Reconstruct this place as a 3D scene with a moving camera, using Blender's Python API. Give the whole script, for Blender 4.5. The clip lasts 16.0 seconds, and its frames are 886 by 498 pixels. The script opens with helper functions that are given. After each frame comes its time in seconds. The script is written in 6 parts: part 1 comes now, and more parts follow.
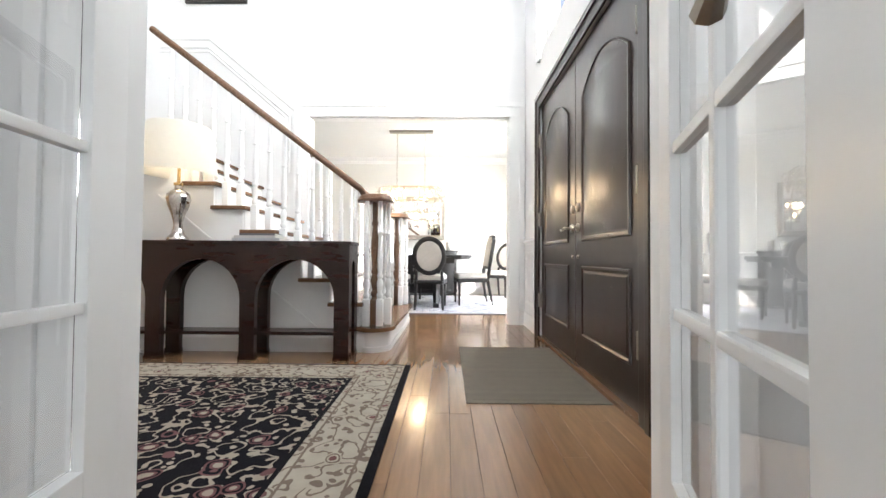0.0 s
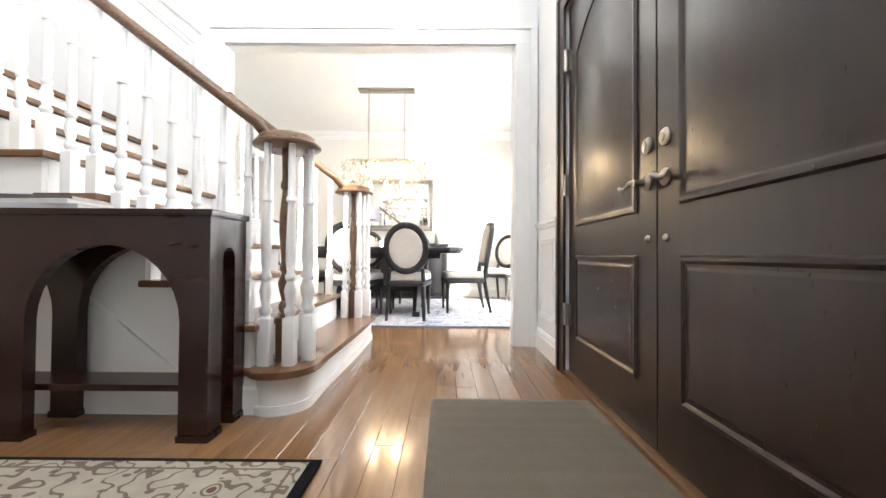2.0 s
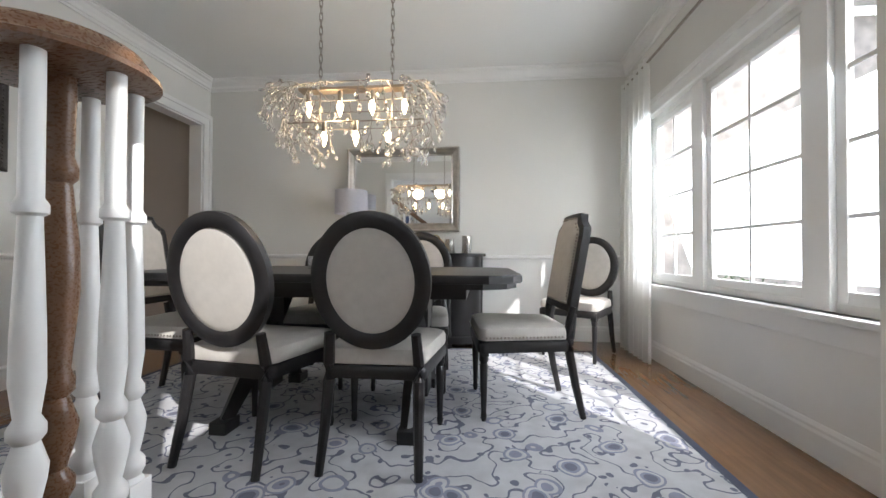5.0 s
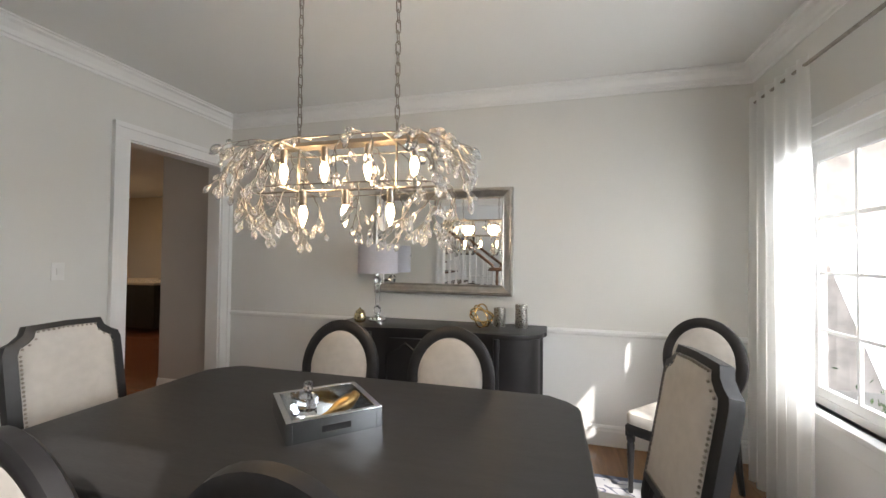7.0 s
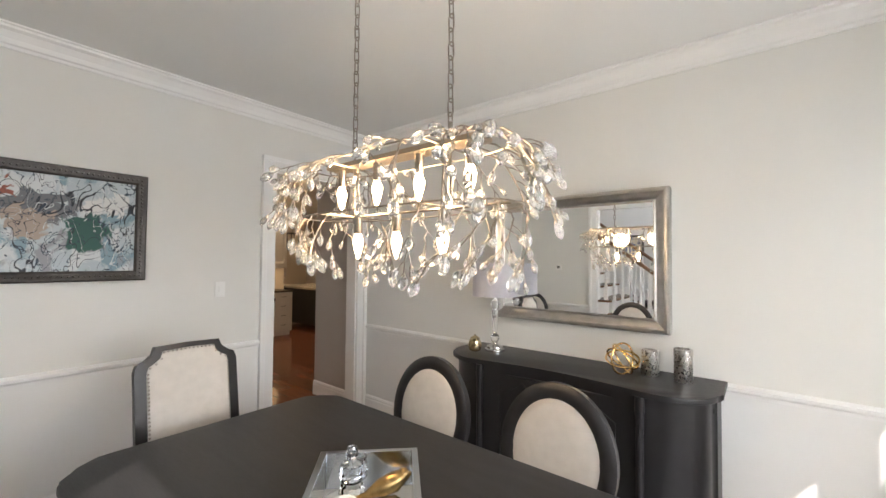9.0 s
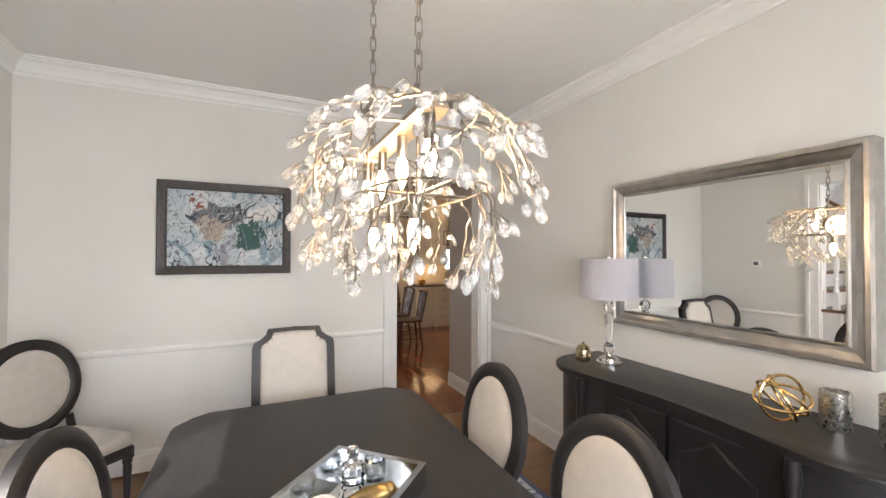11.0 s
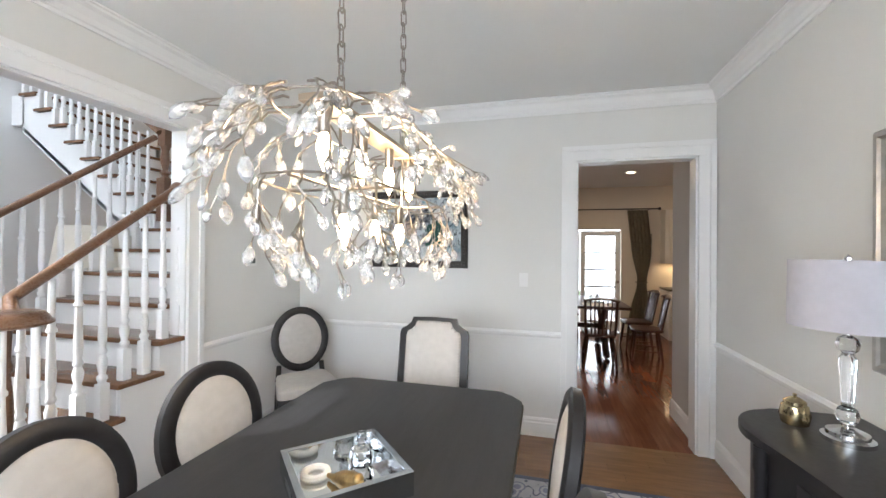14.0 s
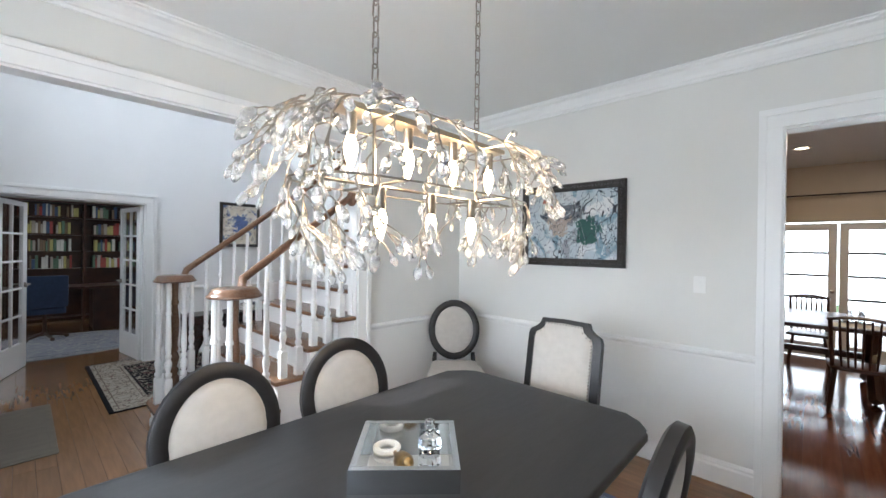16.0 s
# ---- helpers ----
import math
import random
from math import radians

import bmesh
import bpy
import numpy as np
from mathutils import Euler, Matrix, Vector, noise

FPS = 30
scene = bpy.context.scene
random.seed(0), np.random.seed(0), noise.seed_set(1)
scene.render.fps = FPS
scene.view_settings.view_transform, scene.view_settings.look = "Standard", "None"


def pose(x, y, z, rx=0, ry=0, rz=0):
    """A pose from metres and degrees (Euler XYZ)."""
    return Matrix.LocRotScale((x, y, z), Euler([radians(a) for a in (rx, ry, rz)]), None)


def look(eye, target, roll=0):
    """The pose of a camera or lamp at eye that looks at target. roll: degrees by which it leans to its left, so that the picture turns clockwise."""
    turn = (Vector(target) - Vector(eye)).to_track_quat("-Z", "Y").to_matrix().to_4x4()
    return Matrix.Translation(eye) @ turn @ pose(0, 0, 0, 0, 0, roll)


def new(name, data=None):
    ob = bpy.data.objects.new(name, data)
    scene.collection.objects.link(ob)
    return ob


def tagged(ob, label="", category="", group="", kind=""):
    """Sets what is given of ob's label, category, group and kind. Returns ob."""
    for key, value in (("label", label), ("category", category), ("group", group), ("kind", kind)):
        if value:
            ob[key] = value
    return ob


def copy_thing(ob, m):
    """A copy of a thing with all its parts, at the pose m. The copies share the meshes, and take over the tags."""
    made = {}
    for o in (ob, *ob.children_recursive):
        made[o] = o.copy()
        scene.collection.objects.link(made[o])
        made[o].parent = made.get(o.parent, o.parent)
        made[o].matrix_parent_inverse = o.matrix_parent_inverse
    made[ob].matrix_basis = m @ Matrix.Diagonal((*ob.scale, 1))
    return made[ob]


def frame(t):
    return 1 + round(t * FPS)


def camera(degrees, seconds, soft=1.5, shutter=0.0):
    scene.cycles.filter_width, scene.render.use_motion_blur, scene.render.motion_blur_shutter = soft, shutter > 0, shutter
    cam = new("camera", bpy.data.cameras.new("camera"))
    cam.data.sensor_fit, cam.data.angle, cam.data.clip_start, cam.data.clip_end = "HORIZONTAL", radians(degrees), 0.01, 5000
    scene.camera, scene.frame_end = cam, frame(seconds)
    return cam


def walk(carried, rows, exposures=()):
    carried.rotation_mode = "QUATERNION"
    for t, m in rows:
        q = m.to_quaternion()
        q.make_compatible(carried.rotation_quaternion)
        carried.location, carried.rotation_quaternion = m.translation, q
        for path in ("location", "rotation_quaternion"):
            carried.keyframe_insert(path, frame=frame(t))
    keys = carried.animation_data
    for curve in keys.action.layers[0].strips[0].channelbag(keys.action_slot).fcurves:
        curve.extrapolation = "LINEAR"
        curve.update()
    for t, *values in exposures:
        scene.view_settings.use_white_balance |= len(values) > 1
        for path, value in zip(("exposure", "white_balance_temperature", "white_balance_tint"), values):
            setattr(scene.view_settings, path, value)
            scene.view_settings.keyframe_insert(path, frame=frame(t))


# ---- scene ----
cam = camera(96.7, 16.0)
PATH = [
    (0, (0.303, -0.305, 0.887), (0.285, 1.694, 0.93), 0.4),
    (0.5, (0.319, -0.001, 0.868), (0.303, 1.998, 0.906), 0.3),
    (1, (0.369, 0.404, 0.848), (0.356, 2.403, 0.886), 0.3),
    (1.5, (0.438, 0.857, 0.828), (0.429, 2.857, 0.862), 0.3),
    (2, (0.499, 1.347, 0.822), (0.49, 3.346, 0.856), 0.4),
    (2.5, (0.522, 1.827, 0.824), (0.513, 3.827, 0.857), 0.3),
    (3, (0.545, 2.31, 0.828), (0.53, 4.31, 0.856), 0.1),
    (3.2, (0.568, 2.53, 0.83), (0.55, 4.53, 0.864), 0.2),
    (5.3, (0.525, 4.69, 1.093), (0.248, 6.67, 1.12), 0.3),
    (5.5, (0.538, 4.824, 1.141), (0.202, 6.795, 1.171), 0.4),
    (6, (0.551, 5.119, 1.373), (0.17, 7.082, 1.404), 0.5),
    (6.5, (0.583, 5.316, 1.533), (0.138, 7.265, 1.582), 0.5),
    (7, (0.588, 5.49, 1.678), (0.069, 7.421, 1.722), 0.6),
    (7.5, (0.549, 5.657, 1.788), (-0.059, 7.562, 1.835), 0.7),
    (8, (0.58, 5.837, 1.858), (-0.235, 7.663, 1.887), 0.5),
    (8.5, (0.656, 5.995, 1.824), (-0.396, 7.696, 1.867), 0.4),
    (10.8, (1.006, 6.716, 1.82), (-0.761, 7.653, 1.855), 0.4),
    (11, (1.014, 6.805, 1.823), (-0.797, 7.654, 1.853), 0.2),
    (11.5, (1.065, 7.007, 1.844), (-0.846, 7.598, 1.866), 0.3),
    (12, (1.047, 7.178, 1.828), (-0.913, 7.574, 1.85), 0.5),
    (12.5, (1.032, 7.339, 1.834), (-0.956, 7.555, 1.852), 0.4),
    (13, (1.045, 7.538, 1.827), (-0.954, 7.501, 1.845), 0.4),
    (13.5, (1.025, 7.704, 1.819), (-0.956, 7.425, 1.834), 0.5),
    (14, (0.967, 7.858, 1.824), (-0.97, 7.358, 1.834), 0.5),
    (14.5, (0.926, 8.009, 1.793), (-0.932, 7.267, 1.81), 0.7),
    (15, (0.887, 8.153, 1.811), (-0.862, 7.183, 1.817), 0.7),
    (15.5, (0.753, 8.236, 1.81), (-0.867, 7.064, 1.809), 0.7),
    (16, (0.672, 8.304, 1.809), (-0.792, 6.94, 1.803), 0.8),
]
walk(cam, [(t, look(e, g, r)) for t, e, g, r in PATH], [(0.0, 1.87, 6350, 10), (1.2, 1.88, 6400, 10), (2.2, 1.95, 6500, 10), (3.2, 1.87, 6550, 10), (5.2, 0.18, 6150, 10), (7.0, 0.22, 6450, 11), (8.0, 0.34, 6480, 12), (8.5, 0.52, 6500, 12), (11.0, 0.86, 6550, 14), (12.5, 0.91, 6400, 13), (13.5, 0.90, 6100, 12), (14.2, 0.88, 5900, 10), (16.0, 0.85, 5750, 9)])

# ---- light ----
world = bpy.data.worlds.new("sky")
scene.world = world
world.use_nodes = True
wn = world.node_tree
sky = wn.nodes.new("ShaderNodeTexSky")
sky.sky_type, sky.sun_disc = "NISHITA", False
SUN_DIR = Vector((-0.60, 0.75, -0.80)).normalized()
sky.sun_elevation = math.asin(-SUN_DIR.z)
sky.sun_rotation = math.atan2(-SUN_DIR.x, -SUN_DIR.y)
wn.links.new(sky.outputs[0], wn.nodes["Background"].inputs[0])
wn.nodes["Background"].inputs[1].default_value = 0.08


def lamp(name, kind, energy, m, color=(1, 1, 1), **more):
    d = bpy.data.lights.new(name, kind)
    d.energy, d.color = energy, color
    if "size" in more:
        if kind == "AREA":
            d.shape, d.size, d.size_y = "RECTANGLE", more["size"][0], more["size"][1]
        else:
            d.shadow_soft_size = more["size"]
    if "angle" in more:
        d.angle = more["angle"]
    ob = new(name, d)
    ob.matrix_world = m
    return ob


lamp("sun", "SUN", 5.0, look((20, -20, 20), Vector((20, -20, 20)) + SUN_DIR), (1.0, 0.95, 0.88), angle=radians(0.6))
SKYC = (0.93, 0.97, 1.0)
lamp("dining_window_sky", "AREA", 66, look((2.42, 7.2, 1.6), (0, 7.2, 0.75)), SKYC, size=(3.0, 1.55))
lamp("transom_sky", "AREA", 39, look((1.62, 3.0, 4.1), (-2, 3.0, 2.6)), SKYC, size=(2.2, 1.7))
# added fill lamp hanging high inside the foyer, no window behind it
lamp("upper_foyer_fill", "AREA", 29, look((-1.0, 1.25, 5.3), (-1.2, 4.5, 2.5)), SKYC, size=(2.4, 1.2))
lamp("breakfast_window_sky", "AREA", 19, look((-9.9, 8.4, 1.6), (-4, 8.4, 1.0)), SKYC, size=(2.6, 2.0))

# ---- materials ----
MATS = {}


def mat(name, col, rough=0.5, metal=0.0, var=0.12, scale=6.0, bump=0.0, bscale=60.0, **more):
    if name in MATS:
        return MATS[name]
    m = bpy.data.materials.new(name)
    m.use_nodes = True
    nt = m.node_tree
    b = nt.nodes["Principled BSDF"]
    b.inputs["Roughness"].default_value, b.inputs["Metallic"].default_value = rough, metal
    tc = nt.nodes.new("ShaderNodeTexCoord")
    n1 = nt.nodes.new("ShaderNodeTexNoise")
    n1.inputs["Scale"].default_value, n1.inputs["Detail"].default_value = scale, 6
    nt.links.new(tc.outputs["Object"], n1.inputs["Vector"])
    if more.get("stretch"):
        mp = nt.nodes.new("ShaderNodeMapping")
        mp.inputs["Scale"].default_value = more["stretch"]
        nt.links.new(tc.outputs["Object"], mp.inputs["Vector"])
        nt.links.new(mp.outputs[0], n1.inputs["Vector"])
    rp = nt.nodes.new("ShaderNodeValToRGB")
    lo = [c * (1 - var) for c in col]
    hi = [min(1, c * (1 + var)) for c in more.get("col2", col)]
    rp.color_ramp.elements[0].color, rp.color_ramp.elements[1].color = (*lo, 1), (*hi, 1)
    rp.color_ramp.elements[0].position, rp.color_ramp.elements[1].position = 0.3, 0.7
    nt.links.new(n1.outputs["Fac"], rp.inputs[0])
    out = rp.outputs[0]
    if more.get("each"):
        oi = nt.nodes.new("ShaderNodeObjectInfo" if more["each"] == "object" else "ShaderNodeNewGeometry")
        src = oi.outputs["Random"] if more["each"] == "object" else oi.outputs["Random Per Island"]
        mr = nt.nodes.new("ShaderNodeMapRange")
        mr.inputs[3].default_value, mr.inputs[4].default_value = 1 - more.get("amount", 0.2), 1 + more.get("amount", 0.2)
        nt.links.new(src, mr.inputs[0])
        mx = nt.nodes.new("ShaderNodeVectorMath")
        mx.operation = "SCALE"
        nt.links.new(out, mx.inputs[0])
        nt.links.new(mr.outputs[0], mx.inputs["Scale"])
        out = mx.outputs[0]
    nt.links.new(out, b.inputs["Base Color"])
    n2 = nt.nodes.new("ShaderNodeTexNoise")
    n2.inputs["Scale"].default_value, n2.inputs["Detail"].default_value = bscale, 3
    nt.links.new(n1.inputs["Vector"].links[0].from_socket, n2.inputs["Vector"])
    rr = nt.nodes.new("ShaderNodeMapRange")
    rr.inputs[3].default_value, rr.inputs[4].default_value = max(0, rough - 0.06), min(1, rough + 0.06)
    nt.links.new(n2.outputs["Fac"], rr.inputs[0])
    nt.links.new(rr.outputs[0], b.inputs["Roughness"])
    if bump:
        bp = nt.nodes.new("ShaderNodeBump")
        bp.inputs["Strength"].default_value, bp.inputs["Distance"].default_value = bump, 0.004
        nt.links.new(n2.outputs["Fac"], bp.inputs["Height"])
        nt.links.new(bp.outputs[0], b.inputs["Normal"])
    for key, val in more.get("set", {}).items():
        b.inputs[key].default_value = val
    MATS[name] = m
    return m


def emit(name, col, power):
    if name not in MATS:
        m = bpy.data.materials.new(name)
        m.use_nodes = True
        b = m.node_tree.nodes["Principled BSDF"]
        b.inputs["Emission Color"].default_value, b.inputs["Emission Strength"].default_value = (*col, 1), power
        b.inputs["Base Color"].default_value = (*col, 1)
        MATS[name] = m
    return MATS[name]


def glass(name, tint=(1, 1, 1), rough=0.0):
    if name not in MATS:
        m = bpy.data.materials.new(name)
        m.use_nodes = True
        b = m.node_tree.nodes["Principled BSDF"]
        b.inputs["Base Color"].default_value, b.inputs["Roughness"].default_value = (*tint, 1), rough
        b.inputs["Transmission Weight"].default_value, b.inputs["IOR"].default_value = 1.0, 1.45
        MATS[name] = m
    return MATS[name]


WALL = mat("cream_wall_paint", (0.74, 0.735, 0.705), 0.75, var=0.02, scale=1.5, bump=0.06, bscale=180)
FOYER = mat("white_wall_paint", (0.80, 0.80, 0.795), 0.7, var=0.02, scale=1.5, bump=0.06, bscale=180)
WHITE = mat("white_trim_paint", (0.83, 0.83, 0.82), 0.35, var=0.02, scale=3, bump=0.03, bscale=40)
CEIL = mat("ceiling_paint", (0.78, 0.785, 0.77), 0.85, var=0.015, scale=1.0, bump=0.05, bscale=220)
OAK = mat("honey_oak_floor", (0.235, 0.125, 0.058), 0.17, var=0.16, scale=5, bump=0.05, bscale=30, stretch=(6, 0.6, 1), each="object", amount=0.08, set={"Coat Weight": 0.3, "Coat Roughness": 0.08})
OAKJ = mat("honey_oak_floor_far", (0.235, 0.125, 0.058), 0.17, var=0.16, scale=5, bump=0.05, bscale=30, stretch=(6, 0.6, 1), each="island", amount=0.08, set={"Coat Weight": 0.3, "Coat Roughness": 0.08})
CHERRY = mat("red_oak_floor_far", (0.19, 0.07, 0.036), 0.12, var=0.18, scale=5, bump=0.05, bscale=30, stretch=(0.6, 6, 1), each="island", amount=0.18)
GAP = mat("floor_joint", (0.12, 0.06, 0.028), 0.6)
RAILWOOD = mat("stained_oak_rail", (0.155, 0.082, 0.045), 0.28, var=0.12, scale=6, bump=0.05, bscale=50, stretch=(1, 4, 4))
TREADWOOD = mat("stained_oak_tread", (0.18, 0.095, 0.05), 0.25, var=0.13, scale=8, bump=0.05, bscale=40, stretch=(4, 0.7, 1))
ESPRESSO = mat("espresso_wood", (0.035, 0.022, 0.017), 0.33, var=0.3, scale=7, bump=0.08, bscale=45, stretch=(1, 1, 5))
DOORWOOD = mat("dark_stained_door", (0.024, 0.0125, 0.009), 0.30, var=0.25, scale=4, bump=0.015, bscale=30, stretch=(3, 3, 0.5))
CHAIRWOOD = mat("charcoal_chair_wood", (0.014, 0.013, 0.014), 0.42, var=0.3, scale=12, bump=0.06, bscale=60)
TABLEWOOD = mat("charcoal_table_wood", (0.020, 0.019, 0.020), 0.42, var=0.22, scale=5, bump=0.06, bscale=40, stretch=(0.7, 5, 1))
LINEN = mat("cream_linen", (0.55, 0.52, 0.48), 0.9, var=0.05, scale=20, bump=0.25, bscale=420)
SILVER = mat("brushed_silver_frame", (0.48, 0.46, 0.43), 0.32, 1.0, var=0.12, scale=14, bump=0.1, bscale=80)
CHROME = mat("chrome", (0.75, 0.75, 0.75), 0.1, 1.0, var=0.05)
PEWTER = mat("pewter_hardware", (0.42, 0.39, 0.34), 0.3, 1.0, var=0.1, scale=20)
NICKEL = mat("antique_nickel", (0.36, 0.33, 0.29), 0.35, 1.0, var=0.15, scale=25)
GOLD = mat("brushed_gold", (0.72, 0.50, 0.22), 0.25, 1.0, var=0.1, scale=20)
MIRROR = mat("mirror_glass", (0.90, 0.91, 0.90), 0.008, 1.0, var=0.0)
MIRROR.node_tree.nodes["Principled BSDF"].inputs["Roughness"].links[0].from_node.inputs[3].default_value = 0.0
MIRROR.node_tree.nodes["Principled BSDF"].inputs["Roughness"].links[0].from_node.inputs[4].default_value = 0.01
SHADE = mat("grey_lamp_shade", (0.52, 0.51, 0.56), 0.85, var=0.04, scale=30, bump=0.2, bscale=300)
IVORY = mat("ivory_lamp_shade", (0.80, 0.76, 0.68), 0.85, var=0.03, scale=30, bump=0.2, bscale=300)
SIDEWOOD = mat("black_sideboard_wood", (0.011, 0.010, 0.011), 0.38, var=0.25, scale=8, bump=0.06, bscale=50)
SHEER = mat("sheer_white_curtain", (0.86, 0.86, 0.85), 0.8, var=0.03, scale=30, bump=0.2, bscale=250, set={"Transmission Weight": 0.0})
BEIGE = mat("beige_hall_paint", (0.62, 0.50, 0.37), 0.75, var=0.03, scale=1.5, bump=0.05, bscale=160)
DARKWOOD = mat("dark_mahogany", (0.05, 0.018, 0.010), 0.3, var=0.3, scale=6, bump=0.05, bscale=40)
PANE = glass("window_glass")
CRYSTAL = glass("crystal", (0.98, 0.98, 0.97), 0.12)
CRYSTAL.node_tree.nodes["Principled BSDF"].inputs["Transmission Weight"].default_value = 0.78
PLASTIC = mat("white_plastic", (0.82, 0.82, 0.80), 0.4, var=0.01)
BRICK = mat("red_brick", (0.30, 0.15, 0.11), 0.85, var=0.25, scale=3, bump=0.3, bscale=60, each="object", amount=0.25)
GRASS = mat("lawn_green", (0.07, 0.11, 0.035), 0.95, var=0.4, scale=2.5, bump=0.5, bscale=40)


# sheer cloth lets part of the daylight through
def sheer(m, share):
    nt = m.node_tree
    b = nt.nodes["Principled BSDF"]
    out = nt.nodes["Material Output"]
    tl = nt.nodes.new("ShaderNodeBsdfTranslucent")
    tl.inputs[0].default_value = (0.9, 0.9, 0.88, 1)
    mx = nt.nodes.new("ShaderNodeMixShader")
    mx.inputs[0].default_value = share
    nt.links.new(b.outputs[0], mx.inputs[1])
    nt.links.new(tl.outputs[0], mx.inputs[2])
    nt.links.new(mx.outputs[0], out.inputs[0])


sheer(SHEER, 0.78)
sheer(IVORY, 0.5)
sheer(SHADE, 0.12)


# ---- mesh helpers ----
def box(bm, x0, y0, z0, x1, y1, z1, bevel=0.0):
    v = bmesh.ops.create_cube(bm, size=1.0)["verts"]
    for p in v:
        p.co = Vector(((x0 + x1) / 2 + p.co.x * (x1 - x0), (y0 + y1) / 2 + p.co.y * (y1 - y0), (z0 + z1) / 2 + p.co.z * (z1 - z0)))
    if bevel:
        e = list({e for p in v for e in p.link_edges})
        bmesh.ops.bevel(bm, geom=e, offset=bevel, segments=2, affect="EDGES", profile=0.7)


def lathe(bm, prof, at=(0, 0, 0), n=20, m=None):
    rings = []
    for r, z in prof:
        ring = []
        for i in range(n):
            a = 2 * math.pi * i / n
            p = Vector((r * math.cos(a), r * math.sin(a), z))
            ring.append(bm.verts.new((m @ p) if m else p + Vector(at)))
        rings.append(ring)
    for a, b in zip(rings, rings[1:]):
        for i in range(n):
            j = (i + 1) % n
            bm.faces.new((a[i], a[j], b[j], b[i]))
    bm.faces.new(rings[0][::-1])
    bm.faces.new(rings[-1])


def tube(bm, pts, r, n=8, closed=False, flat=1.0):
    pts = [Vector(p) for p in pts]
    rad = r if isinstance(r, (list, tuple)) else [r] * len(pts)
    rings = []
    k = len(pts)
    up = Vector((0, 0, 1))
    for i, p in enumerate(pts):
        a = pts[(i - 1) % k] if (closed or i > 0) else p
        b = pts[(i + 1) % k] if (closed or i < k - 1) else p
        d = (b - a).normalized()
        s = d.cross(up)
        s = d.cross(Vector((1, 0, 0))) if s.length < 1e-3 else s
        s.normalize()
        u = s.cross(d).normalized()
        rings.append([bm.verts.new(p + rad[i] * (math.cos(2 * math.pi * j / n) * s + flat * math.sin(2 * math.pi * j / n) * u)) for j in range(n)])
    for i in range(k if closed else k - 1):
        a, b = rings[i], rings[(i + 1) % k]
        for j in range(n):
            q = (j + 1) % n
            bm.faces.new((a[j], a[q], b[q], b[j]))
    if not closed:
        bm.faces.new(rings[0][::-1])
        bm.faces.new(rings[-1])


def slab(bm, outline, z0, z1, bevel=0.0):
    lo = [bm.verts.new((x, y, z0)) for x, y in outline]
    hi = [bm.verts.new((x, y, z1)) for x, y in outline]
    n = len(lo)
    fs = [bm.faces.new(lo[::-1]), bm.faces.new(hi)]
    for i in range(n):
        fs.append(bm.faces.new((lo[i], lo[(i + 1) % n], hi[(i + 1) % n], hi[i])))
    if bevel:
        e = [e for f in fs[:2] for e in f.edges]
        bmesh.ops.bevel(bm, geom=list(set(e)), offset=bevel, segments=3, affect="EDGES", profile=0.6)


def strip(bm, p0, p1, out, prof):
    """A moulding along p0-p1: prof holds (distance from the wall, height)."""
    p0, p1, out = Vector(p0), Vector(p1), Vector(out)
    a = [bm.verts.new(p0 + out * d + Vector((0, 0, h))) for d, h in prof]
    b = [bm.verts.new(p1 + out * d + Vector((0, 0, h))) for d, h in prof]
    n = len(prof)
    for i in range(n):
        j = (i + 1) % n
        bm.faces.new((a[i], a[j], b[j], b[i]))
    bm.faces.new(a[::-1])
    bm.faces.new(b)


def solid(bm, name, material, smooth=False, angle=40):
    bmesh.ops.recalc_face_normals(bm, faces=bm.faces)
    me = bpy.data.meshes.new(name)
    bm.to_mesh(me)
    bm.free()
    for m in material if isinstance(material, (list, tuple)) else [material]:
        me.materials.append(m)
    if smooth:
        for p in me.polygons:
            p.use_smooth = True
        me.set_sharp_from_angle(angle=radians(angle))
    return me


def part(name, bm, material, parent, label="", smooth=True, m=None):
    ob = new(name, solid(bm, name, material, smooth))
    ob.parent = parent
    if m is not None:
        ob.matrix_basis = m
    return tagged(ob, label)


def thing(name, label, category, group="", m=None):
    ob = new(name)
    ob.empty_display_size = 0.1
    if m is not None:
        ob.matrix_basis = m
    return tagged(ob, label, category, group)


def one(name, bm, material, label, category, group="", m=None, smooth=True):
    ob = new(name, solid(bm, name, material, smooth))
    if m is not None:
        ob.matrix_basis = m
    return tagged(ob, label, category, group)


def setting(name, bm, material, label, category, smooth=False):
    ob = new(name, solid(bm, name, material, smooth))
    return tagged(ob, label, category, kind="structure")


def B():
    return bmesh.new()


# ---- plan, in metres ----
XR = 1.35      # front door wall, foyer side
YO, YD = 4.97, 5.10   # opening wall, foyer and dining side
XL = -3.07     # dining wall with the passage
YB = 9.35      # dining wall with the mirror
XW = 2.25      # dining wall with the window
HC = 3.32      # dining ceiling
HF = 6.2       # foyer ceiling
YF = 0.87      # wall of the glazed doors, foyer side
OPL, OPR, OPH = -1.555, 1.14, 2.775
KD0, KD1, KDH = 8.155, 9.20, 2.708
FDL, FDR, FDH = -0.635, 0.93, 2.42
RISE, RUN = 0.2275, 0.28
SA, SB = 3.45, 5.05   # stair sides


def nose(n):
    return -0.48 - RUN * (n - 2)

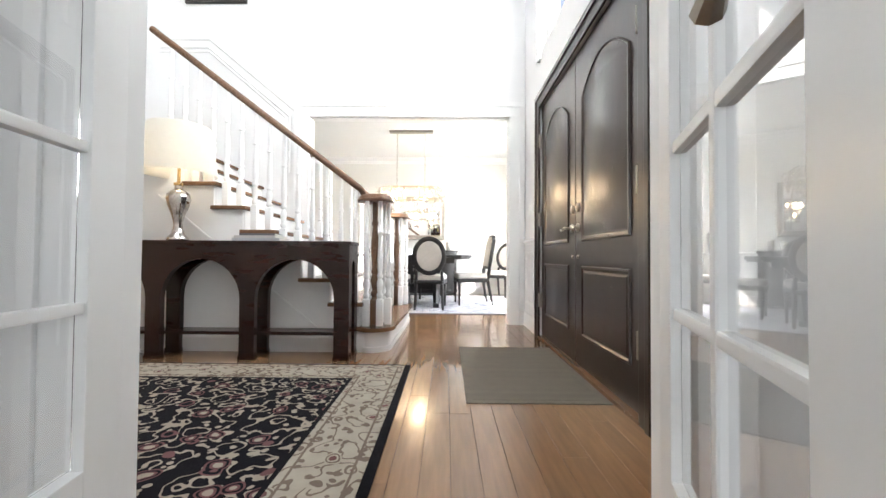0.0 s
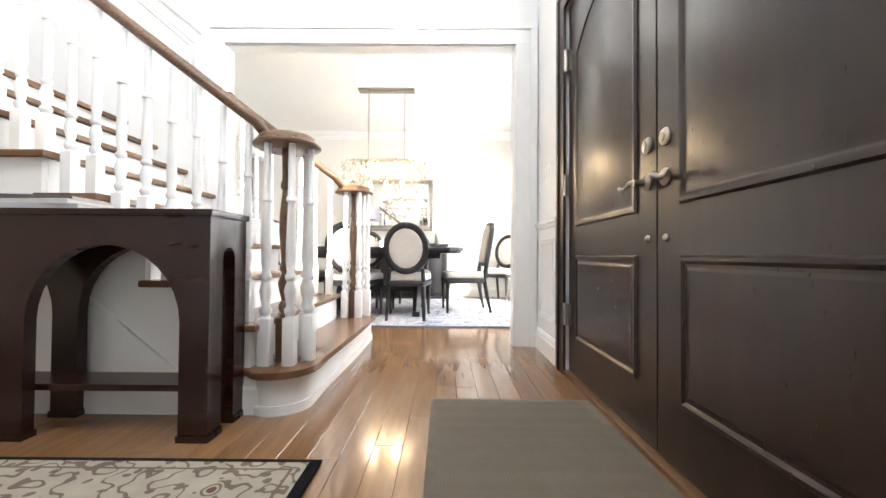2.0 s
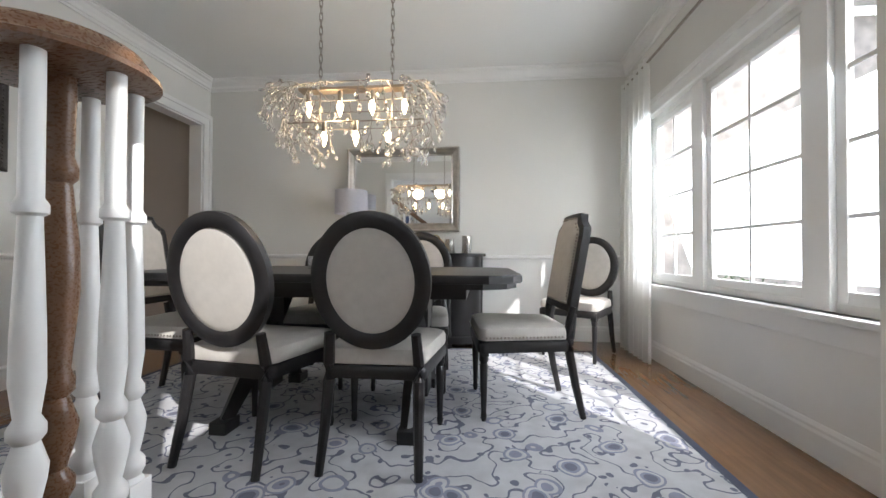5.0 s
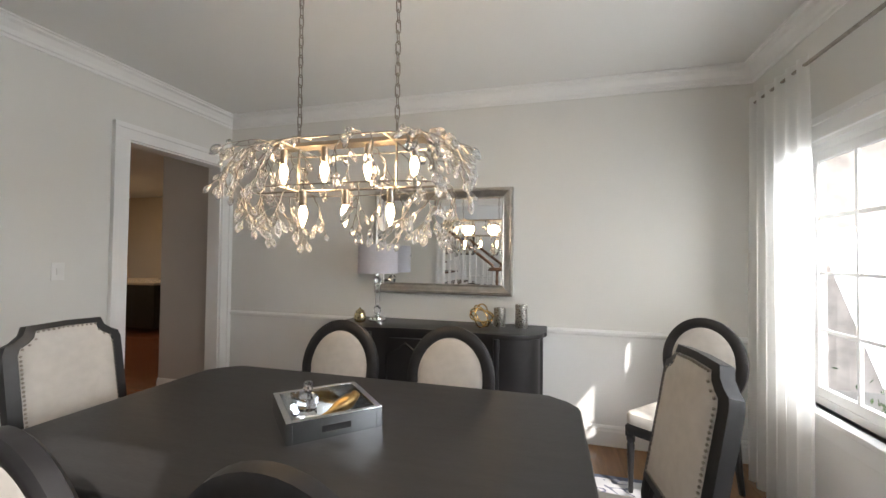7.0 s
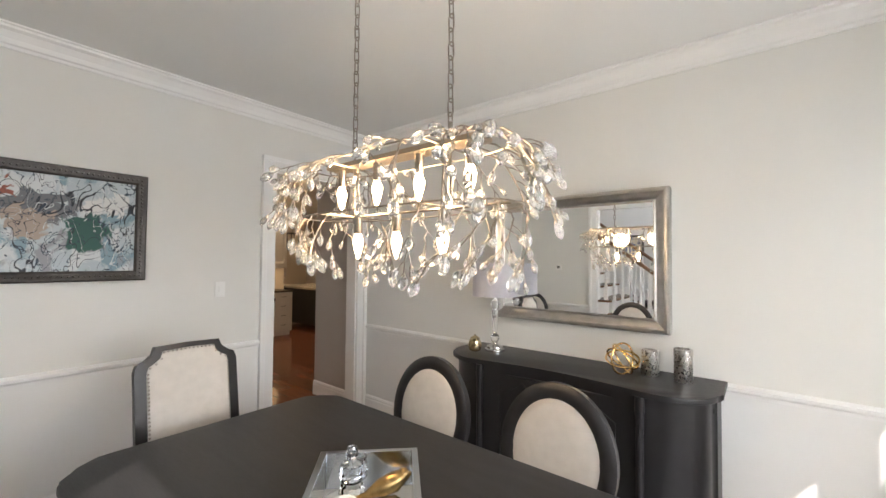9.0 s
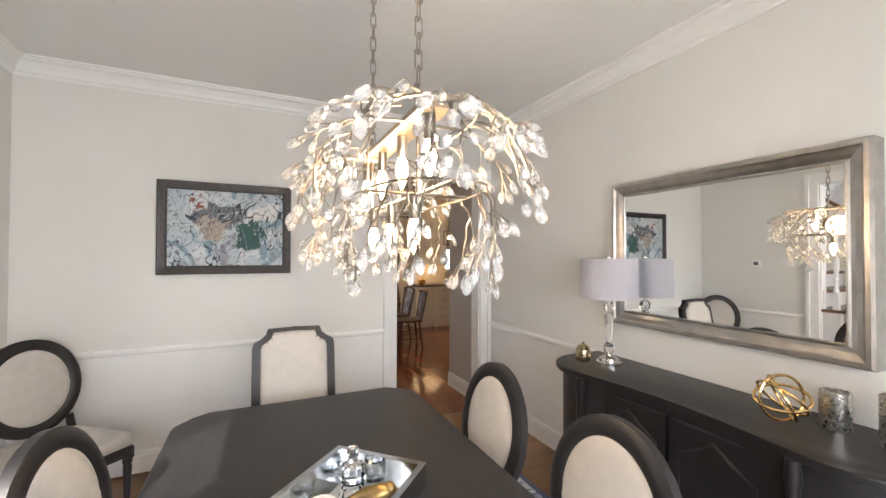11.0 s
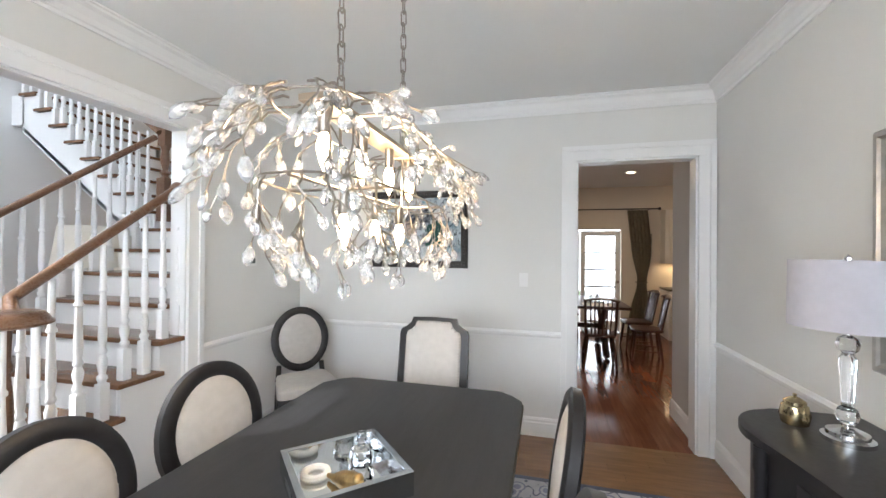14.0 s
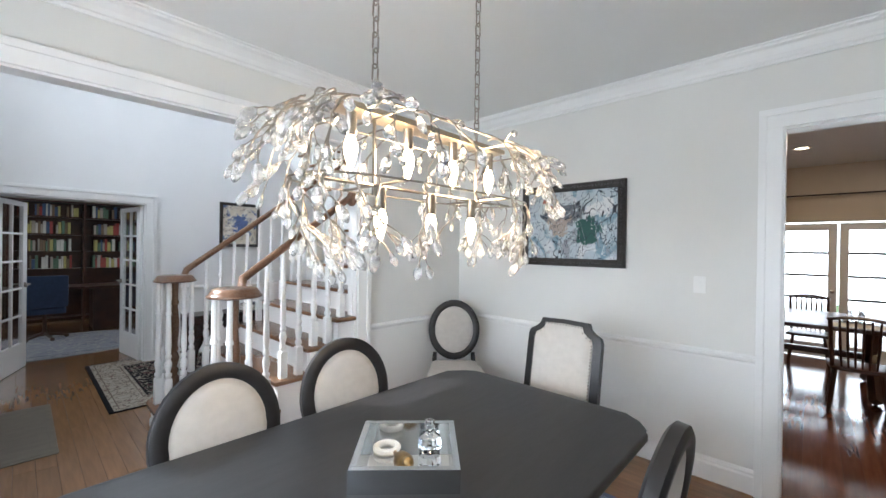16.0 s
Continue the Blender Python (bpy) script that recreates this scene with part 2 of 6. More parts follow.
# ---- floors ----
bm = B()
box(bm, -6.6, -5.2, -0.2, 2.4, 9.5, -0.008)
setting("floor_base", bm, GAP, "dark joints under the oak boards", "floor")
bm = B()
box(bm, -14.0, 6.0, -0.2, -6.6, 13.2, -0.008)
setting("floor_far_base", bm, GAP, "dark joints under the breakfast room boards", "floor")

# ---- walls ----
T = 0.16


def wall(name, mat_, label, *boxes):
    bm = B()
    for b in boxes:
        box(bm, *b)
    return setting(name, bm, mat_, label, "wall")


# front door wall: doors, and a transom window above
DY0, DY1, DZ = 1.80, 4.14, 2.61
TY0, TY1, TZ0, TZ1 = 1.95, 4.05, 3.2, 4.9
wall("wall_front", FOYER, "white painted front wall round the entrance doors",
     (XR, YF - T, 0, XR + 0.2, DY0, HF), (XR, DY1, 0, XR + 0.2, YD, HF), (XR, DY0, DZ, XR + 0.2, DY1, TZ0), (XR, DY0, TZ1, XR + 0.2, DY1, HF),
     (XR, DY0, TZ0, XR + 0.2, TY0, TZ1), (XR, TY1, TZ0, XR + 0.2, DY1, TZ1))
wall("wall_opening", FOYER, "white wall with a wide cased opening to the dining room",
     (-6.4, YO, 0, OPL, YO + 0.06, HF), (OPL, YO, OPH, XR, YO + 0.06, HF), (OPR, YO, 0, XR, YO + 0.06, OPH))
wall("wall_opening_dining_side", WALL, "cream dining room wall round the wide cased opening",
     (XL - T, YO + 0.06, 0, OPL, YD, HC + 0.2), (OPL, YO + 0.06, OPH, XW + T, YD, HC + 0.2), (OPR, YO + 0.06, 0, XW + T, YD, OPH))
wall("wall_passage", WALL, "cream dining room wall with a cased passage to the kitchen",
     (XL - T, YD, 0, XL, KD0, HC + 0.2), (XL - T, KD1, 0, XL, YB + T, HC + 0.2), (XL - T, KD0, KDH, XL, KD1, HC + 0.2))
wall("wall_mirror", WALL, "cream dining room wall behind the sideboard", (XL, YB, 0, XW + T, YB + T, HC + 0.2))
WY0, WY1, WZ0, WZ1 = 5.65, 8.75, 0.75, 2.45
wall("wall_window", WALL, "cream dining room wall under and round the wide window",
     (XW, YD, 0, XW + T, WY0, HC + 0.2), (XW, WY1, 0, XW + T, YB, HC + 0.2), (XW, WY0, 0, XW + T, WY1, WZ0), (XW, WY0, WZ1, XW + T, WY1, HC + 0.2))
wall("wall_office", FOYER, "white foyer wall round the glazed double doors",
     (-6.4, YF - T, 0, FDL, YF, HF), (FDR, YF - T, 0, 2.45, YF, HF), (FDL, YF - T, FDH, FDR, YF, HF))
wall("wall_hall_end", BEIGE, "beige painted end wall of the hall", (-6.4, YF, 0, -6.25, YO, HF))
wall("wall_office_sides", mat("office_green_grey_paint", (0.50, 0.47, 0.40), 0.8, var=0.03, scale=2, bump=0.05, bscale=150), "grey-beige office walls",
     (-3.2, -4.7, 0, -3.05, YF - T, HC), (2.3, -4.7, 0, 2.45, YF - T, HC), (-3.2, -4.85, 0, 2.45, -4.7, HC))
bm = B()
box(bm, XL - T, YD, HC, XW + T, YB + T, HC + 0.15)
setting("ceiling_dining", bm, CEIL, "pale painted dining room ceiling", "ceiling")
bm = B()
box(bm, -6.4, YF - T, HF, XR + 0.2, YD, HF + 0.15)
setting("ceiling_foyer", bm, CEIL, "high white foyer ceiling", "ceiling")
bm = B()
box(bm, -3.2, -4.85, HC, 2.45, YF - T, HC + 0.15)
setting("ceiling_office", bm, CEIL, "pale office ceiling", "ceiling")

# ---- mouldings ----
CROWN = [(0, -0.14), (0.014, -0.14), (0.018, -0.12), (0.03, -0.112), (0.036, -0.08), (0.06, -0.04), (0.088, -0.028), (0.092, -0.014), (0.11, -0.01), (0.11, 0), (0, 0)]
BASE = [(0, 0), (0.022, 0), (0.022, 0.13), (0.017, 0.145), (0.017, 0.16), (0.008, 0.18), (0, 0.185)]
CHAIRR = [(0, -0.045), (0.012, -0.045), (0.014, -0.025), (0.022, -0.015), (0.034, -0.008), (0.034, 0.012), (0.02, 0.02), (0.012, 0.028), (0, 0.03)]
RAILZ = 1.005


def run(name, segs, prof, material, label, category="trim"):
    bm = B()
    for p0, p1, out in segs:
        strip(bm, p0, p1, out, prof)
    return setting(name, bm, material, label, category, smooth=False)


Zc = HC
run("trim_crown", [((XL, YD, Zc), (XL, YB, Zc), (1, 0, 0)), ((XL, YB, Zc), (XW, YB, Zc), (0, -1, 0)), ((XW, YD, Zc), (XW, YB, Zc), (-1, 0, 0)), ((XL, YD, Zc), (XW, YD, Zc), (0, 1, 0))], CROWN, WHITE, "white stepped crown moulding")
CW = 0.13
base_dining = [((XL, YD, 0), (XL, KD0 - CW, 0), (1, 0, 0)), ((XL, YB, 0), (XW, YB, 0), (0, -1, 0)), ((XW, YD, 0), (XW, YB, 0), (-1, 0, 0)),
               ((XL, YD, 0), (OPL - CW, YD, 0), (0, 1, 0)), ((OPR + CW, YD, 0), (XW, YD, 0), (0, 1, 0))]
run("baseboard_dining", base_dining, BASE, WHITE, "white moulded baseboard", "baseboard")
run("trim_chair_rail_dining", [(( XL, YD, RAILZ), (XL, KD0 - CW, RAILZ), (1, 0, 0)), ((XL, YB, RAILZ), (XW, YB, RAILZ), (0, -1, 0)), ((XL, YD, RAILZ), (OPL - CW, YD, RAILZ), (0, 1, 0)),
    ((OPR + CW, YD, RAILZ), (XW, YD, RAILZ), (0, 1, 0))], CHAIRR, WHITE, "white chair rail")
# painted white below the chair rail
bm = B()
for b in ((XL, YD, 0.18, XL + 0.004, KD0 - CW, RAILZ - 0.04), (XL, YB - 0.004, 0.18, XW, YB, RAILZ - 0.04), (XL, YD, 0.18, OPL - CW, YD + 0.004, RAILZ - 0.04),
          (OPR + CW, YD, 0.18, XW, YD + 0.004, RAILZ - 0.04), (XW - 0.004, YD, 0.18, XW, YB, WZ0 - 0.1)):
    box(bm, *b)
setting("trim_dado", bm, mat("white_dado_paint", (0.80, 0.80, 0.785), 0.6, var=0.02, scale=2, bump=0.05, bscale=150), "white painted dado below the chair rail", "trim")
FRAIL = 1.10
run("baseboard_foyer", [((XR, YF, 0), (XR, DY0 - 0.14, 0), (-1, 0, 0)), ((XR, DY1 + 0.14, 0), (XR, YO, 0), (-1, 0, 0)), ((-6.2, YF, 0), (FDL - CW, YF, 0), (0, 1, 0)), ((FDR + CW, YF, 0), (XR, YF, 0), (0, 1, 0)), ((-6.2, SA - 0.06, 0), (-0.35, SA - 0.06, 0), (0, -1, 0))], BASE, WHITE, "white moulded baseboard", "baseboard")
run("trim_chair_rail_foyer", [((XR, YF, FRAIL), (XR, DY0 - 0.14, FRAIL), (-1, 0, 0)), ((XR, DY1 + 0.14, FRAIL), (XR, YO, FRAIL), (-1, 0, 0)), ((-2.7, YF, FRAIL), (FDL - CW, YF, FRAIL), (0, 1, 0)), ((FDR + CW, YF, FRAIL), (XR, YF, FRAIL), (0, 1, 0))], CHAIRR, WHITE, "white chair rail")


def picture_mould(bm, origin, du, dv, u0, v0, u1, v1, out, w=0.05, d=0.018):
    """A raised rectangular panel moulding on a wall plane."""
    o, du, dv, out = Vector(origin), Vector(du), Vector(dv), Vector(out)
    loops = []
    for inset, h in ((0, 0), (0.006, d), (w * 0.5, d * 0.7), (w - 0.006, d * 0.4), (w, 0)):
        loops.append([bm.verts.new(o + du * u + dv * v + out * h) for u, v in ((u0 + inset, v0 + inset), (u1 - inset, v0 + inset), (u1 - inset, v1 - inset), (u0 + inset, v1 - inset))])
    for a, b in zip(loops, loops[1:]):
        for i in range(4):
            j = (i + 1) % 4
            bm.faces.new((a[i], a[j], b[j], b[i]))


bm = B()
for y0, y1 in ((YF + 0.14, DY0 - 0.28), (DY1 + 0.24, YO - 0.1)):
    picture_mould(bm, (XR, 0, 0), (0, 1, 0), (0, 0, 1), y0, 0.3, y1, 0.97, (-1, 0, 0))
setting("trim_wainscot_panels", bm, WHITE, "white wainscot panel moulding", "trim")


def casing(name, axis, wallpos, a0, a1, top, out, w=CW, base=0.0, label="white moulded door casing", material=None, th=0.03):
    """Casing round an opening: axis 'x' runs along x on a wall y = wallpos."""
    bm = B()
    def bx(u0, z0, u1, z1, d0, d1):
        lo, hi = sorted((wallpos + out * d0, wallpos + out * d1))
        if axis == "x":
            box(bm, u0, lo, z0, u1, hi, z1, 0.004)
        else:
            box(bm, lo, u0, z0, hi, u1, z1, 0.004)
    bx(a0 - w, base, a0, top, 0, th)
    bx(a1, base, a1 + w, top, 0, th)
    bx(a0 - w, top, a1 + w, top + w, 0, th)
    q = w * 0.3
    bx(a0 - w - 0.008, base, a0 - w + q, top + w - q, 0, th + 0.014)
    bx(a1 + w - q, base, a1 + w + 0.008, top + w - q, 0, th + 0.014)
    bx(a0 - w - 0.008, top + w - q, a1 + w + 0.008, top + w + 0.008, 0, th + 0.014)
    return setting(name, bm, material or WHITE, label, "trim")


def lining(name, bm_boxes, label):
    bm = B()
    for b in bm_boxes:
        box(bm, *b)
    return setting(name, bm, WHITE, label, "trim")


casing("trim_opening_foyer", "x", YO, OPL, OPR, OPH, -1, w=0.19)
casing("trim_opening_dining", "x", YD, OPL, OPR, OPH, 1, w=0.13)
lining("trim_opening_jamb", [(OPL, YO - 0.004, 0, OPL + 0.015, YD + 0.004, OPH), (OPR - 0.015, YO - 0.004, 0, OPR, YD + 0.004, OPH), (OPL, YO - 0.004, OPH - 0.015, OPR, YD + 0.004, OPH)], "white jamb of the wide opening")
casing("trim_passage", "y", XL, KD0, KD1, KDH, 1)
lining("trim_passage_jamb", [(XL - T - 0.004, KD0, 0, XL + 0.004, KD0 + 0.015, KDH), (XL - T - 0.004, KD1 - 0.015, 0, XL + 0.004, KD1, KDH), (XL - T - 0.004, KD0, KDH - 0.015, XL + 0.004, KD1, KDH)], "white jamb of the kitchen passage")
casing("trim_glazed_doors", "x", YF, FDL, FDR, FDH, 1)
casing("trim_glazed_doors_office", "x", YF - T, FDL, FDR, FDH, -1)
lining("trim_glazed_jamb", [(FDL, YF - T - 0.004, 0, FDL + 0.02, YF + 0.004, FDH), (FDR - 0.02, YF - T - 0.004, 0, FDR, YF + 0.004, FDH), (FDL, YF - T - 0.004, FDH - 0.02, FDR, YF + 0.004, FDH)], "white jamb of the glazed doors")
casing("trim_entrance", "y", XR, DY0 + 0.02, DY1 - 0.02, DZ - 0.02, -1, w=0.13, material=DOORWOOD, label="dark stained moulded door casing", th=0.02)

# ---- windows ----
def window(name, x, y0, y1, z0, z1, units, cols, rows, label, depth=0.05):
    win = thing(name, label, "window")
    win["kind"] = "structure"
    bm = B()
    s = 0.05
    box(bm, x, y0, z0, x + depth, y0 + s, z1)
    box(bm, x, y1 - s, z0, x + depth, y1, z1)
    box(bm, x, y0 + s, z0, x + depth, y1 - s, z0 + s)
    box(bm, x, y0 + s, z1 - s, x + depth, y1 - s, z1)
    part("window_frame", bm, WHITE, win, smooth=False)
    for i in range(len(units) - 1):
        a, b = units[i][1], units[i + 1][0]
        bm = B()
        box(bm, x - 0.03, a, z0 + 0.005, x + depth - 0.003, b, z1 - 0.005, 0.006)
        part("mullion", bm, WHITE, win, smooth=False)
    for (a, b) in units:
        bm = B()
        f = 0.06
        for q in ((a, z0 + s, a + f, z1 - s), (b - f, z0 + s, b, z1 - s), (a + f, z0 + s, b - f, z0 + s + f), (a + f, z1 - s - f, b - f, z1 - s)):
            box(bm, x + 0.005, q[0], q[1], x + 0.045, q[2], q[3], 0.004)
        part("sash", bm, WHITE, win, smooth=False)
        c = cols
        ga, gb, gz0, gz1 = a + f, b - f, z0 + s + f, z1 - s - f
        bm = B()
        for k in range(1, c):
            yy = ga + (gb - ga) * k / c
            box(bm, x + 0.012, yy - 0.011, gz0, x + 0.032, yy + 0.011, gz1)
        for k in range(1, rows):
            zz = gz0 + (gz1 - gz0) * k / rows
            box(bm, x + 0.0145, ga, zz - 0.011, x + 0.0295, gb, zz + 0.011)
        part("muntin_bars", bm, WHITE, win, smooth=False)
        bm = B()
        box(bm, x + 0.02, ga, gz0, x + 0.024, gb, gz1)
        p = part("pane", bm, PANE, win, smooth=False)
        p.visible_shadow = False
    return win


dw = window("window_1", XW + 0.05, WY0, WY1, WZ0, WZ1, [(WY0 + 0.04, 6.62), (6.78, 7.76), (7.92, WY1 - 0.04)], 2, 4, "white triple window with muntins")
bm = B()
box(bm, XW - 0.07, WY0 - 0.16, WZ0 - 0.035, XW + 0.06, WY1 + 0.16, WZ0, 0.008)
box(bm, XW - 0.03, WY0 - 0.12, WZ0 - 0.15, XW, WY1 + 0.12, WZ0 - 0.035, 0.006)
part("window_sill", bm, WHITE, dw, smooth=False)
casing("trim_window", "y", XW, WY0, WY1, WZ1, -1, base=WZ0, label="white moulded window casing")
tw = window("window_2", XR + 0.05, TY0, TY1, TZ0, TZ1, [(TY0 + 0.04, 2.95), (3.05, TY1 - 0.04)], 1, 1, "white transom window above the entrance doors")
casing("trim_transom", "y", XR, TY0, TY1, TZ1, -1, w=0.09, base=TZ0 - 0.09, label="white transom window casing")

# ---- entrance doors ----
def arch_outline(y0, y1, z0, zs, zp, n=14):
    pts = [(y0, z0), (y1, z0), (y1, zs)]
    for i in range(1, n):
        u = i / n
        pts.append((y1 + (y0 - y1) * u, zs + (zp - zs) * (1 - (2 * u - 1) ** 2)))
    pts.append((y0, zs))
    return pts


def raised_panel(bm, x, outline, out, steps=((0.0, 0.0), (0.008, 0.012), (0.02, 0.012), (0.032, 0.002), (0.042, 0.002), (0.055, 0.0055))):
    cy = sum(p[0] for p in outline) / len(outline)
    cz = sum(p[1] for p in outline) / len(outline)
    ry = max(abs(p[0] - cy) for p in outline)
    rz = max(abs(p[1] - cz) for p in outline)
    loops = []
    for inset, h in steps:
        loops.append([bm.verts.new((x + out * h, cy + (y - cy) * (1 - inset / ry), cz + (z - cz) * (1 - inset / rz))) for y, z in outline])
    n = len(outline)
    for a, b in zip(loops, loops[1:]):
        for i in range(n):
            j = (i + 1) % n
            bm.faces.new((a[i], a[j], b[j], b[i]))
    bm.faces.new(loops[-1])


XDOOR = XR + 0.022
YM = (DY0 + DY1) / 2


def entrance_leaf(y0, y1, hand):
    d = thing("entrance_door", "dark stained wooden entrance door with arched panel", "door", "double entrance doors", pose(XDOOR, (y0 + y1) / 2, 0))
    cy = (y0 + y1) / 2
    bm = B()
    box(bm, 0, y0 - cy, 0.03, 0.05, y1 - cy, DZ - 0.03, 0.004)
    part("leaf", bm, DOORWOOD, d, smooth=False)
    w = (y1 - y0) / 2
    bm = B()
    raised_panel(bm, -0.002, arch_outline(-w + 0.16, w - 0.16, 1.02, 2.16, 2.34), -1)
    part("arched_panel", bm, DOORWOOD, d)
    bm = B()
    raised_panel(bm, -0.002, [(-w + 0.16, 0.27), (w - 0.16, 0.27), (w - 0.16, 0.83), (-w + 0.16, 0.83)], -1)
    part("lower_panel", bm, DOORWOOD, d, smooth=False)
    s = hand
    yh = s * (w - 0.065)
    bm = B()
    rot = Matrix.Translation((-0.0, yh, 1.14)) @ Matrix.Rotation(radians(-90), 4, "Y")
    lathe(bm, [(0.036, 0), (0.036, 0.007), (0.029, 0.014), (0.014, 0.02), (0.012, 0.055), (0.015, 0.066), (0.0, 0.068)], n=18, m=rot)
    tube(bm, [(-0.06, yh, 1.14), (-0.066, yh - s * 0.03, 1.143), (-0.066, yh - s * 0.07, 1.128), (-0.066, yh - s * 0.11, 1.126), (-0.066, yh - s * 0.14, 1.14)], [0.012, 0.012, 0.009, 0.010, 0.007], 8)
    part("door_handle", bm, PEWTER, d, "pewter lever handle")
    bm = B()
    rot = Matrix.Translation((-0.0, yh, 1.30)) @ Matrix.Rotation(radians(-90), 4, "Y")
    lathe(bm, [(0.036, 0), (0.036, 0.008), (0.030, 0.014), (0.018, 0.016), (0.017, 0.02), (0.0, 0.021)], n=18, m=rot)
    part("deadbolt", bm, PEWTER, d, "round pewter deadbolt")
    bm = B()
    rot = Matrix.Translation((-0.0, yh, 0.90)) @ Matrix.Rotation(radians(-90), 4, "Y")
    lathe(bm, [(0.016, 0), (0.016, 0.005), (0.01, 0.012), (0.0, 0.014)], n=12, m=rot)
    part("bolt_button", bm, PEWTER, d)
    for z in (0.42, 1.32, 2.2):
        bm = B()
        yy = -s * (w - 0.012)
        box(bm, -0.012, min(yy, yy + s * 0.03), z - 0.075, 0.0, max(yy, yy + s * 0.03), z + 0.075)
        tube(bm, [(-0.03, yy + s * 0.004, z - 0.075), (-0.03, yy + s * 0.004, z + 0.075)], 0.013, 8)
        part("hinge", bm, PEWTER, d)
    return d


entrance_leaf(DY0 + 0.02, YM - 0.004, 1)
entrance_leaf(YM + 0.004, DY1 - 0.02, -1)
bm = B()
box(bm, XR - 0.02, DY0, 0.0, XR + 0.2, DY1, 0.025, 0.006)
setting("door_threshold", bm, TREADWOOD, "oak threshold under the entrance doors", "threshold")
bm = B()
box(bm, XR + 0.1, DY0, 0.03, XR + 0.19, DY1, DZ)
setting("door_outer_skin", bm, DOORWOOD, "dark outer face behind the entrance doors", "door")

# ---- glazed double doors to the office ----
def glazed_leaf(m, label, flip):
    d = thing("glazed_door", label, "door", "glazed double doors", m)
    W, H, t = 0.84, FDH - 0.04, 0.045
    st = 0.125
    bm = B()
    for q in ((0, 0.01, st, H), (W - st, 0.01, W, H), (st, 0.01, W - st, 0.37), (st, H - 0.065, W - st, H)):
        box(bm, q[0], -t / 2, q[1], q[2], t / 2, q[3], 0.003)
    part("door_frame", bm, WHITE, d, smooth=False)
    cols, rows = 2, 5
    x0, x1, z0, z1 = st, W - st, 0.37, H - 0.065
    for k in range(1, cols):
        bm = B()
        xx = x0 + (x1 - x0) * k / cols
        box(bm, xx - 0.014, -t / 2 + 0.004, z0, xx + 0.014, t / 2 - 0.004, z1, 0.006)
        part("muntin", bm, WHITE, d, smooth=False)
    for k in range(1, rows):
        zz = z0 + (z1 - z0) * k / rows
        bm = B()
        box(bm, x0, -t / 2 + 0.006, zz - 0.014, x1, t / 2 - 0.006, zz + 0.014, 0.006)
        part("muntin", bm, WHITE, d, smooth=False)
    for i in range(cols):
        for j in range(rows):
            bm = B()
            a = x0 + (x1 - x0) * i / cols
            c = z0 + (z1 - z0) * j / rows
            box(bm, a + 0.01, -0.002, c + 0.01, a + (x1 - x0) / cols - 0.01, 0.002, c + (z1 - z0) / rows - 0.01)
            p = part("pane", bm, PANE, d, smooth=False)
            p.visible_shadow = False
    for s in (-1, 1):
        bm = B()
        lathe(bm, [(0.032, 0), (0.032, 0.006), (0.014, 0.014), (0.012, 0.055)], n=16, m=Matrix.Translation((W - 0.065, s * t / 2, 1.2)) @ Matrix.Rotation(radians(-90 * s), 4, "X"))
        tube(bm, [(W - 0.065, s * 0.075, 1.2), (W - 0.11, s * 0.08, 1.205), (W - 0.17, s * 0.08, 1.195), (W - 0.21, s * 0.078, 1.185)], [0.013, 0.012, 0.013, 0.02], 8)
        part("lever_handle", bm, NICKEL, d, "nickel lever handle")
    return d


glazed_leaf(pose(FDL + 0.035, YF - 0.11, 0, 0, 0, -82), "white glazed office door standing open", 1)
glazed_leaf(pose(FDR - 0.04, YF - 0.13, 0, 0, 0, -108.5), "white glazed office door standing open", -1)

# ---- stairs ----
stair = thing("staircase", "white staircase with stained oak treads and closed side", "staircase", m=pose(0, 0, 0))
for n in range(2, 9):
    bm = B()
    box(bm, nose(n + 1) - 0.06, SA, (n - 1) * RISE - 0.002, nose(n) - 0.035, SB if n < 5 else YO - 0.002, n * RISE - 0.04)
    part("riser", bm, WHITE, stair, smooth=False)
# closed foyer side under the flight, and dining side
bm = B()
def side(y0, y1, nmax, xe=None):
    pts = [(nose(2) - 0.04, 0.0)]
    for n in range(2, nmax + 1):
        pts += [(nose(n) - 0.04, (n - 1) * RISE), (nose(n) - 0.04, n * RISE - 0.035)]
    xe = nose(nmax + 1) - 0.03 if xe is None else xe
    pts += [(xe, nmax * RISE - 0.035), (xe, 0)]
    a = [bm.verts.new((x, y0, z)) for x, z in pts]
    b = [bm.verts.new((x, y1, z)) for x, z in pts]
    k = len(pts)
    bm.faces.new(a[::-1]); bm.faces.new(b)
    for i in range(k):
        bm.faces.new((a[i], a[(i + 1) % k], b[(i + 1) % k], b[i]))
side(SA - 0.03, SA + 0.05, 8)
part("side_panel", bm, WHITE, stair, smooth=False)
bm = B()
side(SB - 0.05, SB + 0.03, 5, OPL + 0.002)
part("side_panel", bm, WHITE, stair, smooth=False)
# sloped trim on the closed side
bm = B()
for z0, d in ((-0.32, 0.012),):
    x0, x1 = -0.75, nose(9)
    s = RISE / RUN
    za = lambda x: (nose(2) - x) * s + 2 * RISE + z0 - 0.28
    pts = [(x0, za(x0) - 0.02), (x1, za(x1) - 0.02), (x1, za(x1) + 0.02), (x0, za(x0) + 0.02)]
    a = [bm.verts.new((x, SA - 0.03, z)) for x, z in pts]
    b = [bm.verts.new((x, SA - 0.03 - d * 1.5, z)) for x, z in pts]
    bm.faces.new(b)
    for i in range(4):
        bm.faces.new((a[i], a[(i + 1) % 4], b[(i + 1) % 4], b[i]))
part("sloped_trim", bm, WHITE, stair, smooth=False)
